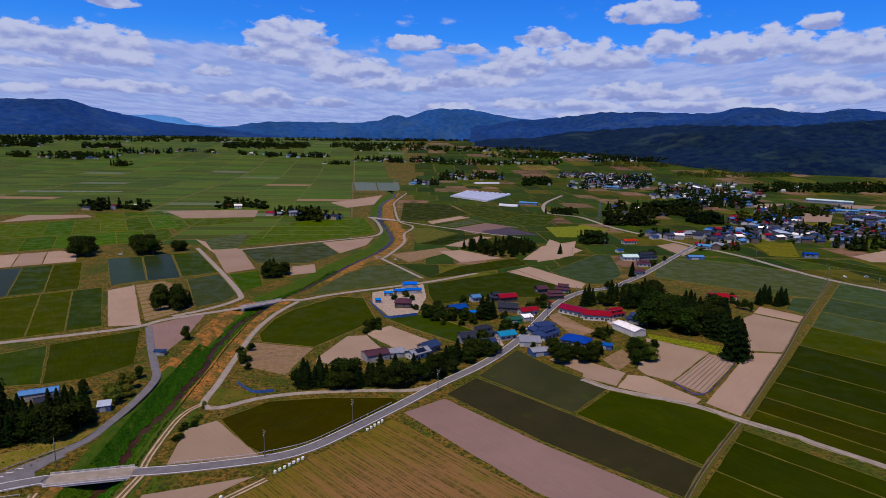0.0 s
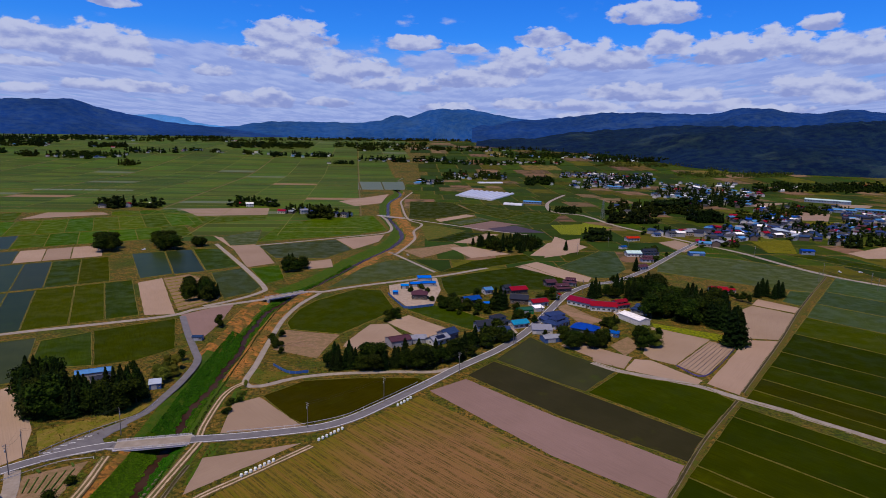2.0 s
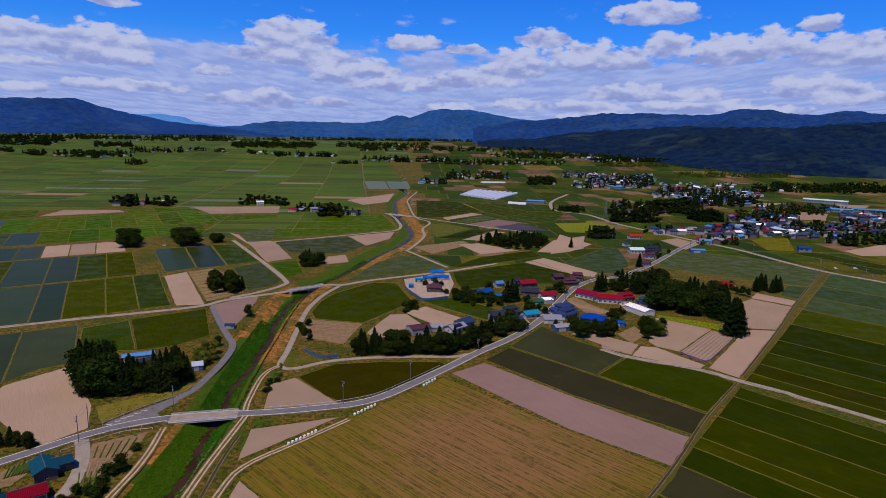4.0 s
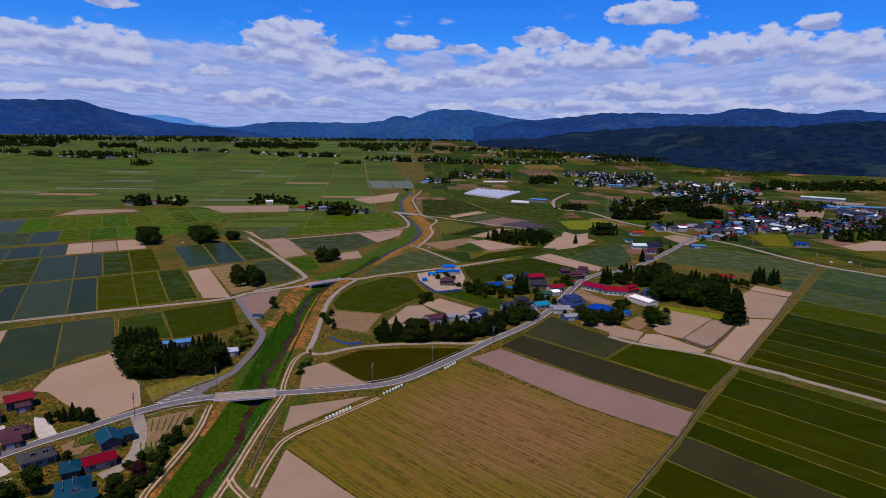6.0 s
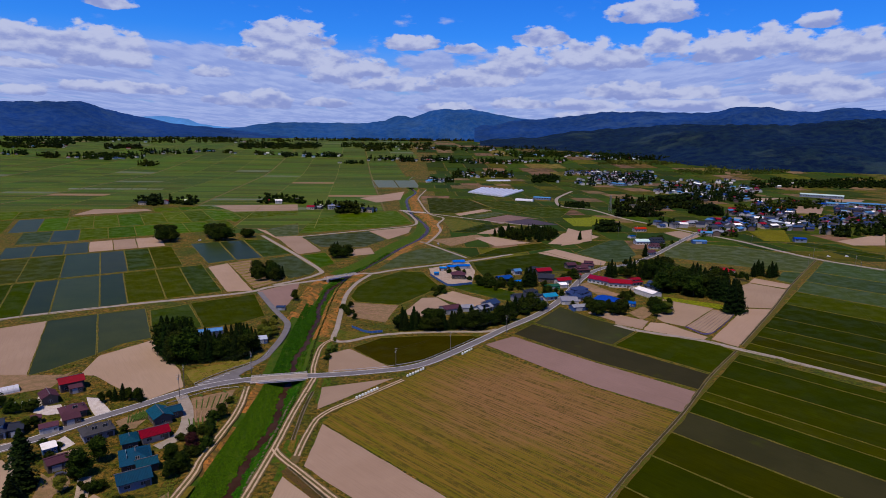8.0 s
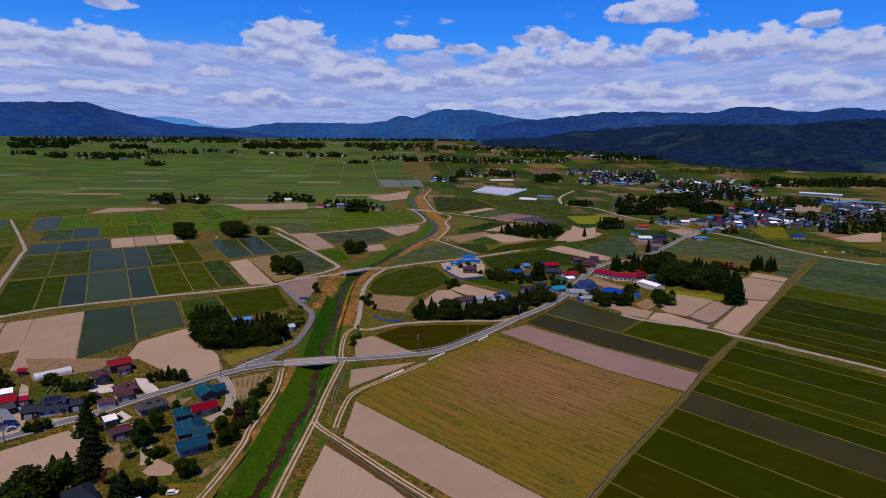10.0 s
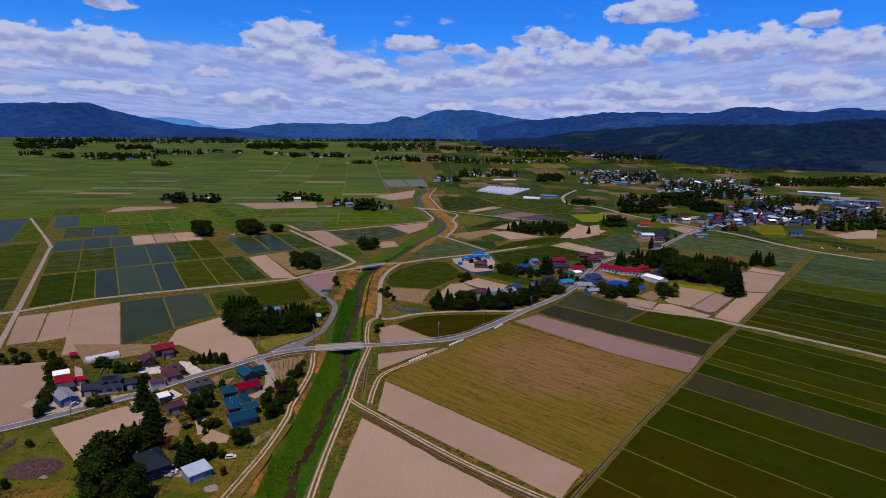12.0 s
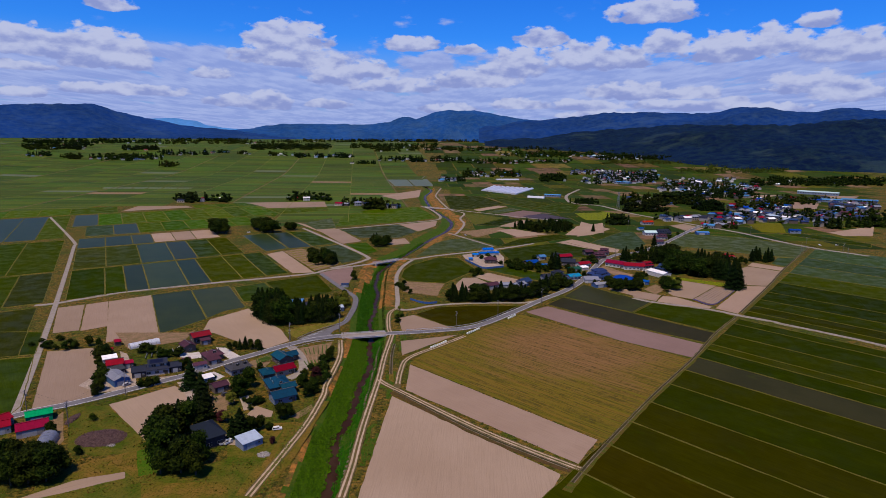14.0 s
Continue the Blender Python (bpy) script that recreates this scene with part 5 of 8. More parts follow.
def tree(kind, x, y, height, wide=1.0, group=""):
    trunk, crown, h0 = TREE_RNG.choice(TREE_KIT[kind])
    name, label = TREE_WORDS[kind]
    if kind == "cedar" and height > 19.5:
        label = "very tall dark green cedar towering over its neighbours"
    elif kind == "cedar" and height < 8:
        label = "small young cedar with a pointed crown"
    elif kind == "broad" and height > 12.5:
        label = "large old broadleaf tree with a wide dark crown"
    s = height / h0
    w = s * wide * TREE_RNG.uniform(0.88, 1.14)
    ob = empty(name)
    ob.location, ob.scale, ob.rotation_euler = (x, y, float(lie(x, y))), (w, w, s), (0, 0, TREE_RNG.uniform(0, 6.28))
    for n, me in (("trunk", trunk), ("crown", crown)):
        new(n, me).parent = ob
    return tagged(ob, label, "shrub" if kind == "bush" else "tree", group)


def inside(p, poly):
    hit, n = False, len(poly)
    for i in range(n):
        (x1, y1), (x2, y2) = poly[i], poly[(i + 1) % n]
        if (y1 > p[1]) != (y2 > p[1]) and p[0] < (x2 - x1) * (p[1] - y1) / (y2 - y1) + x1:
            hit = not hit
    return hit


def wood(kinds, count, lo, hi, group, *poly, gap=2.6, wide=1.0):
    """Trees standing in one clump, never closer than the gap."""
    xs, ys = [p[0] for p in poly], [p[1] for p in poly]
    put, tries = [], 0
    while len(put) < count and tries < count * 60:
        tries += 1
        p = (TREE_RNG.uniform(min(xs), max(xs)), TREE_RNG.uniform(min(ys), max(ys)))
        if inside(p, poly) and all(math.dist(p, q) > gap for q in put):
            put.append(p)
    for p in put:
        tree(TREE_RNG.choice(kinds), p[0], p[1], TREE_RNG.uniform(lo, hi), wide, group)


# ---- buildings ----
ROOFS = {
    "navytile": ((0.030, 0.036, 0.055), "dark blue-grey tiled"), "redmetal": ((0.25, 0.016, 0.036), "bright red metal"), "purple": ((0.085, 0.038, 0.055), "purple-brown tiled"),
    "greytile": ((0.060, 0.062, 0.070), "grey tiled"), "greymetal": ((0.26, 0.28, 0.33), "grey metal"), "whitemetal": ((0.98, 0.97, 0.95), "white metal"),
    "teal": ((0.010, 0.060, 0.105), "teal blue metal"), "palemetal": ((0.46, 0.55, 0.68), "pale blue metal"), "navymetal": ((0.016, 0.022, 0.036), "black-blue metal"),
    "greentarp": ((0.008, 0.33, 0.13), "bright green sheeted"), "bluetarp": ((0.012, 0.17, 0.66), "bright blue sheeted"), "bluemetal": ((0.018, 0.075, 0.33), "blue metal"),
    "lightblue": ((0.10, 0.26, 0.50), "light blue metal"), "cyan": ((0.03, 0.28, 0.45), "cyan metal"), "greenmetal": ((0.022, 0.10, 0.065), "dark green metal"),
    "palegreen": ((0.50, 0.68, 0.66), "pale green metal"), "bluetile": ((0.030, 0.055, 0.14), "blue tiled"), "redorange": ((0.50, 0.055, 0.025), "orange-red metal"), "crimson": ((0.20, 0.018, 0.034), "crimson metal"), "darkred": ((0.20, 0.010, 0.022), "dark red metal"),
}
WALLS = {"white": (0.62, 0.60, 0.56), "cream": (0.48, 0.42, 0.33), "brown": (0.14, 0.11, 0.09), "grey": (0.34, 0.34, 0.35), "blue": (0.07, 0.15, 0.32), "bluegrey": (0.22, 0.27, 0.36), "dark": (0.05, 0.05, 0.06), "green": (0.01, 0.27, 0.11)}
ROOF_MATS, WALL_MATS = {}, {}


def house_materials():
    for name, (col, _) in ROOFS.items():
        tiled = "tile" in name or name == "purple"
        s = Shade("roof_" + name, 0.75 if tiled else 0.6, 0.03)
        v = s.pos(source="object")
        w = s.N.new("ShaderNodeTexWave")
        w.bands_direction = "X"
        w.inputs["Scale"].default_value = 1.0 if tiled else 0.7
        w.inputs["Distortion"].default_value = 0.2
        s.L.new(v, w.inputs["Vector"])
        c = s.mix(s.span(s.noise(0.5, v), 0.4, 0.7, 0, 0.7), col, tuple(x * 0.72 + 0.003 for x in col))
        c = s.mix(s.span(s.noise(4.0, v), 0.5, 0.8, 0, 0.5), c, tuple(x * 0.6 for x in col))
        c = s.vary(c, s.random(), 0.008, 0.12)
        s.bump(w.outputs[0], 0.06, 0.7)
        ROOF_MATS[name] = s.done(c)
    for name, col in WALLS.items():
        WALL_MATS[name] = plain("wall_" + name, col, 0.85, 0.2, 0, 0.3, 0.6, 0.08)
    s = Shade("window_glass", 0.08, 0.6)
    s.done((0.03, 0.04, 0.05))
    plain("window_frame", (0.45, 0.45, 0.44), 0.4, 0.4)
    plain("dark_door", (0.10, 0.08, 0.06), 0.6)
    plain("shutter", (0.40, 0.42, 0.45), 0.5, 0.3)
    s = Shade("solar_cells", 0.3, 0.1)
    s.done((0.010, 0.014, 0.035))
    plain("ridge_cap", (0.10, 0.10, 0.11), 0.6)


house_materials()


def box_into(bm, x0, x1, y0, y1, z0, z1):
    vs = [bm.verts.new(p) for p in ((x0, y0, z0), (x1, y0, z0), (x1, y1, z0), (x0, y1, z0), (x0, y0, z1), (x1, y0, z1), (x1, y1, z1), (x0, y1, z1))]
    for q in ((3, 2, 1, 0), (4, 5, 6, 7), (0, 1, 5, 4), (1, 2, 6, 5), (2, 3, 7, 6), (3, 0, 4, 7)):
        bm.faces.new([vs[i] for i in q])


def slab_into(bm, quad, thick):
    """A sloping roof plane with thickness."""
    top = [bm.verts.new(p) for p in quad]
    low = [bm.verts.new((p[0], p[1], p[2] - thick)) for p in quad]
    bm.faces.new(top)
    bm.faces.new(low[::-1])
    n = len(quad)
    for i in range(n):
        bm.faces.new((top[i], low[i], low[(i + 1) % n], top[(i + 1) % n]))


def window_part(parent, x, y, z, w, h, face):
    """A framed window, set in the wall of a house. face: s, n, e or w."""
    bm, fr = bmesh.new(), bmesh.new()
    t, d = 0.07, 0.06

    def place(bm2, a0, a1, z0, z1, o0, o1):
        if face == "s":
            box_into(bm2, x + a0, x + a1, y - o1, y - o0, z + z0, z + z1)
        elif face == "n":
            box_into(bm2, x + a0, x + a1, y + o0, y + o1, z + z0, z + z1)
        elif face == "e":
            box_into(bm2, x + o0, x + o1, y + a0, y + a1, z + z0, z + z1)
        else:
            box_into(bm2, x - o1, x - o0, y + a0, y + a1, z + z0, z + z1)

    for a0, a1, z0, z1 in ((-w / 2, w / 2, 0, t), (-w / 2, w / 2, h - t, h), (-w / 2, -w / 2 + t, t, h - t), (w / 2 - t, w / 2, t, h - t), (-t / 2, t / 2, t, h - t)):
        place(fr, a0, a1, z0, z1, 0.0, d)
    place(bm, -w / 2 + t, -t / 2, t, h - t, 0.0, d * 0.5)
    place(bm, t / 2, w / 2 - t, t, h - t, 0.0, d * 0.5)
    win = part("window", fr, MATS["window_frame"], parent)
    part("pane", bm, MATS["window_glass"], win)


def roof_planes(kind, w, d, h, over, pitch):
    x, y = w / 2 + over, d / 2 + over
    if kind == "shed":
        r = d * 0.16
        return [[(-x, -y, h), (x, -y, h), (x, y, h + r), (-x, y, h + r)]], None
    if kind == "gable":
        r = y * pitch
        return [[(-x, -y, h), (x, -y, h), (x, 0, h + r), (-x, 0, h + r)], [(x, y, h), (-x, y, h), (-x, 0, h + r), (x, 0, h + r)]], ((-x, 0, h + r), (x, 0, h + r))
    if kind == "cross":
        r = x * pitch
        return [[(-x, y, h), (-x, -y, h), (0, -y, h + r), (0, y, h + r)], [(x, -y, h), (x, y, h), (0, y, h + r), (0, -y, h + r)]], ((0, -y, h + r), (0, y, h + r))
    r, k = y * pitch, max(0.3, x - y * 0.9)
    return [[(-x, -y, h), (x, -y, h), (k, 0, h + r), (-k, 0, h + r)], [(x, y, h), (-x, y, h), (-k, 0, h + r), (k, 0, h + r)],
            [(x, -y, h), (x, y, h), (k, 0, h + r)], [(-x, y, h), (-x, -y, h), (-k, 0, h + r)]], ((-k, 0, h + r), (k, 0, h + r))


def walls_into(bm, w, d, h, kind, over, pitch):
    box_into(bm, -w / 2, w / 2, -d / 2, d / 2, -0.3, h)
    if kind == "gable":
        r = d / 2 * pitch
        for s in (-1, 1):
            slab = [(s * w / 2, -d / 2, h), (s * w / 2, d / 2, h), (s * w / 2, 0, h + r)]
            prism_into(bm, slab, (-s * 0.2, 0, 0))
    elif kind == "cross":
        r = w / 2 * pitch
        for s in (-1, 1):
            prism_into(bm, [(-w / 2, s * d / 2, h), (w / 2, s * d / 2, h), (0, s * d / 2, h + r)], (0, -s * 0.2, 0))
    elif kind == "shed":
        for s in (-1, 1):
            prism_into(bm, [(s * w / 2, -d / 2, h), (s * w / 2, d / 2, h), (s * w / 2, d / 2, h + d * 0.15)], (-s * 0.2, 0, 0))


def prism_into(bm, tri, off):
    a = [bm.verts.new(p) for p in tri]
    b = [bm.verts.new(tuple(p[i] + off[i] for i in range(3))) for p in tri]
    bm.faces.new(a), bm.faces.new(b[::-1])
    for i in range(len(tri)):
        bm.faces.new((a[i], b[i], b[(i + 1) % len(tri)], a[(i + 1) % len(tri)]))


def building(name, x, y, turn, w, d, h, kind, roof, wall, storeys=1, extra=""):
    """One building: walls, sloping roof planes with eaves, a ridge cap, framed windows, a door; an upper storey where it has one."""
    ob = empty(name, pose(x, y, float(lie(x, y)), 0, 0, turn))
    pitch = {"house": 0.46, "shed": 0.32, "warehouse": 0.3}[name]
    over = 0.6 if name == "house" else 0.25
    rm, wm = ROOF_MATS[roof], WALL_MATS[wall]

    def body(ox, oy, z0, w, d, h, kind):
        bm = bmesh.new()
        walls_into(bm, w, d, h, kind, over, pitch)
        bmesh.ops.translate(bm, verts=bm.verts, vec=(ox, oy, z0))
        bmesh.ops.recalc_face_normals(bm, faces=bm.faces)
        part("wall", bm, wm, ob)
        bm = bmesh.new()
        planes, ridge = roof_planes(kind, w, d, h + 0.08, over, pitch)
        for q in planes:
            slab_into(bm, q, 0.14)
        bmesh.ops.translate(bm, verts=bm.verts, vec=(ox, oy, z0))
        bmesh.ops.recalc_face_normals(bm, faces=bm.faces)
        rf = part("roof", bm, rm, ob, ROOFS[roof][1] + " roof")
        if ridge and h > 2.7:
            bm = bmesh.new()
            (ax, ay, az), (bx, by, bz) = ridge
            box_into(bm, min(ax, bx) - 0.13, max(ax, bx) + 0.13, min(ay, by) - 0.13, max(ay, by) + 0.13, az - 0.1, az + 0.14)
            bmesh.ops.translate(bm, verts=bm.verts, vec=(ox, oy, z0))
            part("ridge", bm, rm if name != "house" else MATS["ridge_cap"], rf)

    def windows(ox, oy, z, w, d):
        n = max(1, int(w / 3.4))
        for i in range(n):
            window_part(ob, ox - w / 2 + w * (i + 0.5) / n, oy - d / 2, z, min(1.9, w / n * 0.55), 1.25, "s")
        m = max(1, int(d / 4.5))
        for i in range(m):
            yy = oy - d / 2 + d * (i + 0.5) / m
            window_part(ob, ox + w / 2, yy, z, 1.3, 1.1, "e")
            window_part(ob, ox - w / 2, yy, z, 1.3, 1.1, "w")

    if name == "house" and storeys == 2:
        low = 2.9
        body(0, 0, 0, w, d, low, "hip")
        body(w * 0.06, d * 0.05, low, w * 0.70, d * 0.70, h - low, "gable" if kind == "cross" else kind)
        windows(0, 0, 0.9, w, d)
        windows(w * 0.06, d * 0.05, low + 0.95, w * 0.70, d * 0.70)
    else:
        body(0, 0, 0, w, d, h, kind)
        if name == "house":
            windows(0, 0, 0.95, w, d)
        elif name == "shed" and w > 4:
            bm = bmesh.new()
            box_into(bm, -w * 0.32, w * 0.12, -d / 2 - 0.05, -d / 2 + 0.01, 0.05, min(2.3, h - 0.3))
            part("door", bm, MATS["shutter"], ob, "grey sliding door")
            window_part(ob, w * 0.32, -d / 2, 1.1, 0.9, 0.8, "s")
    if name == "house":
        bm = bmesh.new()
        box_into(bm, w * 0.30, w * 0.30 + 1.5, -d / 2 - 0.07, -d / 2 + 0.01, 0.05, 2.1)
        part("door", bm, MATS["dark_door"], ob, "dark entrance door")
    if extra == "solar":
        zr = h if storeys == 1 else h
        dd = d if storeys == 1 else d * 0.70
        y0 = d * 0.05 if storeys == 2 else 0
        half = dd / 2 + over
        for i in range(4):
            bm = bmesh.new()
            xa = -w * 0.25 + i * w * 0.135
            za = lambda t: zr + 0.13 + half * pitch * t
            slab_into(bm, [(xa, y0 - half * 0.82, za(0.18)), (xa + w * 0.13, y0 - half * 0.82, za(0.18)), (xa + w * 0.13, y0 - half * 0.15, za(0.85)), (xa, y0 - half * 0.15, za(0.85))], 0.05)
            bmesh.ops.recalc_face_normals(bm, faces=bm.faces)
            part("solar_panel", bm, MATS["solar_cells"], ob, "dark blue solar panel")
    size = "two-storey " if storeys == 2 else ""
    what = {"house": "house", "shed": "outbuilding", "warehouse": "warehouse"}[name]
    walls_word = {"white": "white", "cream": "cream", "brown": "brown wooden", "grey": "grey", "blue": "blue", "bluegrey": "blue-grey", "dark": "black", "green": "green"}[wall]
    return tagged(ob, f"{size}{what} with a {ROOFS[roof][1]} roof and {walls_word} walls", what if name == "house" else name, "village buildings")


building("house", -199.8, 142.5, 24, 10.8, 8.0, 5.2, "gable", "navytile", "white", 2, "solar")
building("shed", -206.8, 139.4, 24, 6.0, 8.4, 2.9, "gable", "navytile", "dark", 1)
building("shed", -192.0, 146.0, 24, 4.8, 7.4, 2.9, "gable", "navytile", "dark", 1)
building("shed", -213.3, 131.0, 46, 6.6, 13.5, 3.2, "cross", "greymetal", "blue", 1)
building("house", -221.6, 146.6, 30, 6.8, 6.4, 3.4, "gable", "redmetal", "grey", 1)
building("shed", -216.6, 149.6, 30, 4.2, 5.2, 2.6, "gable", "redmetal", "brown", 1)
building("shed", -217.6, 140.4, 46, 6.2, 5.0, 2.6, "shed", "greytile", "dark", 1)
building("shed", -229.0, 156.6, 32, 6.4, 4.4, 2.3, "shed", "whitemetal", "white", 1)
building("shed", -234.6, 167.6, 18, 3.2, 3.4, 2.3, "shed", "redmetal", "brown", 1)
building("shed", -237.0, 181.4, 36, 3.0, 3.4, 2.3, "shed", "redmetal", "brown", 1)
building("house", -194.9, 187.8, 38, 9.2, 6.8, 4.0, "gable", "crimson", "brown", 1)
building("shed", -190.6, 183.6, 38, 5.0, 3.4, 2.6, "shed", "purple", "brown", 1)
building("house", -196.6, 173.8, -50, 7.6, 5.6, 3.2, "gable", "purple", "brown", 1)
building("house", -179.2, 160.6, 38, 8.6, 7.6, 3.2, "hip", "purple", "brown", 2)
building("shed", -176.2, 154.0, 38, 6.0, 4.0, 2.6, "shed", "purple", "brown", 1)
building("shed", -181.0, 147.2, 34, 6.2, 4.6, 2.6, "gable", "purple", "white", 1)
building("shed", -190.2, 154.6, 34, 3.4, 3.6, 2.4, "gable", "purple", "brown", 1)
building("house", -161.0, 143.6, 40, 10.2, 7.6, 3.2, "gable", "greytile", "grey", 2)
building("shed", -171.4, 131.0, 40, 4.4, 4.0, 2.6, "shed", "whitemetal", "blue", 1)
building("shed", -163.2, 121.4, 42, 6.6, 6.4, 2.8, "gable", "purple", "brown", 1)
building("house", -142.6, 156.0, -52, 9.6, 6.6, 3.4, "gable", "teal", "brown", 1)
building("house", -139.0, 160.2, 38, 5.0, 5.4, 3.0, "gable", "teal", "brown", 1)
building("house", -138.9, 141.6, 36, 9.4, 6.4, 2.8, "gable", "darkred", "cream", 1)
building("house", -145.2, 135.6, -60, 7.4, 5.2, 3.2, "hip", "teal", "brown", 1)
building("house", -137.6, 123.6, -62, 11.2, 9.2, 3.4, "hip", "teal", "brown", 2)
building("house", -132.0, 119.4, 33, 6.0, 5.0, 3.0, "gable", "teal", "brown", 1)
building("house", -132.4, 110.6, 33, 9.6, 7.4, 3.0, "gable", "teal", "bluegrey", 1)
building("shed", -136.1, 71.2, 44, 7.8, 5.98, 2.7, "shed", "palemetal", "bluegrey", 1)
building("house", -152.5, 75.0, 39, 8.0, 13.8, 4.2, "hip", "navymetal", "dark", 1)
building("shed", -225.2, 92.5, 32, 9.0, 6.325, 3, "gable", "greentarp", "green", 1)
building("shed", -221.3, 81.9, 33, 10.5, 8.05, 3, "gable", "redmetal", "grey", 1)
building("shed", -236.7, 88.4, 58, 4.4, 6.9, 3, "gable", "redmetal", "grey", 1)
building("shed", -233.1, 82.7, 35, 5.1, 6.9, 3, "gable", "redmetal", "grey", 1)
building("shed", -159.0, 261.7, 25, 14.6, 5.75, 3.2, "gable", "lightblue", "white", 1)
building("shed", -151.0, 254.5, 35, 9.8, 6.9, 3, "gable", "navytile", "grey", 1)
building("shed", -125.8, 250.5, 21, 4.9, 4.6, 2.6, "shed", "palemetal", "blue", 1)
building("shed", -130.1, 315.8, 2, 5.3, 3.68, 2.2, "gable", "bluetile", "grey", 1)
building("house", -6.8, 412.1, -2, 10.7, 9, 3.696, "hip", "purple", "brown", 1)
building("shed", -18.3, 441.0, 4, 6.0, 5, 2.464, "gable", "bluetarp", "brown", 1)
building("shed", -10.4, 447.2, 12, 8.3, 6, 2.64, "gable", "bluetarp", "brown", 1)
building("shed", -3.4, 467.8, 11, 10.8, 7, 2.816, "gable", "bluetarp", "grey", 1)
building("shed", -0.1, 449.2, 10, 11.2, 5, 2.816, "gable", "bluetarp", "grey", 1)
building("shed", -24.5, 421.9, 3, 3.7, 3, 2.112, "shed", "bluetarp", "blue", 1)
building("house", 29.4, 401.7, 26, 12.2, 8, 2.992, "gable", "bluemetal", "brown", 1)
building("shed", 39.0, 394.0, 10, 7.6, 5, 2.288, "gable", "bluetarp", "brown", 1)
building("house", 44.0, 428.6, 24, 6.4, 6, 3.344, "gable", "lightblue", "white", 1)
building("house", 66.8, 430.4, 20, 13.5, 8, 3.52, "gable", "redmetal", "brown", 1)
building("house", 58.6, 430.9, 17, 6.9, 8, 4.752, "gable", "navytile", "brown", 2)
building("house", 64.2, 403.6, -13, 12.4, 9, 3.696, "gable", "navytile", "brown", 1)
building("house", 76.5, 397.2, 23, 12.4, 7, 3.168, "gable", "redmetal", "white", 1)
building("shed", 93.6, 418.2, 14, 5.6, 5, 2.64, "gable", "redmetal", "white", 1)
building("shed", 63.8, 378.0, 18, 9.8, 7, 2.816, "gable", "greenmetal", "green", 1)
building("shed", 73.8, 383.6, 18, 6.7, 5, 2.64, "shed", "whitemetal", "white", 1)
building("house", 54.8, 347.7, 24, 10.7, 7, 2.816, "gable", "cyan", "white", 1)
building("house", 41.7, 350.8, 29, 12.8, 8, 5.28, "hip", "navytile", "grey", 2)
building("house", 31.4, 341.5, 15, 8.1, 8, 3.52, "gable", "navytile", "grey", 1)
building("house", 42.6, 331.8, 15, 7.9, 8, 3.08, "gable", "bluetile", "white", 1)
building("house", 79.0, 357.9, 22, 16.2, 9, 5.456, "hip", "bluetile", "bluegrey", 2)
building("shed", 67.2, 336.4, -4, 11.8, 8, 2.816, "shed", "greymetal", "white", 1)
building("shed", 69.5, 321.4, 16, 10.7, 7, 2.64, "gable", "greymetal", "blue", 1)
building("house", 96.8, 455.3, 17, 8.4, 7, 3.52, "gable", "purple", "brown", 1)
building("house", 101.9, 438.7, 15, 14.3, 8, 4.576, "gable", "purple", "brown", 2)
building("house", 113.8, 458.9, -16, 10.2, 8, 4.752, "gable", "purple", "grey", 2)
building("shed", -18.3, 312.4, 27, 12.4, 9, 3.52, "gable", "purple", "grey", 1)
building("shed", -7.2, 317.9, 13, 8.6, 8, 2.64, "gable", "greymetal", "grey", 1)
building("house", 3.9, 315.9, 40, 11.5, 7, 2.992, "gable", "greymetal", "white", 1, "solar")
building("house", 9.7, 325.1, 43, 9.9, 8, 3.52, "gable", "bluetile", "grey", 1)
building("house", 107.8, 398.6, -43, 18.3, 9, 3.52, "gable", "redmetal", "white", 1)
building("house", 120.0, 388.1, -12, 17.1, 9, 3.696, "gable", "redmetal", "white", 1)
building("house", 132.8, 393.5, 26, 14.0, 7, 4.752, "gable", "redmetal", "white", 2)
building("warehouse", 132.3, 360.9, -66, 18.9, 9, 3.696, "gable", "whitemetal", "white", 1)
building("house", 144.2, 381.1, -45, 11.7, 8, 4.752, "gable", "bluetile", "grey", 2)
building("house", 93.8, 337.5, -32, 15.1, 10, 3.344, "hip", "bluemetal", "grey", 1)
building("shed", 108.8, 332.2, -24, 8.2, 6, 2.464, "gable", "bluemetal", "blue", 1)
building("house", 79.2, 350.6, 42, 14.7, 9, 4.928, "hip", "bluetile", "white", 2)
building("house", 224.7, 437.3, -6, 12.6, 9, 3.696, "gable", "redmetal", "white", 1)
building("shed", 236.3, 441.1, 12, 7.2, 5, 2.64, "gable", "redmetal", "white", 1)
building("shed", 209.6, 400.7, 20, 9.5, 6, 3.344, "gable", "bluetarp", "blue", 1)
building("shed", 280.0, 597.0, -2, 15.5, 7, 2.992, "gable", "lightblue", "blue", 1)
building("house", 210.4, 589.0, 2, 14.8, 9, 3.52, "gable", "palegreen", "white", 1)
building("house", 228.5, 595.6, 14, 20.4, 9, 4.928, "gable", "navytile", "grey", 2)
building("house", 214.2, 560.7, -4, 11.1, 8, 4.576, "gable", "purple", "white", 2)
building("house", 195.9, 524.3, 32, 11.8, 6, 2.992, "gable", "purple", "white", 1)
building("house", 242.4, 684.2, 15, 16.6, 7, 3.52, "gable", "redorange", "white", 1)
building("shed", 213.7, 630.1, 22, 7.8, 5, 2.64, "gable", "bluemetal", "white", 1)
tree("cedar", -177.1, 124.7, 12.5, 1.6)
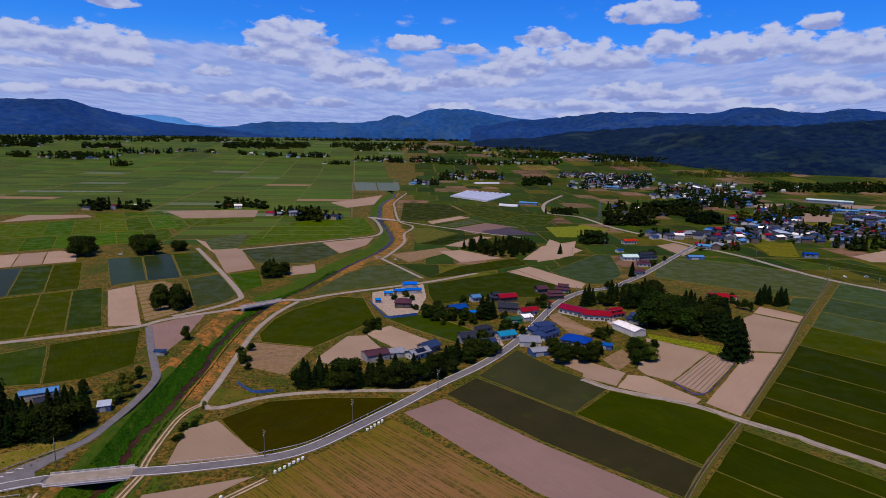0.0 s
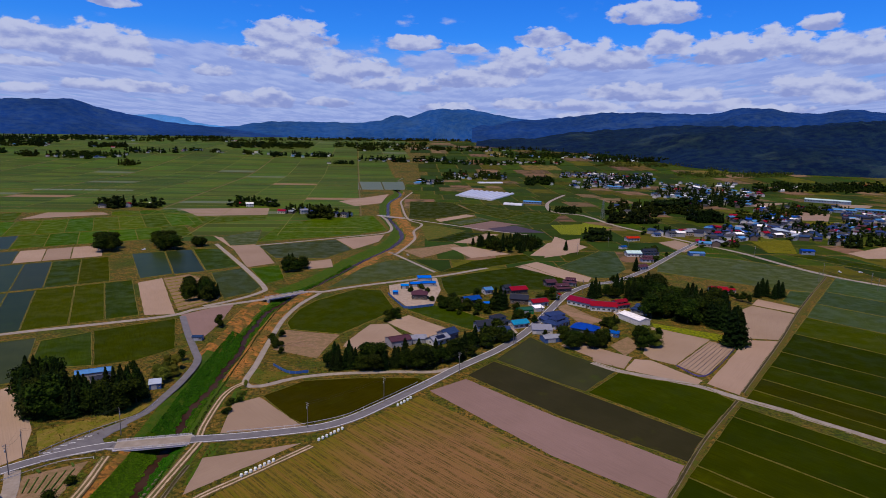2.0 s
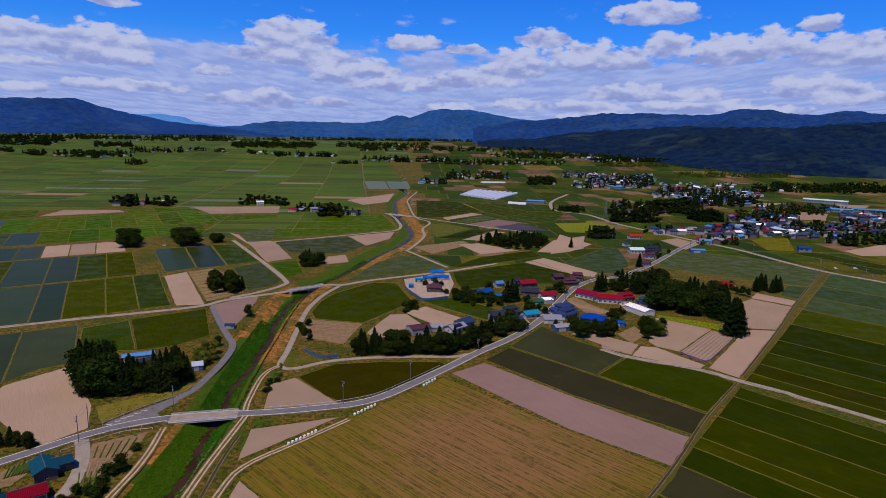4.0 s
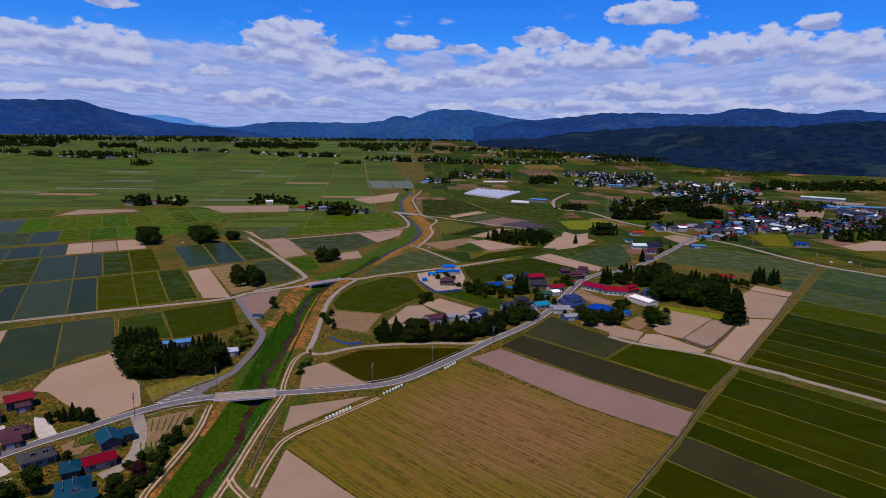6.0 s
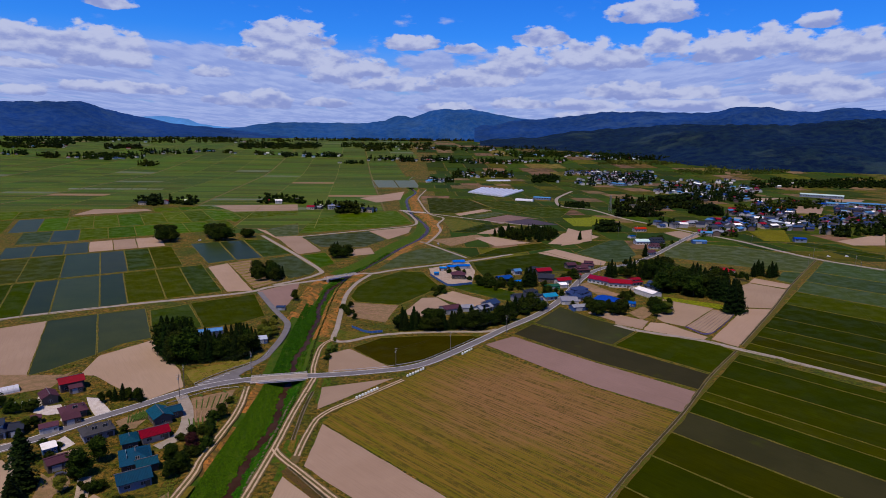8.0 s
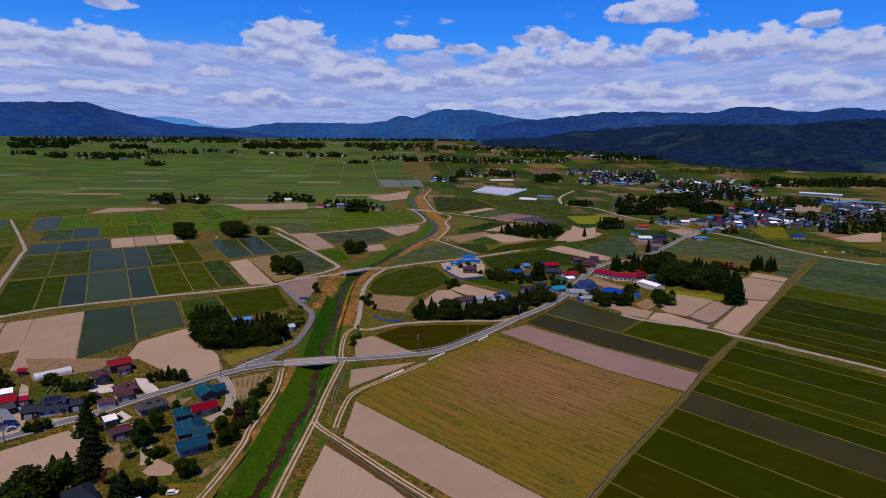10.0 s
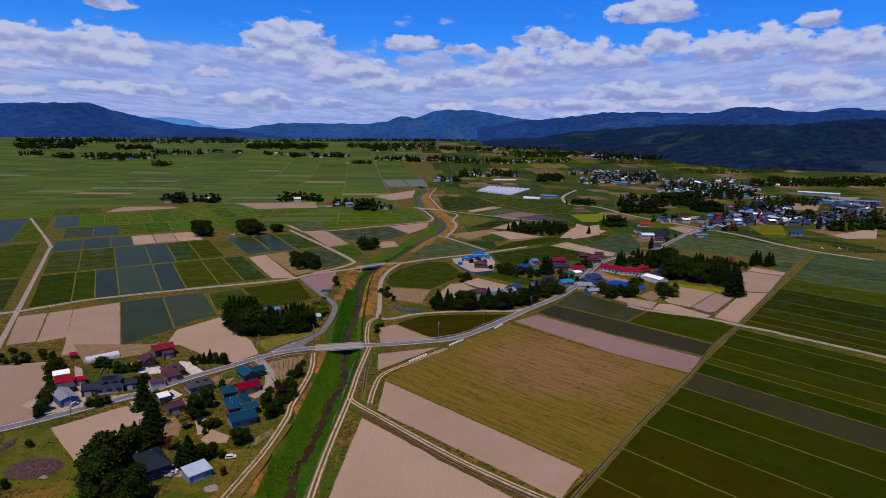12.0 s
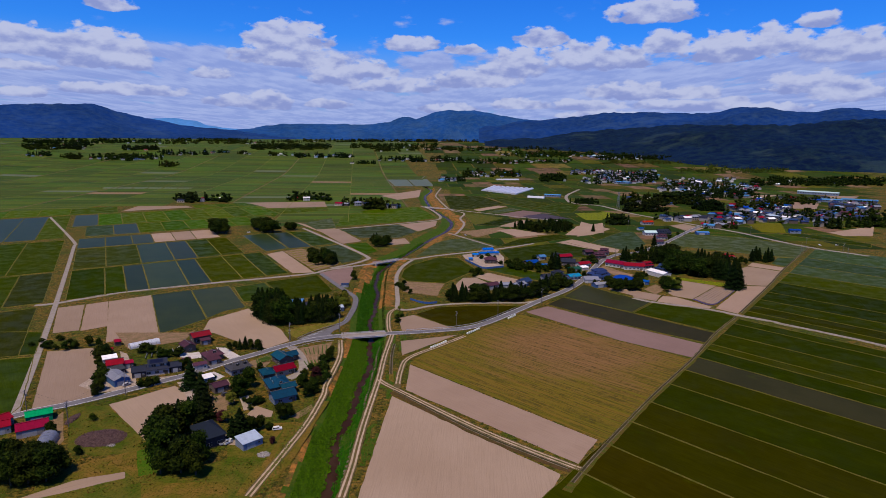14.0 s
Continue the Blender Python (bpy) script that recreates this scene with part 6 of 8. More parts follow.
tree("cedar", -159.2, 92.4, 12.5, 1.6)
tree("cedar", -166.4, 108.3, 12.5, 1.6)
tree("cedar", -168.7, 89.5, 10, 1.5)
tree("cedar", -165.4, 91.5, 10, 1.5)
tree("cedar", -165.1, 100.7, 9.5, 1.5)
tree("broad", -164.1, 58.6, 13)
tree("broad", -162.2, 62.4, 15)
tree("broad", -153.8, 52.0, 13)
tree("broad", -148.4, 50.7, 12)
tree("broad", -165.9, 74.8, 15)
tree("broad", -162.4, 80.0, 14)
tree("broad", -150.1, 58.6, 12)
tree("broad", -169.6, 69.8, 13)
tree("broad", -171.4, 80.1, 12)
tree("pale", -151.9, 57.1, 8)
tree("broad", -160.4, 51.4, 9)
tree("broad", -205.9, 45.1, 12)
tree("broad", -201.0, 46.4, 12)
tree("broad", -196.0, 47.6, 12)
tree("broad", -194.8, 53.1, 10)
tree("broad", -212.8, 53.3, 12)
tree("broad", -203.9, 54.6, 11)
tree("broad", -212.6, 46.5, 12)
tree("broad", -208.3, 53.3, 12)
tree("broad", -199.6, 57.5, 9)
tree("bush", -271.7, 176.4, 4)
tree("broad", -260.4, 173.0, 5)
tree("broad", -255.8, 175.2, 5)
tree("broad", -251.4, 180.2, 6)
tree("broad", -244.2, 176.6, 6)
tree("broad", -235.0, 164.1, 6)
tree("broad", -237.0, 162.5, 5)
tree("bush", -199.3, 124.7, 4)
tree("bush", -196.2, 125.7, 4.5)
tree("bush", -194.5, 127.8, 4)
tree("bush", -203.7, 91.6, 3)
tree("bush", -195.0, 65.1, 3.2)
tree("broad", -215.0, 115.3, 6)
tree("broad", -215.6, 121.3, 6)
tree("broad", -219.3, 127.7, 5)
tree("broad", -212.8, 79.4, 6)
tree("bush", -212.0, 76.8, 3.5)
tree("bush", -216.6, 67.6, 3)
tree("broad", -152.1, 115.3, 10)
tree("broad", -150.7, 124.8, 10)
tree("bush", -155.0, 115.3, 3)
tree("bush", -141.5, 108.4, 3)
tree("pale", -153.2, 106.2, 6)
tree("cedar", -141.4, 78.5, 11, 1.9)
tree("cedar", -144.3, 78.2, 8, 1.6)
tree("broad", -138.1, 81.0, 7)
tree("broad", -135.0, 84.0, 6)
tree("bush", -131.6, 83.2, 3)
tree("broad", -129.0, 93.0, 7)
tree("broad", -126.0, 94.2, 6)
tree("red", -121.4, 132.8, 7)
tree("broad", -126.0, 124.8, 7)
tree("broad", -122.1, 114.0, 7)
tree("broad", -120.5, 118.8, 7)
tree("broad", -119.1, 159.2, 6)
tree("broad", -118.5, 141.1, 5)
tree("bush", -119.9, 172.5, 3)
tree("bush", -126.1, 145.2, 3.5)
tree("bush", -122.5, 145.4, 3.5)
tree("red", -127.6, 72.1, 3)
tree("broad", -150.3, 142.9, 5)
tree("bush", -142.8, 106.1, 4)
tree("cedar", -169.3, 174.9, 6, 1.3)
tree("cedar", -166.8, 176.6, 7, 1.3)
tree("broad", -163.4, 175.0, 6)
tree("broad", -159.7, 174.9, 6)
tree("broad", -171.7, 174.8, 5)
tree("broad", -174.1, 173.0, 5)
tree("cedar", -158.2, 173.9, 6, 1.3)
tree("pale", -150.4, 89.4, 5)
tree("red", -152.1, 90.4, 5)
tree("broad", -193.0, 127.8, 3)
tree("broad", -189.7, 147.1, 5)
tree("broad", -188.1, 150.2, 5)
tree("pale", -124.2, 256.2, 8)
tree("pale", -124.8, 272.6, 8)
tree("pale", -129.0, 261.4, 7)
tree("broad", -142.7, 266.5, 7)
tree("broad", -126.0, 339.4, 8)
tree("cedar", 173.2, 316.2, 23, 1.3)
tree("cedar", 182.5, 330.0, 20, 1.3)
tree("cedar", 179.7, 321.7, 21, 1.3)
tree("cedar", 179.8, 319.0, 19, 1.3)
tree("broad", 117.6, 306.6, 9)
tree("broad", 124.8, 311.8, 8)
tree("cedar", 118.5, 316.6, 7, 1.3)
tree("broad", 95.9, 315.8, 9)
tree("broad", 102.0, 321.2, 8)
tree("broad", 90.2, 308.0, 9)
tree("broad", 90.1, 320.8, 8)
tree("broad", 135.4, 328.0, 7)
tree("cedar", 116.6, 353.8, 7, 1.3)
tree("pale", 110.9, 332.6, 6)
tree("broad", 125.0, 322.2, 8)
tree("cedar", 146.3, 613.1, 7, 1.3)
tree("cedar", 187.6, 515.9, 13, 1.3)
tree("cedar", 123.9, 422.3, 15, 1.3)
tree("cedar", 120.3, 419.4, 13, 1.3)
tree("cedar", 126.8, 422.4, 12, 1.3)
tree("broad", 133.3, 425.5, 9)
tree("broad", 136.7, 420.4, 8)
tree("broad", 140.3, 420.6, 8)
tree("cedar", 145.8, 440.2, 14, 1.3)
tree("cedar", 147.7, 434.6, 13, 1.3)
tree("broad", 152.4, 471.0, 6)
tree("cedar", 257.1, 433.6, 14, 1.3)
tree("cedar", 250.8, 428.7, 12, 1.3)
tree("cedar", 259.8, 432.0, 13, 1.3)
tree("cedar", 265.4, 426.9, 14, 1.3)
tree("cedar", 270.8, 429.9, 12, 1.3)
tree("cedar", 261.8, 425.0, 11, 1.3)
tree("broad", 232.5, 414.6, 8)
tree("broad", 235.0, 410.6, 7)
tree("broad", 229.9, 418.7, 6)
tree("broad", 224.7, 427.1, 6)
tree("cedar", 44.9, 385.9, 15, 1.3)
tree("cedar", 48.1, 386.1, 16, 1.3)
tree("cedar", 51.6, 388.5, 13, 1.3)
tree("broad", 42.7, 383.6, 9)
tree("broad", 35.3, 416.8, 7)
tree("broad", 8.1, 395.4, 7)
tree("broad", 10.5, 388.6, 6)
tree("broad", 14.4, 391.1, 5)
tree("broad", 19.2, 384.5, 5)
tree("broad", 22.8, 380.3, 5)
tree("broad", 26.6, 380.5, 5)
tree("broad", 31.8, 383.0, 5)
tree("broad", 37.8, 378.9, 6)
tree("broad", -22.7, 363.2, 6)
tree("broad", -24.4, 361.1, 5)
tree("broad", 60.0, 384.5, 6)
tree("broad", 53.8, 359.0, 5)
tree("broad", 66.4, 355.7, 5)
tree("broad", 91.6, 425.6, 6)
tree("broad", 68.0, 330.4, 4)
tree("broad", 37.3, 319.3, 9)
tree("broad", 34.4, 322.4, 8)
tree("broad", 42.0, 322.7, 8)
tree("bush", -19.6, 361.3, 3)
tree("cedar", 148.0, 617.4, 10, 1.3)
wood(["cedar", "cedar", "cedar", "broad"], 46, 14, 18, "cedar wood", (-179.5, 242.6), (-164.1, 220.5), (-154.5, 216.4), (-152.7, 227.1), (-159.3, 240.6), (-171.8, 247.6), wide=1.05, gap=1.9)
wood(["cedar", "cedar", "cedar", "broad"], 44, 10, 14, "cedar wood", (-155.1, 233.7), (-148.3, 218.6), (-134.1, 222.2), (-123.5, 237.5), (-130.6, 248.4), (-150.4, 243.2), wide=1.05, gap=1.9)
wood(["broad", "cedar", "cedar"], 40, 6, 13, "roadside trees", (-58.7, 278.9), (-57.9, 271.9), (-21.4, 272.2), (1.2, 278.0), (5.4, 291.0), (-17.0, 287.2), wide=1.3, gap=2.2)
wood(["cedar", "broad"], 22, 5.5, 12.5, "roadside trees", (-0.4, 280.3), (9.0, 280.5), (36.9, 314.1), (35.9, 326.6), (11.9, 304.3), wide=1.3, gap=2.2)
wood(["cedar", "cedar", "broad"], 70, 9, 18, "village wood", (149.4, 389.3), (144.8, 369.5), (158.4, 366.1), (166.7, 356.6), (183.5, 346.0), (197.9, 370.1), (208.8, 397.2), (185.4, 405.5), (167.7, 409.5), wide=1.3, gap=2.2)
wood(["cedar", "cedar", "broad"], 24, 9, 17, "village wood", (148.4, 423.8), (147.0, 413.3), (160.3, 419.2), (173.9, 425.3), (180.5, 442.4), (170.5, 447.6), wide=1.3, gap=2.2)
wood(["broad", "cedar"], 22, 9, 12, "field grove", (-173.1, 405.8), (-161.5, 393.7), (-144.9, 399.7), (-153.4, 421.2), (-174.8, 425.8), wide=1.3, gap=2.2)
wood(["broad", "cedar"], 11, 9, 11, "small grove", (-126.4, 502.3), (-113.6, 483.7), (-103.6, 496.2), (-112.3, 519.0), (-125.0, 523.0), wide=1.3, gap=2.2)
wood(["broad"], 11, 13, 17, "farmstead trees", (-323.3, 582.7), (-302.4, 557.1), (-298.9, 570.8), (-313.3, 598.0), (-324.7, 597.0), wide=1.3, gap=2.2)
wood(["broad"], 14, 13, 16, "farmstead trees", (-274.0, 594.0), (-257.9, 574.1), (-240.8, 582.4), (-253.1, 610.8), (-276.8, 616.4), wide=1.3, gap=2.2)
wood(["broad"], 5, 8, 10, "farmstead trees", (-236.1, 590.0), (-220.3, 588.4), (-228.5, 609.9), (-239.2, 608.9), wide=1.3, gap=2.2)
wood(["cedar", "cedar", "cedar", "broad"], 80, 8, 11.5, "field wood", (49.4, 637.3), (68.0, 596.1), (106.1, 589.1), (134.3, 641.4), (108.9, 667.8), (71.4, 673.2), wide=1.3, gap=2.2)
wood(["pale", "broad"], 6, 5, 7, "lane side trees", (-128.5, 256.1), (-119.9, 267.1), (-127.3, 290.5), (-133.2, 284.2))
wood(["bush", "broad"], 22, 3, 6, "hedge and garden trees", (6.4, 407.4), (7.9, 386.1), (38.6, 374.6), (42.9, 385.8), (25.4, 401.2), (17.8, 408.1), wide=1.3, gap=2.2)
wood(["bush", "broad"], 16, 3.5, 7, "hedge and garden trees", (29.8, 332.2), (32.6, 315.9), (43.3, 316.4), (47.7, 324.5), (40.0, 343.2), (34.8, 337.6), wide=1.3, gap=2.2)
wood(["broad"], 14, 6, 9, "hedge and garden trees", (76.5, 330.8), (75.8, 308.4), (89.4, 304.5), (97.9, 304.8), (99.7, 321.8), (83.9, 324.4), wide=1.3, gap=2.2)
wood(["broad", "pale"], 12, 5, 8, "hedge and garden trees", (121.6, 339.7), (118.6, 316.2), (121.8, 307.2), (131.8, 316.7), (134.0, 340.2), (129.5, 347.3), wide=1.3, gap=2.2)
wood(["bush", "broad"], 8, 3, 5, "hedge and garden trees", (105.6, 346.2), (116.3, 346.7), (121.2, 358.3), (111.3, 357.8), wide=1.3, gap=2.2)
wood(["bush", "broad"], 10, 3, 5, "hedge and garden trees", (56.8, 388.8), (55.0, 351.3), (65.9, 359.6), (69.3, 372.0), (65.2, 384.8), wide=1.3, gap=2.2)
wood(["bush", "broad"], 8, 3, 6, "hedge and garden trees", (79.1, 404.3), (90.0, 404.9), (98.5, 431.5), (91.0, 436.6), wide=1.3, gap=2.2)
wood(["bush"], 8, 2.5, 4, "hedge and garden trees", (-26.3, 434.5), (-17.1, 413.6), (1.7, 399.8), (4.5, 414.9), (-0.8, 447.8), wide=1.3, gap=2.2)
wood(["bush", "broad"], 8, 3, 6, "hedge and garden trees", (212.3, 427.7), (227.6, 418.1), (240.7, 435.0), (242.1, 452.3), wide=1.3, gap=2.2)
wood(["broad", "bush"], 10, 3, 6, "hedge and garden trees", (241.3, 642.9), (249.7, 600.6), (245.5, 580.6), (218.9, 551.1), (217.8, 578.1), wide=1.3, gap=2.2)
wood(["bush", "broad"], 5, 2, 4, "hedge and garden trees", (-153.9, 108.4), (-142.0, 99.6), (-142.4, 108.4), (-153.5, 120.2), wide=1.3, gap=2.2)
wood(["bush"], 14, 2, 4, "hedge and garden trees", (-130.7, 131.1), (-123.3, 167.3), (-117.1, 142.5), (-118.3, 111.7), wide=1.3, gap=2.2)
wood(["bush", "broad"], 5, 2, 3.5, "hedge and garden trees", (-183.7, 144.3), (-164.0, 133.2), (-161.6, 125.3), (-170.0, 120.2), wide=1.3, gap=2.2)
wood(["bush"], 10, 2, 3.5, "hedge and garden trees", (-287.9, 186.4), (-266.9, 194.3), (-256.7, 175.9), (-275.7, 168.7), wide=1.3, gap=2.2)
wood(["bush", "broad"], 12, 3, 6, "hedge and garden trees", (-241.6, 169.1), (-239.7, 176.0), (-229.6, 156.1), (-214.3, 117.7), (-215.7, 117.7), wide=1.3, gap=2.2)
wood(["bush", "broad"], 8, 2.5, 5, "hedge and garden trees", (-221.2, 172.7), (-198.7, 169.4), (-194.4, 159.5), (-214.3, 162.6), wide=1.3, gap=2.2)
wood(["bush", "pale"], 10, 1.6, 3, "hedge and garden trees", (-88.0, 246.7), (-87.0, 256.9), (-82.0, 241.9), (-84.8, 219.5), (-87.8, 219.5), wide=1.3, gap=2.2)
wood(["bush", "broad"], 8, 3, 5, "hedge and garden trees", (-91.0, 301.3), (-78.6, 295.1), (-85.1, 326.4), (-91.4, 318.7), wide=1.3, gap=2.2)
wood(["bush"], 8, 2, 4, "hedge and garden trees", (-26.5, 379.9), (-14.4, 385.3), (-20.1, 361.6), (-31.6, 348.2), wide=1.3, gap=2.2)
wood(["bush"], 16, 2, 4, "hedge and garden trees", (2.9, 391.0), (15.5, 372.1), (33.0, 363.7), (35.0, 392.5), (14.9, 412.7), wide=1.3, gap=2.2)


# ---- bridges ----
def bridge(x, y, turn, length, width, label, rail="guard"):
    ob = empty("bridge", pose(x, y, 0, 0, 0, turn))
    bm = bmesh.new()
    box_into(bm, -length / 2, length / 2, -width / 2, width / 2, -0.55, 0.20)
    part("deck", bm, MATS["concrete"], ob)
    bm = bmesh.new()
    box_into(bm, -length / 2 + 0.02, length / 2 - 0.02, -width / 2 + 0.45, width / 2 - 0.45, 0.20, 0.245)
    part("carriageway", bm, MATS["farm_concrete"], ob)
    for s in (-1, 1):
        bm = bmesh.new()
        box_into(bm, -length / 2, length / 2, s * width / 2 - 0.2, s * width / 2 + 0.2, 0.19, 0.42)
        part("kerb", bm, MATS["pale_concrete"], ob)
        bm = bmesh.new()
        box_into(bm, -length / 2, length / 2, s * (width / 2 + 0.02) - 0.03 * s, s * (width / 2 + 0.02) + 0.06 * s, -0.42, 0.17)
        part("fascia", bm, MATS["pale_concrete"], ob)
        n = int(length / 2)
        for i in range(n + 1):
            bm = bmesh.new()
            px = -length / 2 + 0.1 + (length - 0.2) * i / n
            box_into(bm, px - 0.06, px + 0.06, s * width / 2 - 0.06, s * width / 2 + 0.06, 0.4, 1.15)
            part("post", bm, MATS["rail_white"], ob)
        for z in (0.68, 0.98):
            bm = bmesh.new()
            box_into(bm, -length / 2, length / 2, s * width / 2 - 0.05, s * width / 2 + 0.05, z, z + 0.14)
            part("rail", bm, MATS["rail_white"], ob, "white steel rail")
        bm = bmesh.new()
        box_into(bm, s * length / 2 - 0.9, s * length / 2 + 0.6, -width / 2 - 0.8, width / 2 + 0.8, -3.8, -0.1)
        part("abutment", bm, MATS["concrete"], ob)
    bm = bmesh.new()
    for yy in (-width * 0.3, 0, width * 0.3):
        box_into(bm, -length / 2 + 0.7, length / 2 - 0.7, yy - 0.25, yy + 0.25, -1.15, -0.5)
    part("girder", bm, MATS["bare_girder"], ob)
    return tagged(ob, label, "bridge")


plain("rail_white", (0.62, 0.60, 0.58), 0.5, 0.3)
plain("pale_concrete", (0.70, 0.64, 0.60), 0.8)
plain("bare_girder", (0.16, 0.11, 0.08), 0.7)
bridge(-105.1, 199.7, 12, 26.0, 7.2, "concrete road bridge with white steel railings over the river")
bridge(-102.4, 414.3, 41, 31.0, 5.6, "narrow concrete bridge with pale railings over the river")
bridge(-48.4, 855.2, -35, 43.0, 5.0, "far narrow bridge where a lane crosses the river")


# ---- roadside rails ----
def guard_rail(pts, off, label="white steel guard rail on short posts"):
    line = offset_line(pts, off, 2.0)
    ob = empty("guard_rail")
    v, f = [], []
    for i, p in enumerate(line):
        for z, o in ((0.50, 0.0), (0.62, 0.07), (0.74, 0.0), (0.74, -0.06), (0.50, -0.06)):
            v.append((p[0], p[1] + o, z + 0.1))
        if i:
            for k in range(5):
                f.append((5 * i - 5 + k, 5 * i - 5 + (k + 1) % 5, 5 * i + (k + 1) % 5, 5 * i + k))
    mesh_object("rail", v, f, MATS["rail_white"], parent=ob)
    bm = bmesh.new()
    box_into(bm, -0.06, 0.06, -0.06, 0.06, 0, 0.85)
    me = bpy.data.meshes.new("post")
    bm.to_mesh(me)
    bm.free()
    me.materials.append(MATS["rail_white"])
    for p in line[::2]:
        o = new("post", me)
        o.parent, o.location = ob, (p[0], p[1], 0.05)
    return tagged(ob, label, "guard rail")


MAIN_EAST = [(-79.8, 204.4), (-63.4, 208.0), (-52.2, 211.1), (-35.4, 219.7), (-22.7, 233.5), (-4.2, 255.8)]
guard_rail(MAIN_EAST, -3.7)
guard_rail([(-142.0, 192.2), (-137.7, 200.3), (-131.3, 209.5), (-126.4, 215.5), (-121.2, 221.8), (-119.0, 228.5), (-118.7, 236.1)], 0.0)
guard_rail([(-137.7, 185.7), (-132.2, 188.4), (-126.3, 190.8), (-120.8, 193.7)], 0.0)
guard_rail([(-148.6, 173.6), (-133.9, 188.0), (-122.2, 192.2)], 3.7)


# ---- wrapped bales ----
def bale(x, y, turn, first=[]):
    if not first:
        ob = empty("silage_bale")
        bm = bmesh.new()
        bmesh.ops.create_cone(bm, cap_ends=True, segments=18, radius1=0.54, radius2=0.54, depth=1.05)
        bmesh.ops.bevel(bm, geom=[e for e in bm.edges if abs(e.verts[0].co.z - e.verts[1].co.z) < 0.01], offset=0.13, segments=3, affect="EDGES")
        for v in bm.verts:
            v.co *= 1 + 0.02 * math.sin(v.co.x * 9 + v.co.z * 7)
        bmesh.ops.translate(bm, verts=bm.verts, vec=(0, 0, 0.52))
        part("wrap", bm, plain("bale_wrap", (0.80, 0.86, 0.78), 0.35, 0.5, 0, 0.15), ob)
        first.append(tagged(ob, "white plastic-wrapped round silage bale beside the meadow", "bale", "silage bales"))
    else:
        ob = copy_thing(first[0], pose(x, y, 0.02, 0, 0, turn))
    ob.location, ob.rotation_euler = (x, y, 0.02), (0, 0, radians(turn))


bale(-66.3, 177.3, 0)
bale(-65.1, 178.7, 37)
bale(-63.9, 180.1, 74)
bale(-62.7, 181.5, 21)
bale(-61.5, 183.0, 58)
bale(-60.3, 184.4, 5)
bale(-59.1, 185.8, 42)
bale(-57.9, 187.2, 79)
bale(-44.4, 202.3, 0)
bale(-43.1, 203.8, 37)
bale(-41.8, 205.3, 74)
bale(-40.5, 206.9, 21)
bale(-39.3, 208.4, 58)
bale(-38.0, 209.9, 5)
bale(-36.7, 211.4, 42)
bale(-15.6, 233.1, 0)
bale(-14.2, 235.0, 37)
bale(-12.9, 236.8, 74)
bale(-11.5, 238.7, 21)
bale(-10.2, 240.6, 58)


# ---- poles and wires ----
def pole(x, y, height, arm_turn, first={}):
    key = round(height)
    if key not in first:
        ob = empty("utility_pole")
        bm = bmesh.new()
        bmesh.ops.create_cone(bm, cap_ends=True, segments=12, radius1=0.17, radius2=0.10, depth=height)
        bmesh.ops.translate(bm, verts=bm.verts, vec=(0, 0, height / 2 - 0.2))
        part("shaft", bm, plain("pole_concrete", (0.15, 0.14, 0.135), 0.8), ob)
        for z, w in ((height - 0.5, 1.0), (height - 1.3, 0.8)):
            bm = bmesh.new()
            box_into(bm, -w, w, -0.05, 0.05, z - 0.05, z + 0.05)
            arm = part("cross_arm", bm, plain("arm_steel", (0.30, 0.31, 0.32), 0.5, 0.4, 0.6), ob)
            for px in (-w * 0.9, -w * 0.4, w * 0.4, w * 0.9):
                bm = bmesh.new()
                bmesh.ops.create_cone(bm, cap_ends=True, segments=6, radius1=0.06, radius2=0.04, depth=0.2)
                bmesh.ops.translate(bm, verts=bm.verts, vec=(px, 0, z + 0.14))
                part("insulator", bm, MATS["rail_white"], arm)
        bm = bmesh.new()
        bmesh.ops.create_cone(bm, cap_ends=True, segments=10, radius1=0.24, radius2=0.24, depth=0.8)
        bmesh.ops.translate(bm, verts=bm.verts, vec=(0.36, 0, height - 2.4))
        part("transformer", bm, plain("grey_steel", (0.30, 0.32, 0.34), 0.5), ob)
        first[key] = tagged(ob, "grey concrete utility pole with cross arms", "utility pole", "utility poles")
    else:
        ob = copy_thing(first[key], pose(x, y, 0, 0, 0, arm_turn))
    ob.location, ob.rotation_euler = (x, y, float(lie(x, y))), (0, 0, radians(arm_turn))
    return Vector((x, y, height - 0.4))


def wire(a, b, sag=0.9):
    v, f = [], []
    n, r = 8, 0.022
    for i in range(n + 1):
        t = i / n
        p = a.lerp(b, t) - Vector((0, 0, 4 * sag * t * (1 - t)))
        v += [(p.x - r, p.y, p.z), (p.x + r, p.y, p.z), (p.x, p.y, p.z + r * 1.7)]
        if i:
            for k in range(3):
                f.append((3 * i - 3 + k, 3 * i - 3 + (k + 1) % 3, 3 * i + (k + 1) % 3, 3 * i + k))
    tagged(mesh_object("overhead_wire", v, f, plain("wire_black", (0.03, 0.03, 0.03), 0.6)), "black overhead wire slung between utility poles", "wire", "overhead wires")


def pole_line(points, height):
    tops = []
    for i, (x, y) in enumerate(points):
        q = points[min(i + 1, len(points) - 1)] if i + 1 < len(points) else points[i - 1]
        an = math.degrees(math.atan2(q[1] - y, q[0] - x)) + 90
        tops.append((pole(x, y, height, an), an))
    for (a, an), (b, _) in zip(tops, tops[1:]):
        for s in (-0.85, 0.85):
            o = Vector((math.cos(radians(an)) * s, math.sin(radians(an)) * s, 0))
            wire(a + o, b + o)


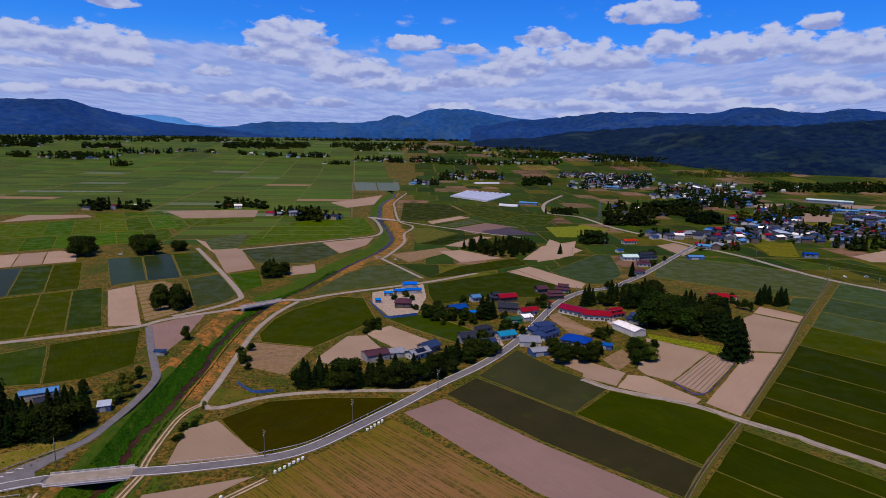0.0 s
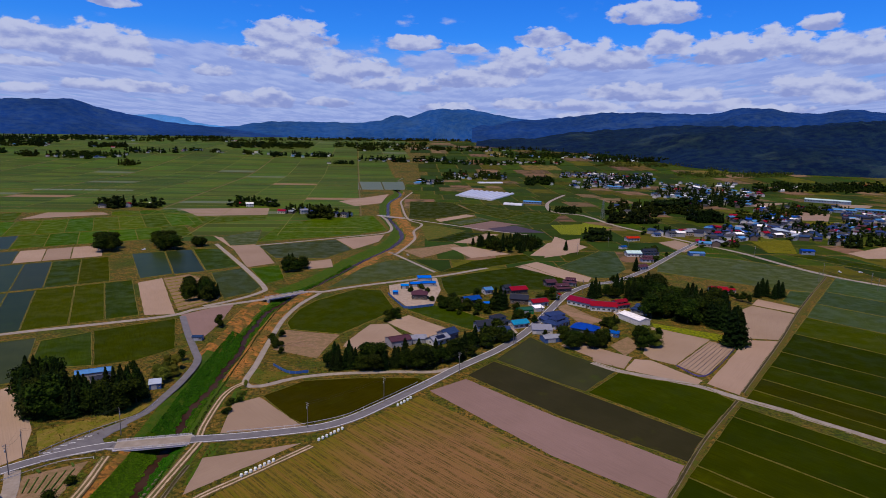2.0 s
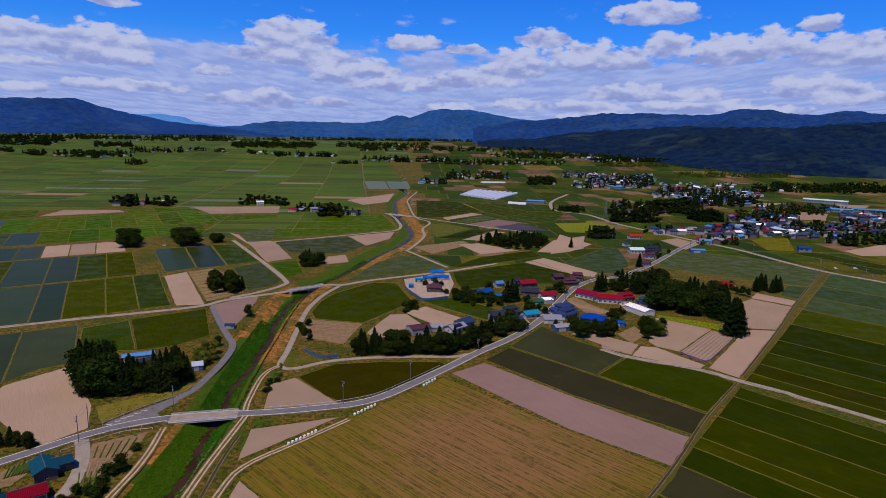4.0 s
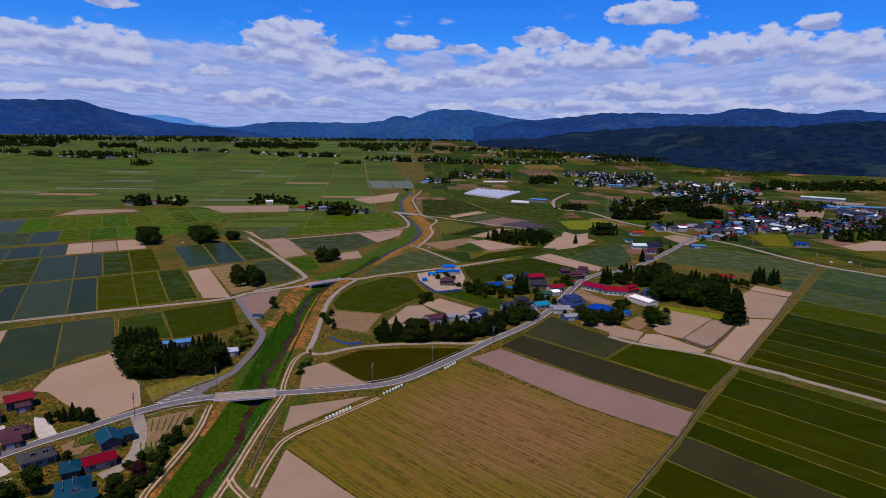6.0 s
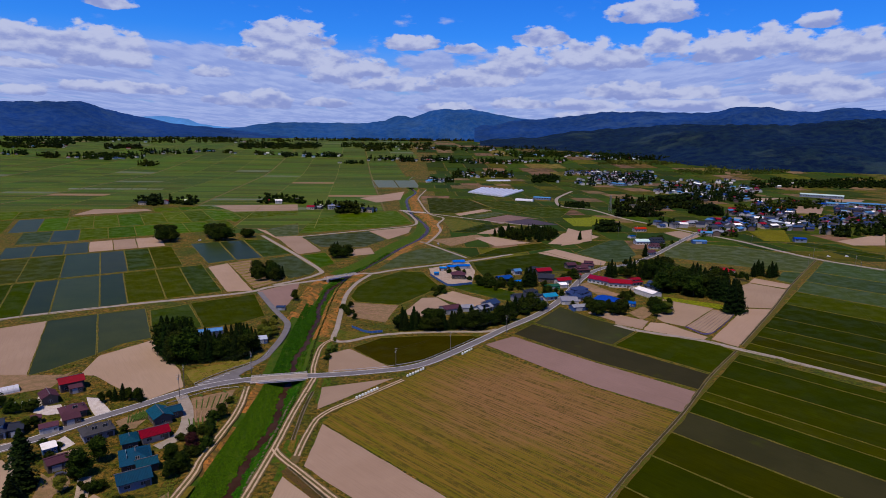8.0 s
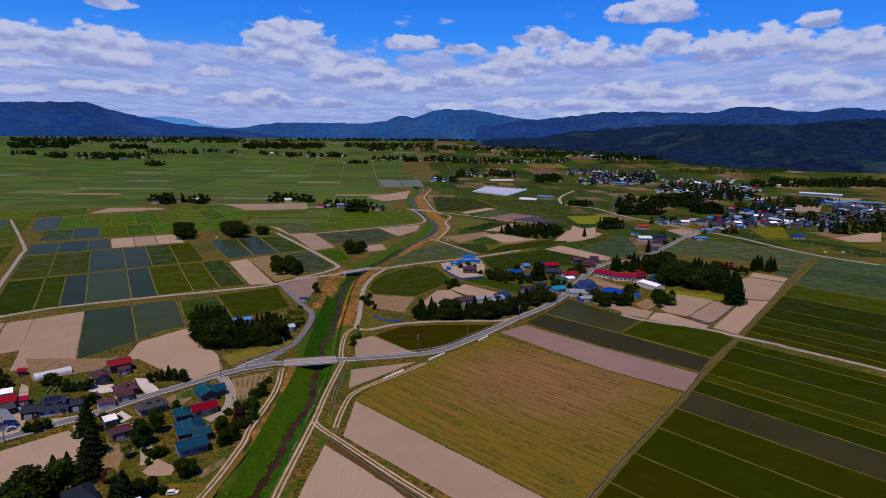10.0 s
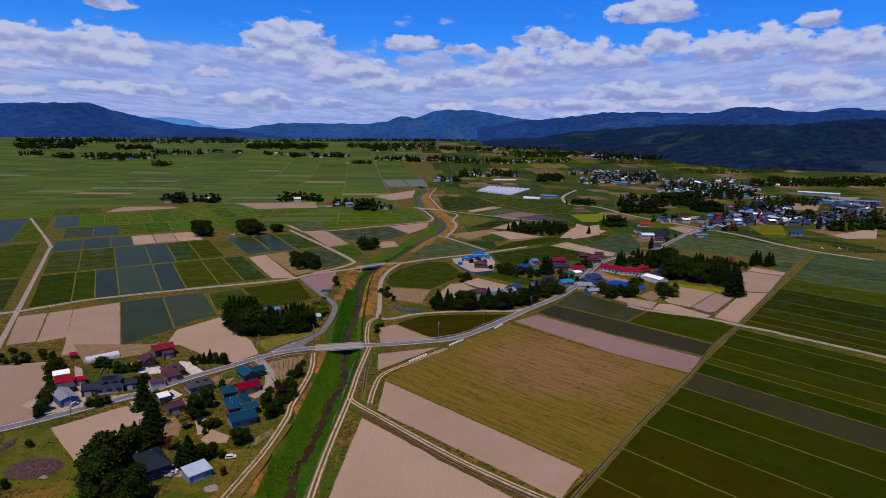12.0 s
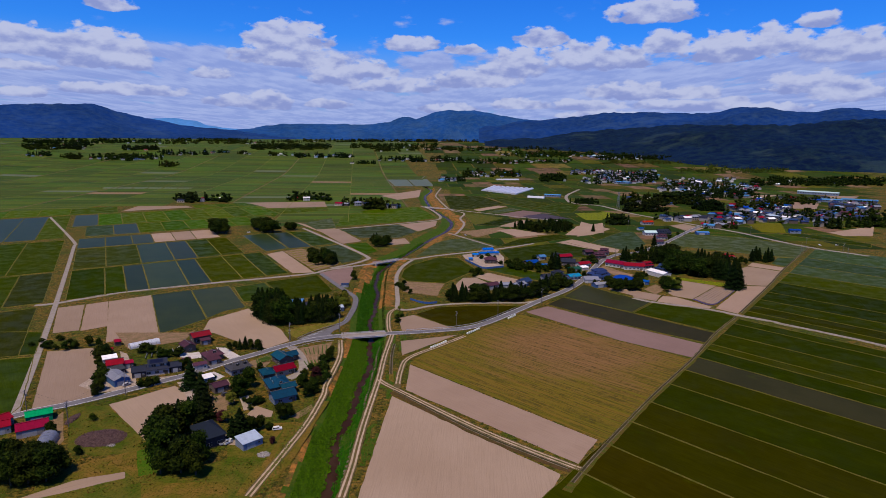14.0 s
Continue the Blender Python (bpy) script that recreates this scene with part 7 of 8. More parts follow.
pole_line([(-143.3, 177.9), (-145.4, 188.7), (-120.0, 206.3)], 11)
pole_line([(-50.4, 212.4), (-21.9, 238.2), (13.2, 270.4), (46.6, 313.8), (71.4, 359.8), (87.8, 388.3), (117.5, 432.7)], 11)
pole_line([(-202.2, 115.9), (-210.1, 85.8), (-232.7, 96.7)], 11)
pole_line([(153.8, 591.3), (200.0, 638.5), (237.9, 552.7), (276.9, 608.4)], 12)
pole_line([(174.2, 139.1), (332.2, 479.0), (365.4, 454.1)], 11)
pole_line([(224.6, 644.7), (271.6, 703.3), (313.6, 631.6), (338.5, 591.5), (357.2, 510.0), (370.8, 468.8)], 12)


# ---- greenhouses ----
def tunnel(x, y, turn, length, width, height, label, skin, frames=True):
    ob = empty("greenhouse", pose(x, y, float(lie(x, y)), 0, 0, turn))
    n = 10
    arc = [(-math.cos(math.pi * k / n) * width / 2, math.sin(math.pi * k / n) ** 0.8 * height) for k in range(n + 1)]
    v, f = [], []
    for i, px in enumerate((-length / 2, length / 2)):
        v += [(px, a, z) for a, z in arc]
    m = n + 1
    for k in range(n):
        f.append((k, m + k, m + k + 1, k + 1))
    f += [tuple(range(m)), tuple(range(2 * m - 1, m - 1, -1))]
    mesh_object("film_cover", v, f, skin, parent=ob)
    if frames:
        for i in range(int(length / 2.2) + 1):
            px = -length / 2 + i * 2.2
            bv, bf = [], []
            for k, (a, z) in enumerate(arc):
                s = 1.015
                bv += [(px - 0.06, a * s, z * s), (px + 0.06, a * s, z * s), (px + 0.06, a * s * 1.02, z * s * 1.03), (px - 0.06, a * s * 1.02, z * s * 1.03)]
                if k:
                    q, p = 4 * k - 4, 4 * k
                    bf += [(q, q + 1, p + 1, p), (q + 1, q + 2, p + 2, p + 1), (q + 2, q + 3, p + 3, p + 2), (q + 3, q, p, p + 3)]
            mesh_object("hoop", bv, bf, MATS["hoop_steel"], parent=ob)
    return tagged(ob, label, "greenhouse")


plain("hoop_steel", (0.42, 0.44, 0.46), 0.4, 0.5, 0.5)
plain("film_white", (0.62, 0.65, 0.70), 0.3, 0.5)
plain("film_grey", (0.20, 0.22, 0.27), 0.35, 0.5)
tunnel(-222.6, 181.0, 40, 15.2, 5.0, 2.6, "white film greenhouse with steel hoops", MATS["film_white"], True)
tunnel(-210.3, 71.0, 104, 11.0, 6.4, 3.6, "grey film covered arched store", MATS["film_grey"], True)
tunnel(86.5, 1257.7, 72, 131.0, 9.5, 3.4, "long pale film greenhouse in a row of tunnels", MATS["film_white"], False)
tunnel(94.9, 1249.3, 72, 134.6, 9.5, 3.4, "long pale film greenhouse in a row of tunnels", MATS["film_white"], False)
tunnel(103.3, 1241.0, 71, 138.3, 9.5, 3.4, "long pale film greenhouse in a row of tunnels", MATS["film_white"], False)
tunnel(111.7, 1232.6, 70, 142.1, 9.5, 3.4, "long pale film greenhouse in a row of tunnels", MATS["film_white"], False)
tunnel(120.2, 1224.3, 69, 145.8, 9.5, 3.4, "long pale film greenhouse in a row of tunnels", MATS["film_white"], False)
tunnel(128.6, 1215.9, 68, 149.6, 9.5, 3.4, "long pale film greenhouse in a row of tunnels", MATS["film_white"], False)
tunnel(137.0, 1207.6, 68, 153.4, 9.5, 3.4, "long pale film greenhouse in a row of tunnels", MATS["film_white"], False)
tunnel(145.4, 1199.2, 67, 157.2, 9.5, 3.4, "long pale film greenhouse in a row of tunnels", MATS["film_white"], False)
tunnel(153.8, 1190.9, 66, 161.1, 9.5, 3.4, "long pale film greenhouse in a row of tunnels", MATS["film_white"], False)
tunnel(172.6, 1563.1, 14, 66.0, 12.0, 4, "pale film greenhouse beside the trees", MATS["film_white"], False)
tunnel(156.6, 1049.5, -26, 33.6, 10.0, 4, "pale film greenhouse beside the lane", MATS["film_white"], False)


# ---- vehicles ----
def vehicle(x, y, turn, kind, paint):
    name = "pickup_truck" if kind == "truck" else "parked_car"
    ob = empty(name, pose(x, y, 0.05, 0, 0, turn))
    L, W = (3.4, 1.48) if kind == "truck" else (3.7, 1.6)
    pm = plain("paint_" + paint, {"white": (0.78, 0.78, 0.78), "silver": (0.45, 0.46, 0.48), "dark": (0.05, 0.05, 0.06)}[paint], 0.3, 0.5, 0, 0.08)
    bm = bmesh.new()
    if kind == "truck":
        box_into(bm, -L / 2, L / 2, -W / 2, W / 2, 0.35, 0.75)
        bmesh.ops.bevel(bm, geom=bm.edges[:], offset=0.06, segments=2, affect="EDGES")
        body = part("body", bm, pm, ob)
        bm = bmesh.new()
        box_into(bm, L / 2 - 1.2, L / 2 - 0.03, -W / 2 + 0.03, W / 2 - 0.03, 0.72, 1.72)
        for v in bm.verts:
            if v.co.z > 1.5:
                v.co.x += -0.25 if v.co.x > L / 2 - 0.5 else 0.1
        bmesh.ops.bevel(bm, geom=bm.edges[:], offset=0.08, segments=2, affect="EDGES")
        part("cab", bm, pm, ob)
        bm = bmesh.new()
        box_into(bm, L / 2 - 1.0, L / 2 - 0.3, -W / 2 + 0.005, W / 2 - 0.005, 1.15, 1.55)
        part("window", bm, MATS["window_glass"], ob)
        bm = bmesh.new()
        for a in ((-L / 2, L / 2 - 1.25, -W / 2, -W / 2 + 0.06), (-L / 2, L / 2 - 1.25, W / 2 - 0.06, W / 2), (-L / 2, -L / 2 + 0.06, -W / 2, W / 2)):
            box_into(bm, *a, 0.74, 1.05)
        part("load_bed", bm, pm, ob)
    else:
        box_into(bm, -L / 2, L / 2, -W / 2, W / 2, 0.32, 0.92)
        bmesh.ops.bevel(bm, geom=bm.edges[:], offset=0.12, segments=2, affect="EDGES")
        part("body", bm, pm, ob)
        bm = bmesh.new()
        box_into(bm, -L / 2 + 0.15, L / 2 - 0.95, -W / 2 + 0.06, W / 2 - 0.06, 0.9, 1.52)
        for v in bm.verts:
            if v.co.z > 1.4:
                v.co.x *= 0.82
                v.co.y *= 0.9
        bmesh.ops.bevel(bm, geom=bm.edges[:], offset=0.08, segments=2, affect="EDGES")
        part("roof", bm, pm, ob)
        bm = bmesh.new()
        box_into(bm, -L / 2 + 0.3, L / 2 - 1.15, -W / 2 + 0.04, W / 2 - 0.04, 1.0, 1.36)
        part("window", bm, MATS["window_glass"], ob)
    for sx in (-1, 1):
        for sy in (-1, 1):
            bm = bmesh.new()
            bmesh.ops.create_cone(bm, cap_ends=True, segments=14, radius1=0.29, radius2=0.29, depth=0.18, matrix=pose(sx * L * 0.31, sy * (W / 2 - 0.1), 0.29, 90))
            part("wheel", bm, plain("tyre", (0.02, 0.02, 0.02), 0.8), ob)
    return tagged(ob, f"small {paint} {'pickup truck' if kind == 'truck' else 'car'} parked on bare ground", "truck" if kind == "truck" else "car", "parked vehicles")


vehicle(-144.1, 72.1, 55, "truck", "white")
vehicle(-128.4, 82.9, 15, "car", "white")
vehicle(-208.4, 130.3, 60, "truck", "white")
vehicle(-206.6, 126.4, 60, "car", "silver")
vehicle(-145.4, 71.5, 30, "truck", "silver")
vehicle(402.3, 524.3, 10, "car", "white")
vehicle(381.9, 523.0, 100, "truck", "white")
vehicle(127.2, 377.1, 30, "truck", "white")
vehicle(-158.5, 115.4, 40, "car", "dark")
vehicle(-18.6, 569.8, 120, "truck", "silver")
vehicle(-274.4, 575.5, 20, "truck", "white")


# ---- heaps, fences, plots ----
def debris_heap(x, y, rx, ry, height, label, mat, count, seed, bit=0.5):
    rng = np.random.default_rng(seed)
    ob = empty("brush_heap" if bit > 0.4 else "scrap_heap", pose(x, y, 0))
    nx = 22
    v, f = [], []
    for j in range(nx + 1):
        for i in range(nx + 1):
            a, b = 2 * i / nx - 1, 2 * j / nx - 1
            r = min(1.0, math.hypot(a, b))
            z = height * (1 - r ** 2.5) * rng.uniform(0.6, 1.1) - 0.1
            v.append((a * rx, b * ry, z if r < 1 else -0.15))
            if i and j:
                k = j * (nx + 1) + i
                f.append((k - nx - 2, k - nx - 1, k, k - 1))
    mesh_object("mound", v, f, mat, parent=ob)
    bv, bf = [], []
    for _ in range(count):
        an, r = rng.uniform(0, 6.28), math.sqrt(rng.uniform(0, 1))
        cx, cy = math.cos(an) * r * rx, math.sin(an) * r * ry
        cz = height * (1 - r ** 2.5) * 0.8
        w = rng.normal(size=3)
        w[2] *= 0.4
        w /= np.linalg.norm(w)
        u = np.cross(w, (0.2, 0.3, 0.9))
        u /= np.linalg.norm(u)
        t = np.cross(w, u)
        le, th = bit * rng.uniform(0.8, 2.4), 0.09 * rng.uniform(0.6, 1.6)
        k = len(bv)
        for s in (-1, 1):
            for p, q in ((1, 1), (-1, 1), (-1, -1), (1, -1)):
                bv.append(tuple(np.array((cx, cy, cz)) + w * s * le / 2 + (u * p + t * q) * th))
        bf += [(k, k + 1, k + 2, k + 3), (k + 7, k + 6, k + 5, k + 4)] + [(k + i, k + 4 + i, k + 4 + (i + 1) % 4, k + (i + 1) % 4) for i in range(4)]
    tagged(mesh_object("brushwood", bv, bf, mat, parent=ob), kind="stuff")
    return tagged(ob, label, "heap")


s = Shade("brush_wood", 0.9, 0.1)
s.done(s.mix(s.random(True), (0.16, 0.105, 0.095), (0.075, 0.045, 0.045)))
s = Shade("scrap", 0.7, 0.3)
s.done(s.mix(s.random(True), (0.50, 0.48, 0.45), (0.14, 0.11, 0.09)))
debris_heap(-192.9, 76.6, 9.0, 7.0, 1.1, "broad low heap of purple-brown brushwood on grass", MATS["brush_wood"], 1500, 2)
debris_heap(-212.2, 92.5, 1.6, 5.0, 0.8, "stack of old grey timber beside the yard", MATS["brush_wood"], 220, 5)
debris_heap(-129.0, 63.8, 2.6, 2.2, 0.6, "scattered pale scrap and timber on grass", MATS["scrap"], 90, 6, 0.35)
debris_heap(-186.7, 71.1, 1.6, 0.9, 0.5, "white scrap sheets beside the brushwood", MATS["scrap"], 40, 7, 0.3)



def net_fence(pts, height, mat, label):
    ob = empty("net_fence")
    line = curve_points(pts, 2.5)
    bm = bmesh.new()
    box_into(bm, -0.05, 0.05, -0.05, 0.05, 0, height)
    me = bpy.data.meshes.new("post")
    bm.to_mesh(me)
    bm.free()
    me.materials.append(MATS["arm_steel"])
    for p in line:
        o = new("post", me)
        o.parent, o.location = ob, (p[0], p[1], 0)
    for a, b in zip(line, line[1:]):
        d = (b - a) / max(0.01, np.hypot(*(b - a)))
        nv = np.array([d[1], -d[0]]) * 0.02
        v = []
        for s in (-1, 1):
            v += [(a[0] + nv[0] * s, a[1] + nv[1] * s, 0.1), (b[0] + nv[0] * s, b[1] + nv[1] * s, 0.1), (b[0] + nv[0] * s, b[1] + nv[1] * s, height * 0.95), (a[0] + nv[0] * s, a[1] + nv[1] * s, height * 0.95)]
        mesh_object("net_panel", v, [(0, 1, 2, 3), (7, 6, 5, 4), (0, 4, 5, 1), (3, 2, 6, 7)], mat, parent=ob)
    return tagged(ob, label, "fence")


plain("net_blue", (0.05, 0.13, 0.36), 0.7)
plain("net_purple", (0.16, 0.13, 0.34), 0.7)
net_fence([(-29.7, 420.6), (-26.4, 410.5), (-20.4, 393.7), (-14.9, 384.0), (2.9, 391.3)], 1.9, MATS["net_blue"], "blue netting fence round the farmstead")
net_fence([(-79.5, 278.3), (-69.4, 268.2), (-60.5, 269.5)], 1.6, MATS["net_blue"], "blue netting fence round a garden")
net_fence([(127.5, 283.2), (136.2, 269.3), (169.1, 306.0), (174.5, 314.7)], 0.9, MATS["net_purple"], "low purple netting round the striped beds")


def plant_rows(name, label, a, b, c, d, count, width, height, mat, ragged=0.3):
    """Raised rows across a plot, from side a-b to side d-c."""
    ob = empty(name)
    A, B, C, D = (np.array(p, float) for p in (a, b, c, d))
    for i in range(count):
        t = (i + 0.5) / count
        p, q = A + (B - A) * t, D + (C - D) * t
        n = max(4, int(np.hypot(*(q - p)) / 1.2))
        e = (q - p) / max(0.1, np.hypot(*(q - p)))
        o = np.array([e[1], -e[0]])
        v, f = [], []
        for k in range(n + 1):
            m = p + (q - p) * k / n
            hh = height * random.uniform(1 - ragged, 1 + ragged)
            ww = width * random.uniform(1 - ragged * 0.5, 1 + ragged * 0.5)
            for s, z in ((-0.5, 0.02), (-0.3, hh), (0.3, hh), (0.5, 0.02)):
                v.append((m[0] + o[0] * ww * s, m[1] + o[1] * ww * s, z + 0.05))
            if k:
                for j in range(3):
                    f.append((4 * k - 4 + j, 4 * k - 3 + j, 4 * k + 1 + j, 4 * k + j))
        mesh_object("row", v, f, mat, parent=ob)
    return tagged(ob, label, "crop rows")


plain("mulch_film", (0.12, 0.085, 0.065), 0.5, 0.3)
plain("bed_soil", (0.30, 0.20, 0.13), 0.95, 0.1)
plain("crop_green", (0.07, 0.12, 0.02), 0.9, 0.1)
plain("crop_yellow", (0.20, 0.19, 0.02), 0.9, 0.1)
plant_rows("mulched_bed", "dark film mulched beds across bare earth", (128.3, 284.1), (137.5, 270.5), (169.7, 307.5), (164.3, 323.2), 7, 0.34, 0.16, MATS["mulch_film"])
plant_rows("vegetable_plot", "low green vegetable rows in a plot", (-157.4, 159.8), (-148.9, 170.2), (-147.9, 157.8), (-154.6, 153.1), 9, 0.6, 0.4, MATS["crop_green"])
plant_rows("vegetable_plot", "low green vegetable rows behind the greenhouse", (-232.2, 184.1), (-219.4, 191.0), (-216.3, 187.9), (-229.1, 181.1), 8, 0.5, 0.35, MATS["crop_green"])
plant_rows("vegetable_plot", "rows of beds in a riverside garden", (-132.7, 157.0), (-121.0, 160.8), (-118.2, 149.9), (-128.4, 148.1), 7, 0.6, 0.3, MATS["crop_green"])
plant_rows("bean_frame", "pale pipe frames over vegetable beds", (-214.1, 159.3), (-200.2, 168.7), (-203.7, 174.5), (-216.2, 166.5), 6, 0.4, 0.9, MATS["hoop_steel"])
plant_rows("vineyard", "rows of yellow green vines", (386.5, 685.0), (368.2, 617.7), (396.7, 612.5), (447.2, 709.0), 9, 1.6, 1.4, MATS["crop_yellow"])
plant_rows("vineyard", "rows of yellow green vines", (570.1, 882.3), (546.1, 827.4), (605.9, 809.8), (649.6, 891.9), 6, 1.6, 1.4, MATS["crop_yellow"])
plant_rows("crop_plot", "rows of pale young crops", (-207.4, 458.8), (-164.4, 374.0), (-146.1, 399.6), (-190.4, 473.3), 9, 0.8, 0.3, MATS["crop_yellow"])
plant_rows("crop_plot", "low beds in a village garden", (89.1, 388.3), (93.3, 373.2), (113.9, 350.3), (113.1, 363.9), 6, 0.8, 0.25, MATS["bed_soil"])
plant_rows("crop_plot", "low green rows in a field garden", (-82.4, 308.8), (-71.8, 306.8), (-61.4, 304.7), (-75.0, 322.0), 5, 0.7, 0.3, MATS["bed_soil"])
plant_rows("vegetable_plot", "low rows of beans and beds beside the lane", (-136.1, 174.4), (-122.8, 182.5), (-121.2, 167.5), (-133.3, 167.0), 6, 0.5, 0.35, MATS["crop_green"])
plant_rows("crop_plot", "bare ridged beds beside the lane", (-132.5, 163.9), (-121.4, 165.4), (-120.2, 156.3), (-129.3, 155.2), 5, 0.6, 0.2, MATS["bed_soil"])
plant_rows("vegetable_plot", "short dark green vegetable rows before the house", (-155.8, 158.9), (-152.0, 155.4), (-149.3, 161.3), (-152.8, 164.3), 5, 0.6, 0.4, MATS["crop_green"])
plant_rows("vegetable_plot", "green vegetable rows beside the road", (-140.3, 178.6), (-122.2, 187.6), (-120.4, 185.3), (-138.0, 176.9), 2, 0.9, 0.4, MATS["crop_green"])


# ---- ditches ----
def ditch(pts, width=0.9, depth=0.5):
    c = curve_points(pts, 5.0)
    ob = ribbon("ditch", [tuple(p) for p in c[::2]], width + 0.5, 0.17, MATS["ditch_concrete"], 0.2)
    tagged(ob, "narrow concrete irrigation ditch between the fields", "ditch", kind="structure")
    ribbon("water_line", [tuple(p) for p in c[::2]], width * 0.55, 0.178, plain("ditch_dark", (0.055, 0.048, 0.022), 0.8, 0.02), 0.004, parent=ob)


def ditch_bank(pts, width):
    ob = ribbon("ditch_bank", pts, width, 0.12, MATS["ditch_grass"], 0.2, wander=0.3)
    tagged(ob, "rough green and brown grass strip along an irrigation ditch", "bank", kind="structure")


ditch_bank([(137.9, 239.9), (105.2, 202.7), (73.6, 161.8), (32.7, 113.0), (-5.5, 64.6), (-24.1, 39.4)], 3.0)
ditch_bank([(145.9, 249.2), (210.8, 327.4), (270.3, 401.9), (361.7, 509.2)], 3.6)
bank = ribbon("field_bank", [(-84.6, 119.6), (-52.6, 82.8), (-32.4, 63.6), (-19.2, 52.2)], 4.6, 0.11, MATS["brown_bank"], 0.2, wander=0.5)
tagged(bank, "low brown earth bank with dry weeds beside the track", "bank", kind="structure")
ditch([(138.1, 241.1), (105.4, 203.9), (73.8, 163.0), (32.9, 114.2), (-5.3, 65.8), (-23.9, 40.6)])
ditch([(145.5, 250.2), (210.4, 328.4), (269.9, 402.9), (361.3, 510.2)])
ditch([(-84.1, 120.9), (-51.6, 82.2), (-31.6, 63.5), (-20.0, 53.4)])
ditch([(-86.6, 139.9), (-87.4, 166.7), (-86.7, 184.5)])


# ---- reeds and rough growth along the banks ----
def growth(name, label, y0, y1, count, lo, hi, size, mat, seed):
    rng = np.random.default_rng(seed)
    ys = rng.uniform(y0, y1, count)
    us = rng.uniform(lo, hi, count)
    bu, bz = zip(*BANK)
    swing = wind(ys) * np.clip(1.6 - np.abs(us) / 5.0, 0, 1)
    zs = np.maximum(np.interp(us - swing, bu, bz), -3.55)
    clump = 0.5 + 0.5 * np.sin(ys * 0.35 + us) * np.sin(ys * 0.13 - us * 0.7)
    keep = (rng.uniform(0, 1, count) < 0.35 + 0.65 * clump) & (np.abs(us - wind(ys)) > 1.5 + 0.5 * np.sin(ys * 0.61) + 0.35 * np.sin(ys * 1.7))
    ys, us, zs, clump = ys[keep], us[keep], zs[keep], clump[keep]
    cs = np.stack([river_x(ys) + us, ys, zs + 0.15 + size * clump * rng.uniform(0.2, 1.0, len(ys))], 1)
    nr = np.tile(np.array([[0.0, -0.1, 0.9]]), (len(cs), 1))
    v, f = leaf_cloud(cs, nr, size, rng, 0.4)
    tagged(mesh_object(name, v, f, mat), label, "reeds", kind="stuff")


def stone_edge(y0, y1, off, gap):
    """A broken row of pale concrete blocks that holds the foot of the bank."""
    ob = empty("revetment", pose(0, 0, 0))
    rng = np.random.default_rng(41)
    meshes = []
    for k in range(4):
        bm = bmesh.new()
        bmesh.ops.create_cube(bm, size=1.0)
        bmesh.ops.bevel(bm, geom=bm.edges[:], offset=0.12, segments=1, affect="EDGES")
        for q in bm.verts:
            q.co = Vector((q.co.x * rng.uniform(0.8, 1.0), q.co.y * rng.uniform(1.0, 1.3), q.co.z * 0.5))
        me = bpy.data.meshes.new("block")
        bm.to_mesh(me)
        bm.free()
        me.materials.append(MATS["ditch_concrete"])
        meshes.append(me)
    bu, bz = zip(*BANK)
    y = y0
    while y < y1:
        u = off + 0.35 * math.sin(y * 0.21) + rng.uniform(-0.15, 0.15)
        o = new("block", meshes[rng.integers(4)])
        o.parent = ob
        o.location = (float(river_x(y)) + u, y, float(np.interp(u, bu, bz)) + 0.22)
        o.rotation_euler = (rng.uniform(-0.2, 0.2), -0.4 + rng.uniform(-0.15, 0.15), rng.uniform(-0.3, 0.3))
        y += gap * rng.uniform(0.75, 1.5)
    tagged(ob, "broken row of pale concrete blocks along the foot of the bank", "revetment")


stone_edge(18, 195, 5.0, 2.2)
growth("reeds", "dense bright green reeds on the river bank", 13, 210, 62000, -10.6, 0.6, 0.34, MATS["reed_leaf"], 3)
growth("reeds", "bright green reeds at the water's edge", 13, 210, 30000, -0.6, 6.9, 0.32, MATS["reed_leaf"], 4)
growth("reeds", "dense bright green reeds above the bridge", 210, 335, 30000, -10.0, 0.4, 0.38, MATS["reed_leaf"], 9)
growth("reeds", "green reeds along the upper river", 210, 535, 16000, -4.9, 0.4, 0.44, MATS["reed_leaf"], 5)
growth("reeds", "green reeds along the upper river", 210, 535, 10000, -0.4, 3.5, 0.42, MATS["reed_leaf"], 6)
growth("weeds", "rough tufts of dark weeds above the bank", 13, 420, 4200, 6.0, 7.5, 0.39, MATS["broad_leaf"], 7)
growth("weeds", "rough tufts of dry green weeds beside the track", 13, 190, 2600, -21.0, -17.2, 0.35, MATS["pale_leaf"], 8)


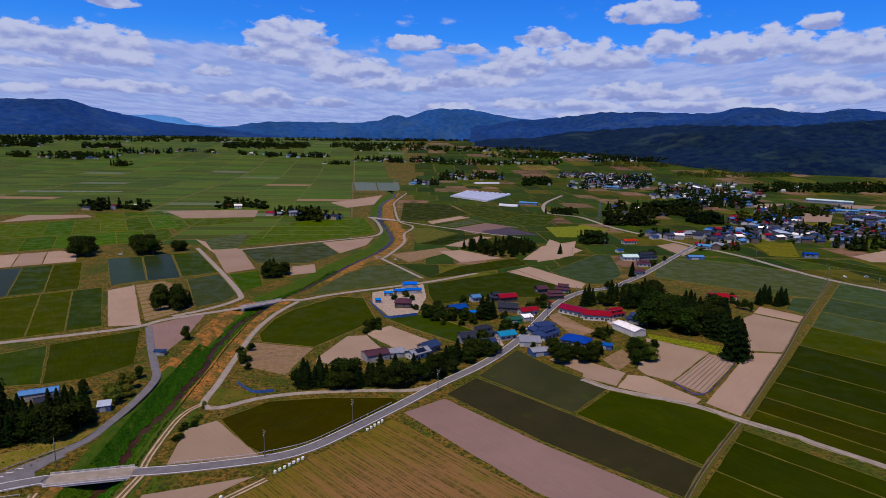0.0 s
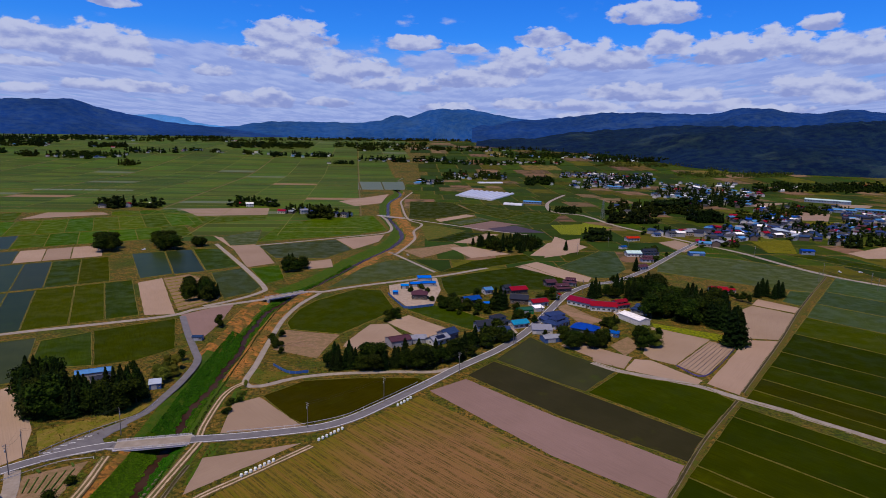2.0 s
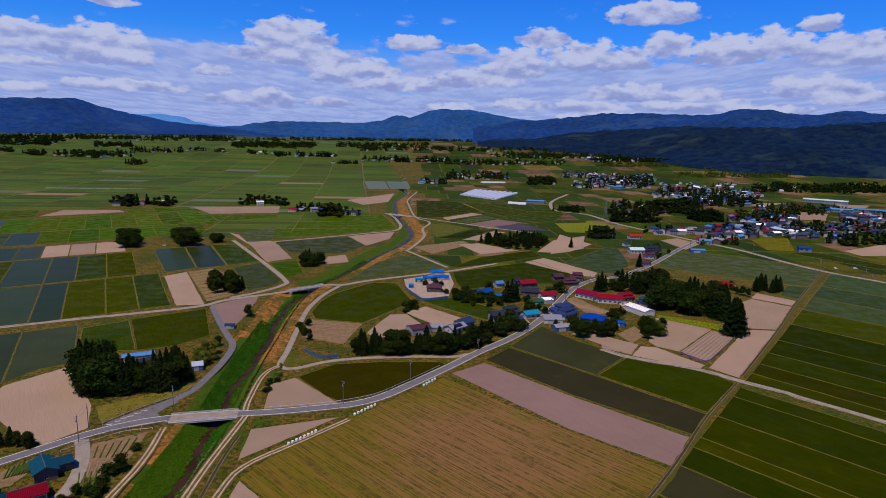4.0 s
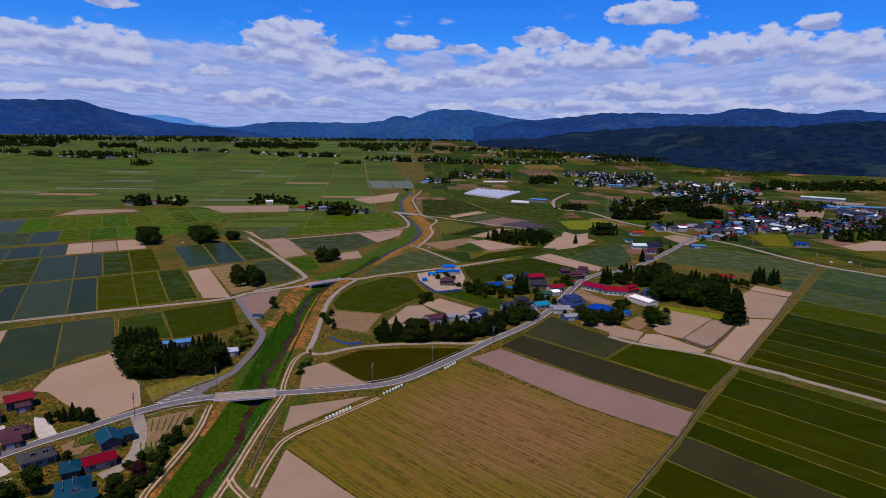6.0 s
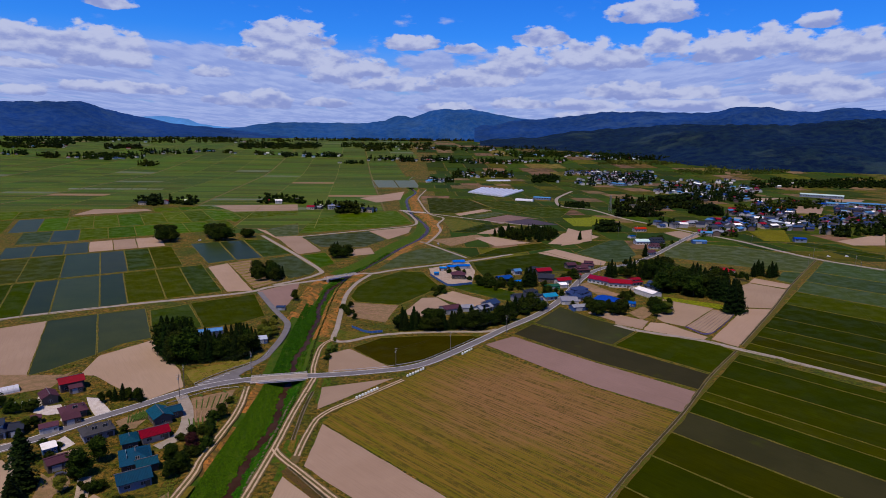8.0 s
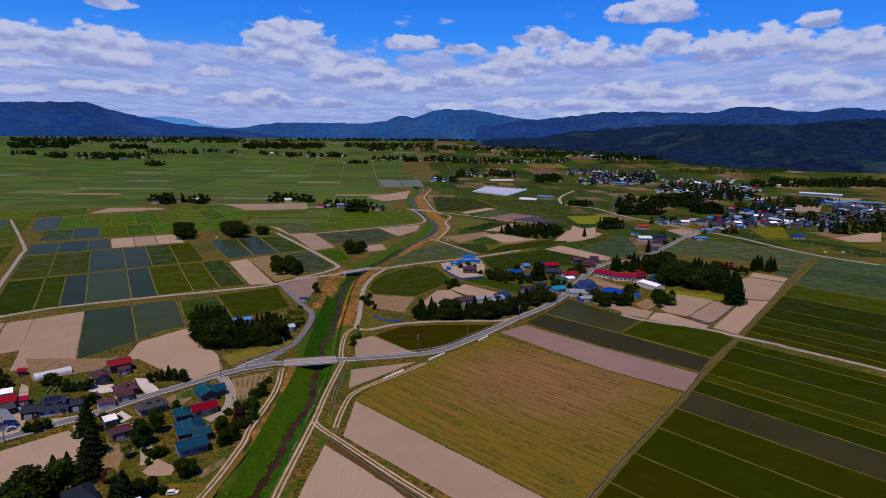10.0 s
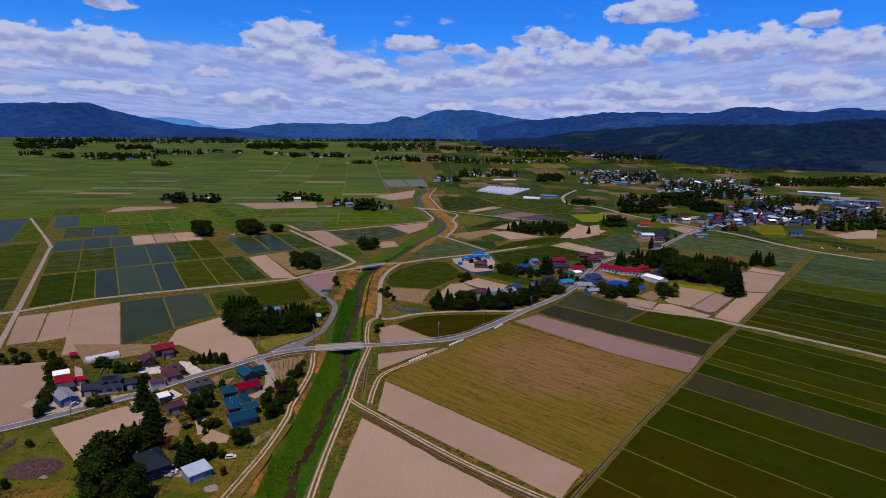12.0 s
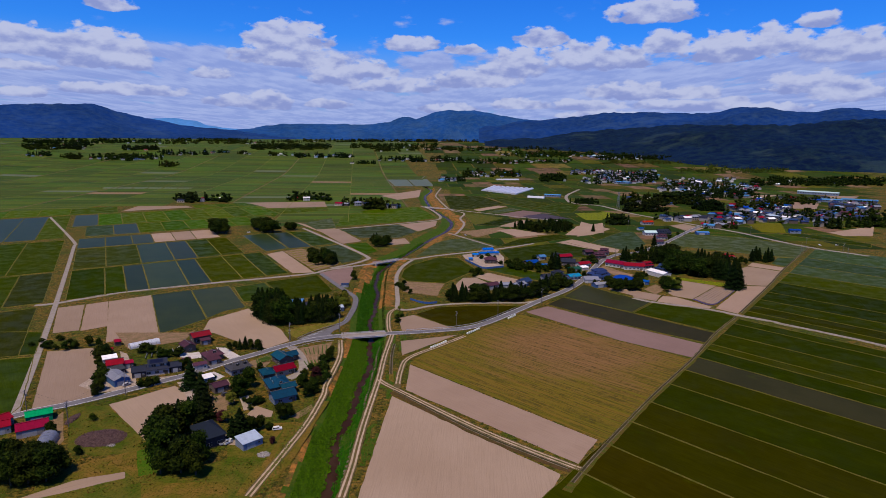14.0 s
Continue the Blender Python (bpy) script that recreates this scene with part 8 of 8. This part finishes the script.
def tufts(label, x0, x1, y0, y1, count, size, mat, seed):
    """Rough grass over the untilled ground: none on fields, yards, lanes or in the river."""
    rng = np.random.default_rng(seed)
    p = np.stack([rng.uniform(x0, x1, count), rng.uniform(y0, y1, count)], 1)
    off = p[:, 0] - river_x(p[:, 1])
    ok = (off < -13.5) | (off > 8.0)
    for ring in TILLED:
        if ring[:, 0].max() < x0 or ring[:, 0].min() > x1 or ring[:, 1].max() < y0 or ring[:, 1].min() > y1:
            continue
        hit = np.zeros(count, bool)
        for a, b in zip(ring, np.roll(ring, -1, 0)):
            up = (a[1] > p[:, 1]) != (b[1] > p[:, 1])
            hit ^= up & (p[:, 0] < (b[0] - a[0]) * (p[:, 1] - a[1]) / (b[1] - a[1] + 1e-9) + a[0])
        ok &= ~hit
    p = p[ok]
    for line, half in LANES:
        line = line[(line[:, 0] > x0 - 5) & (line[:, 0] < x1 + 5) & (line[:, 1] > y0 - 5) & (line[:, 1] < y1 + 5)]
        keep = np.ones(len(p), bool)
        for c in line:
            keep &= (p[:, 0] - c[0]) ** 2 + (p[:, 1] - c[1]) ** 2 > half * half
        p = p[keep]
    clump = 0.5 + 0.25 * np.sin(p[:, 0] * 0.31 + 2 * np.sin(p[:, 1] * 0.17)) + 0.25 * np.sin(p[:, 1] * 0.43 + 2 * np.sin(p[:, 0] * 0.13))
    keep = rng.uniform(0, 1, len(p)) < 0.15 + 0.85 * clump
    p, clump = p[keep], clump[keep]
    cs = np.stack([p[:, 0], p[:, 1], lie(p[:, 0], p[:, 1]) + 0.10 + 0.3 * size * clump], 1)
    v, f = leaf_cloud(cs, np.tile(np.array([[0.0, 0.0, 0.8]]), (len(cs), 1)), size, rng, 0.6)
    tagged(mesh_object("grass_tufts", v, f, mat), label, "grass", kind="stuff")


tufts("rough yellow and green grass tufts round the village", -260, -40, 40, 230, 45000, 0.38, MATS["tuft_leaf"], 31)
tufts("dark green weeds and low shrubs round the village", -260, -40, 40, 230, 5000, 0.42, MATS["broad_leaf"], 32)
tufts("rough grass tufts beside the lanes and the river", -180, 130, 230, 470, 34000, 0.45, MATS["tuft_leaf"], 33)
tufts("dark green weeds beside the lanes and the river", -180, 130, 230, 470, 6000, 0.48, MATS["broad_leaf"], 34)
tufts("grass tufts along the field edges", -40, 150, 20, 230, 20000, 0.34, MATS["tuft_leaf"], 35)


# ---- far villages and woods ----
FAR_RNG = np.random.default_rng(21)
FAR_CEDAR, FAR_BROAD = crown_cedar(10, 2.6, FAR_RNG, 90, 1.0), crown_broad(10, 4.6, FAR_RNG, 70, 1.1, 5)[:2]


def grove(trees, houses, lo, hi, *quad, skin="broad_leaf"):
    """A far clump: its trees in one mesh, its houses one by one."""
    Q = np.array(quad, float)

    def spot():
        a, b = FAR_RNG.uniform(0, 1, 2)
        return (Q[0] * (1 - a) + Q[1] * a) * (1 - b) + (Q[3] * (1 - a) + Q[2] * a) * b

    vs, fs, k = [], [], 0
    seeds = [spot() for _ in range(max(2, trees // 6))]
    for _ in range(trees):
        p = seeds[FAR_RNG.integers(len(seeds))] + FAR_RNG.normal(size=2) * 7 if FAR_RNG.uniform() < 0.6 else spot()
        v, f = FAR_CEDAR if FAR_RNG.uniform() < 0.4 else FAR_BROAD
        s = FAR_RNG.uniform(lo, hi) / 10
        an = FAR_RNG.uniform(0, 6.28)
        w = s * FAR_RNG.uniform(0.9, 1.3)
        x = v[:, 0] * math.cos(an) - v[:, 1] * math.sin(an)
        y = v[:, 0] * math.sin(an) + v[:, 1] * math.cos(an)
        vs.append(np.stack([x * w + p[0], y * w + p[1], (v[:, 2] - 0.9) * s + float(lie(p[0], p[1]))], 1))
        fs.append(f + k)
        k += len(v)
    if vs:
        me_v, me_f = np.vstack(vs), np.vstack(fs)
        me = bpy.data.meshes.new("far_trees")
        me.vertices.add(len(me_v))
        me.vertices.foreach_set("co", me_v.astype(np.float32).ravel())
        me.loops.add(len(me_f) * 3)
        me.loops.foreach_set("vertex_index", me_f.astype(np.int32).ravel())
        me.polygons.add(len(me_f))
        me.polygons.foreach_set("loop_start", np.arange(0, len(me_f) * 3, 3, dtype=np.int32))
        me.update(calc_edges=True)
        me.materials.append(MATS["cedar_leaf" if skin == "broad_leaf" and FAR_RNG.uniform() < 0.55 else skin])
        tagged(new("far_trees", me), "dark clump of trees among the fields", "trees", kind="stuff")
    done = []
    for _ in range(houses * 6):
        if len(done) >= houses:
            break
        p = spot()
        if any(np.hypot(*(p - q)) < 12 for q in done):
            continue
        done.append(p)
        far_house(p[0], p[1])


FAR_KIT, FAR_REST = {}, {}


def far_house(x, y):
    roof = FAR_RNG.choice(["navytile", "bluetile", "greytile", "purple", "redmetal", "bluemetal", "greymetal", "lightblue", "navytile", "whitemetal", "greytile", "bluetile"])
    wall = FAR_RNG.choice(["white", "cream", "grey", "brown"])
    size = int(FAR_RNG.integers(3))
    key = (roof, wall, size)
    if key not in FAR_KIT:
        w, d, h = ((9, 7, 3.2), (11, 8, 5.2), (13, 7.5, 4.0))[size]
        bm = bmesh.new()
        walls_into(bm, w, d, h, "gable", 0.5, 0.45)
        bmesh.ops.recalc_face_normals(bm, faces=bm.faces)
        a = bpy.data.meshes.new("wall")
        bm.to_mesh(a)
        bm.free()
        a.materials.append(WALL_MATS[wall])
        bm = bmesh.new()
        for q in roof_planes("gable", w, d, h + 0.08, 0.5, 0.45)[0]:
            slab_into(bm, q, 0.16)
        bmesh.ops.recalc_face_normals(bm, faces=bm.faces)
        b = bpy.data.meshes.new("roof")
        bm.to_mesh(b)
        bm.free()
        b.materials.append(ROOF_MATS[roof])
        wins = []
        for z in ([1.0] if h < 5 else [0.9, 3.6]):
            for px in (-w * 0.3, w * 0.05, w * 0.32):
                bm = bmesh.new()
                box_into(bm, px - 0.8, px + 0.8, -d / 2 - 0.06, -d / 2 + 0.02, z, z + 1.2)
                m = bpy.data.meshes.new("window")
                bm.to_mesh(m)
                bm.free()
                m.materials.append(MATS["window_glass"])
                wins.append(m)
        FAR_KIT[key] = (a, b, wins)
    a, b, wins = FAR_KIT[key]
    if y > 1150:
        FAR_REST.setdefault(roof, []).append((a, b, x, y, float(FAR_RNG.uniform(0, 180))))
        return
    ob = empty("house", pose(x, y, float(lie(x, y)), 0, 0, float(FAR_RNG.choice([-20, 15, 30, 70, 110, 160])) + float(FAR_RNG.uniform(-6, 6))))
    new("wall", a).parent = ob
    new("roof", b).parent = ob
    if y < 1150:
        for m in wins:
            new("window", m).parent = ob
    height = ("low", "two-storey", "long")[size]
    tagged(ob, f"{height} village house with a {ROOFS[roof][1]} roof", "house", "far village houses")


grove(46, 6, 10.5, 17.05, (-476, 895), (-389, 908), (-404, 948), (-493, 934))
grove(28, 3, 10.5, 17.05, (-308, 937), (-241, 947), (-248, 982), (-317, 971))
grove(18, 8, 9, 13.95, (-209, 871), (-162, 877), (-166, 908), (-214, 901))
grove(21, 1, 13.5, 20.15, (-157, 828), (-129, 832), (-131, 852), (-160, 848))
grove(7, 4, 7.5, 10.85, (-130, 838), (-105, 842), (-106, 863), (-132, 859))
grove(28, 3, 12, 20.15, (-1219, 1861), (-1169, 1891), (-1203, 1952), (-1255, 1920))
grove(108, 16, 12, 20.15, (-1118, 1845), (-931, 1940), (-989, 2072), (-1183, 1964))
grove(21, 2, 13.5, 20.15, (-870, 1779), (-832, 1795), (-849, 1837), (-888, 1820))
grove(54, 11, 10.5, 18.6, (-997, 2113), (-866, 2179), (-905, 2289), (-1041, 2216))
grove(54, 6, 12, 20.15, (-1411, 2149), (-1322, 2215), (-1394, 2346), (-1485, 2271))
grove(72, 6, 12, 20.15, (-1201, 2234), (-1098, 2300), (-1160, 2439), (-1265, 2364))
grove(21, 6, 10.5, 17.05, (-898, 2239), (-818, 2278), (-841, 2350), (-923, 2308))
grove(18, 2, 10.5, 17.05, (-767, 2249), (-730, 2266), (-744, 2312), (-781, 2295))
grove(21, 5, 10.5, 17.05, (-647, 2228), (-581, 2253), (-596, 2321), (-664, 2294))
grove(90, 16, 10.5, 18.6, (-548, 2155), (-325, 2225), (-342, 2359), (-576, 2279))
grove(25, 2, 10.5, 15.5, (-318, 2016), (-225, 2038), (-228, 2073), (-323, 2050))
grove(162, 6, 12, 20.15, (-772, 2447), (-477, 2581), (-532, 2918), (-853, 2730))
grove(108, 25, 10.5, 18.6, (-222, 2112), (82, 2169), (89, 2294), (-231, 2228))
grove(25, 13, 9, 15.5, (-19, 1467), (46, 1482), (52, 1587), (-18, 1569))
grove(90, 29, 10.5, 20.15, (55, 1655), (230, 1691), (253, 1846), (64, 1823))
grove(126, 25, 10.5, 18.6, (78, 2094), (489, 2128), (518, 2251), (84, 2208))
grove(108, 11, 10.5, 18.6, (253, 2390), (582, 2425), (621, 2582), (269, 2531))
grove(46, 1, 16.5, 23.25, (255, 1512), (326, 1528), (350, 1636), (275, 1620))
grove(36, 36, 9, 13.95, (407, 1778), (514, 1783), (549, 1907), (437, 1905))
grove(90, 75, 9, 17.05, (449, 1615), (632, 1634), (701, 1813), (505, 1814))
grove(108, 66, 9, 17.05, (478, 1237), (738, 1283), (850, 1482), (554, 1431))
grove(61, 0, 15, 21.7, (377, 975), (455, 986), (481, 1045), (399, 1033))
grove(46, 3, 12, 18.6, (266, 826), (317, 832), (334, 875), (280, 869))
grove(43, 0, 13.5, 20.15, (393, 855), (431, 859), (454, 905), (413, 900))
grove(14, 45, 7.5, 13.95, (357, 732), (410, 737), (442, 796), (384, 790))
grove(24, 45, 7.5, 15.5, (442, 796), (515, 804), (568, 890), (487, 880))
grove(18, 21, 9, 15.5, (476, 754), (546, 761), (581, 811), (506, 803))
grove(24, 33, 9, 15.5, (558, 785), (654, 795), (702, 857), (599, 845))
grove(22, 0, 13.5, 18.6, (517, 670), (561, 674), (580, 698), (535, 694))
grove(14, 3, 13.5, 18.6, (467, 661), (502, 664), (519, 688), (483, 685))
grove(14, 15, 7.5, 12.4, (308, 652), (352, 656), (364, 679), (319, 675))
grove(46, 0, 7.5, 10.85, (209, 944), (252, 949), (259, 976), (216, 970))
grove(21, 1, 12, 17.05, (193, 677), (213, 679), (218, 693), (197, 691))
grove(252, 0, 6, 10.23, (603, 2093), (985, 2077), (1043, 2202), (637, 2211), skin="scrub_leaf")
grove(288, 0, 6, 10.23, (771, 1810), (1111, 1775), (1171, 1876), (815, 1914), skin="scrub_leaf")
grove(252, 6, 12, 18.6, (809, 1448), (1161, 1445), (1243, 1551), (887, 1592))
grove(288, 0, 6, 10.23, (928, 1955), (1489, 1877), (1558, 1968), (968, 2040), skin="scrub_leaf")
grove(216, 6, 12, 18.6, (-400, 2731), (11, 2893), (17, 3287), (-439, 3034))
grove(54, 4, 12, 20.15, (-1474, 2099), (-1397, 2159), (-1455, 2256), (-1533, 2190))
grove(126, 15, 10.5, 17.05, (302, 932), (447, 951), (511, 1090), (346, 1064))
grove(50, 24, 9, 15.5, (447, 854), (554, 867), (604, 947), (486, 932))
grove(60, 30, 7.5, 13.95, (475, 738), (620, 752), (690, 842), (528, 824))
grove(108, 60, 9, 15.5, (356, 1441), (560, 1486), (650, 1725), (426, 1716))
grove(144, 45, 9, 15.5, (454, 1061), (609, 1084), (708, 1264), (527, 1232))
grove(90, 15, 7.5, 13.95, (543, 964), (711, 986), (798, 1113), (609, 1084))
grove(18, 3, 12, 18.6, (-1337, 1888), (-1289, 1920), (-1318, 1968), (-1367, 1935))
grove(288, 23, 12, 18.6, (-282, 2550), (643, 2780), (726, 3134), (-302, 2772))
grove(216, 11, 13.5, 21.7, (-1737, 2502), (-1017, 3296), (-1062, 3449), (-1779, 2567))
grove(126, 6, 13.5, 20.15, (-1664, 2391), (-1288, 2759), (-1363, 2928), (-1737, 2502))
grove(144, 9, 13.5, 20.15, (-1248, 2666), (-676, 3101), (-746, 3446), (-1336, 2867))
grove(360, 18, 15, 23.25, (-707, 3255), (609, 4390), (609, 4390), (-769, 3561))
grove(72, 4, 13.5, 20.15, (-1566, 2240), (-1388, 2394), (-1443, 2496), (-1622, 2326))
grove(198, 3, 15, 21.7, (-799, 2540), (-495, 2689), (-524, 2866), (-841, 2687))
grove(360, 34, 12, 18.6, (316, 2348), (1106, 2386), (1243, 2686), (348, 2576))
grove(270, 45, 12, 18.6, (628, 2255), (1173, 2244), (1230, 2354), (655, 2351))
grove(6, 45, 7.5, 12.4, (337, 690), (396, 696), (438, 773), (373, 766))
grove(8, 51, 7.5, 12.4, (383, 714), (464, 722), (523, 817), (431, 807))
grove(8, 27, 7.5, 12.4, (444, 700), (517, 707), (572, 787), (491, 778))
grove(10, 18, 7.5, 12.4, (278, 719), (358, 727), (374, 760), (290, 752))
grove(18, 45, 9, 13.95, (486, 1688), (656, 1696), (723, 1872), (540, 1876))
grove(18, 45, 9, 13.95, (555, 1398), (760, 1440), (868, 1648), (655, 1651))
grove(10, 33, 7.5, 12.4, (634, 876), (725, 887), (821, 1010), (717, 996))


def join_far_houses():
    """The houses too far off to tell apart, joined by roof colour."""
    for roof, homes in FAR_REST.items():
        v, f, slots = [], [], []
        mats = [ROOF_MATS[roof], WALL_MATS["white"]]
        for a, b, x, y, turn in homes:
            m = pose(x, y, float(lie(x, y)), 0, 0, turn)
            for me, slot in ((a, 1), (b, 0)):
                k = len(v)
                v += [tuple(m @ p.co) for p in me.vertices]
                f += [tuple(k + i for i in q.vertices) for q in me.polygons]
                slots += [slot] * len(me.polygons)
        tagged(mesh_object("far_houses", v, f, mats, slots=slots), f"distant village houses with {ROOFS[roof][1]} roofs", "houses", kind="stuff")


join_far_houses()


# ---- far works, mast ----
def works(x, y, turn, w, d, h, roof, label):
    ob = empty("factory_hall", pose(x, y, float(lie(x, y)), 0, 0, turn))
    bm = bmesh.new()
    walls_into(bm, w, d, h, "gable", 0.4, 0.22)
    bmesh.ops.recalc_face_normals(bm, faces=bm.faces)
    part("wall", bm, WALL_MATS["bluegrey"], ob)
    bm = bmesh.new()
    for q in roof_planes("gable", w, d, h + 0.08, 0.4, 0.22)[0]:
        slab_into(bm, q, 0.2)
    bmesh.ops.recalc_face_normals(bm, faces=bm.faces)
    part("roof", bm, ROOF_MATS[roof], ob)
    for i in range(int(w / 5)):
        px = -w / 2 + 2.5 + i * 5
        bm = bmesh.new()
        box_into(bm, px - 1.4, px + 1.4, -d / 2 - 0.08, -d / 2 + 0.02, h * 0.5, h * 0.5 + 1.3)
        part("window", bm, MATS["window_glass"], ob)
    return tagged(ob, label, "factory")


works(746.2, 1037.6, -15, 36.8, 14, 5, "lightblue", "long factory hall with a light blue roof")
works(804.1, 1038.1, -36, 61.0, 16, 5, "lightblue", "very long factory hall with a light blue roof")
works(831.6, 1208.5, -39, 81.0, 18, 6, "palegreen", "row of pale factory halls")
works(465.1, 743.1, -98, 62.9, 14, 5, "palemetal", "large pale roofed barn in the village")
works(472.9, 1095.3, -16, 48.2, 16, 5, "whitemetal", "long white roofed hall")
works(696.1, 1499.9, -97, 88.5, 14, 6, "whitemetal", "white roofed village hall")
works(195.5, 1078.7, -21, 32.2, 12, 4, "lightblue", "blue roofed farm hall")
works(409.5, 615.5, -16, 12.7, 9, 4.5, "bluemetal", "blue roofed barn beside the yard")
works(473.4, 1476.7, -51, 38.7, 16, 5, "lightblue", "blue roofed hall among houses")
works(669.6, 2386.4, 20, 74.2, 20, 6, "palegreen", "pale roofed hall in the town")


def mast(x, y, height):
    ob = empty("lattice_mast", pose(x, y, float(lie(x, y)), 0, 0, 20))
    st = MATS["arm_steel"]

    def bar(name, p, q, r):
        p, q = Vector(p), Vector(q)
        bm = bmesh.new()
        box_into(bm, -r, r, -r, r, 0, (q - p).length)
        bm.transform(Matrix.Translation(p) @ (q - p).to_track_quat("Z", "Y").to_matrix().to_4x4())
        part(name, bm, st, ob)

    n, b = 7, 2.2
    wd = lambda t: b * (1 - t) + 0.5 * t
    for sx, sy in ((-1, -1), (1, -1), (1, 1), (-1, 1)):
        bar("leg", (sx * b, sy * b, 0), (sx * 0.5, sy * 0.5, height), 0.13)
    for i in range(n):
        t0, t1 = i / n, (i + 1) / n
        a, c = wd(t0), wd(t1)
        for (sx, sy), (ux, uy) in (((-1, -1), (1, -1)), ((1, -1), (1, 1)), ((1, 1), (-1, 1)), ((-1, 1), (-1, -1))):
            bar("brace", (sx * a, sy * a, height * t0), (ux * c, uy * c, height * t1), 0.07)
            bar("brace", (sx * c, sy * c, height * t1), (ux * c, uy * c, height * t1), 0.07)
    for z in (0.78, 0.88, 0.97):
        bar("cross_arm", (-3.2, 0, height * z), (3.2, 0, height * z), 0.12)
    tagged(ob, "tall grey steel lattice power mast among fields", "mast")


mast(264.5, 878.3, 28)
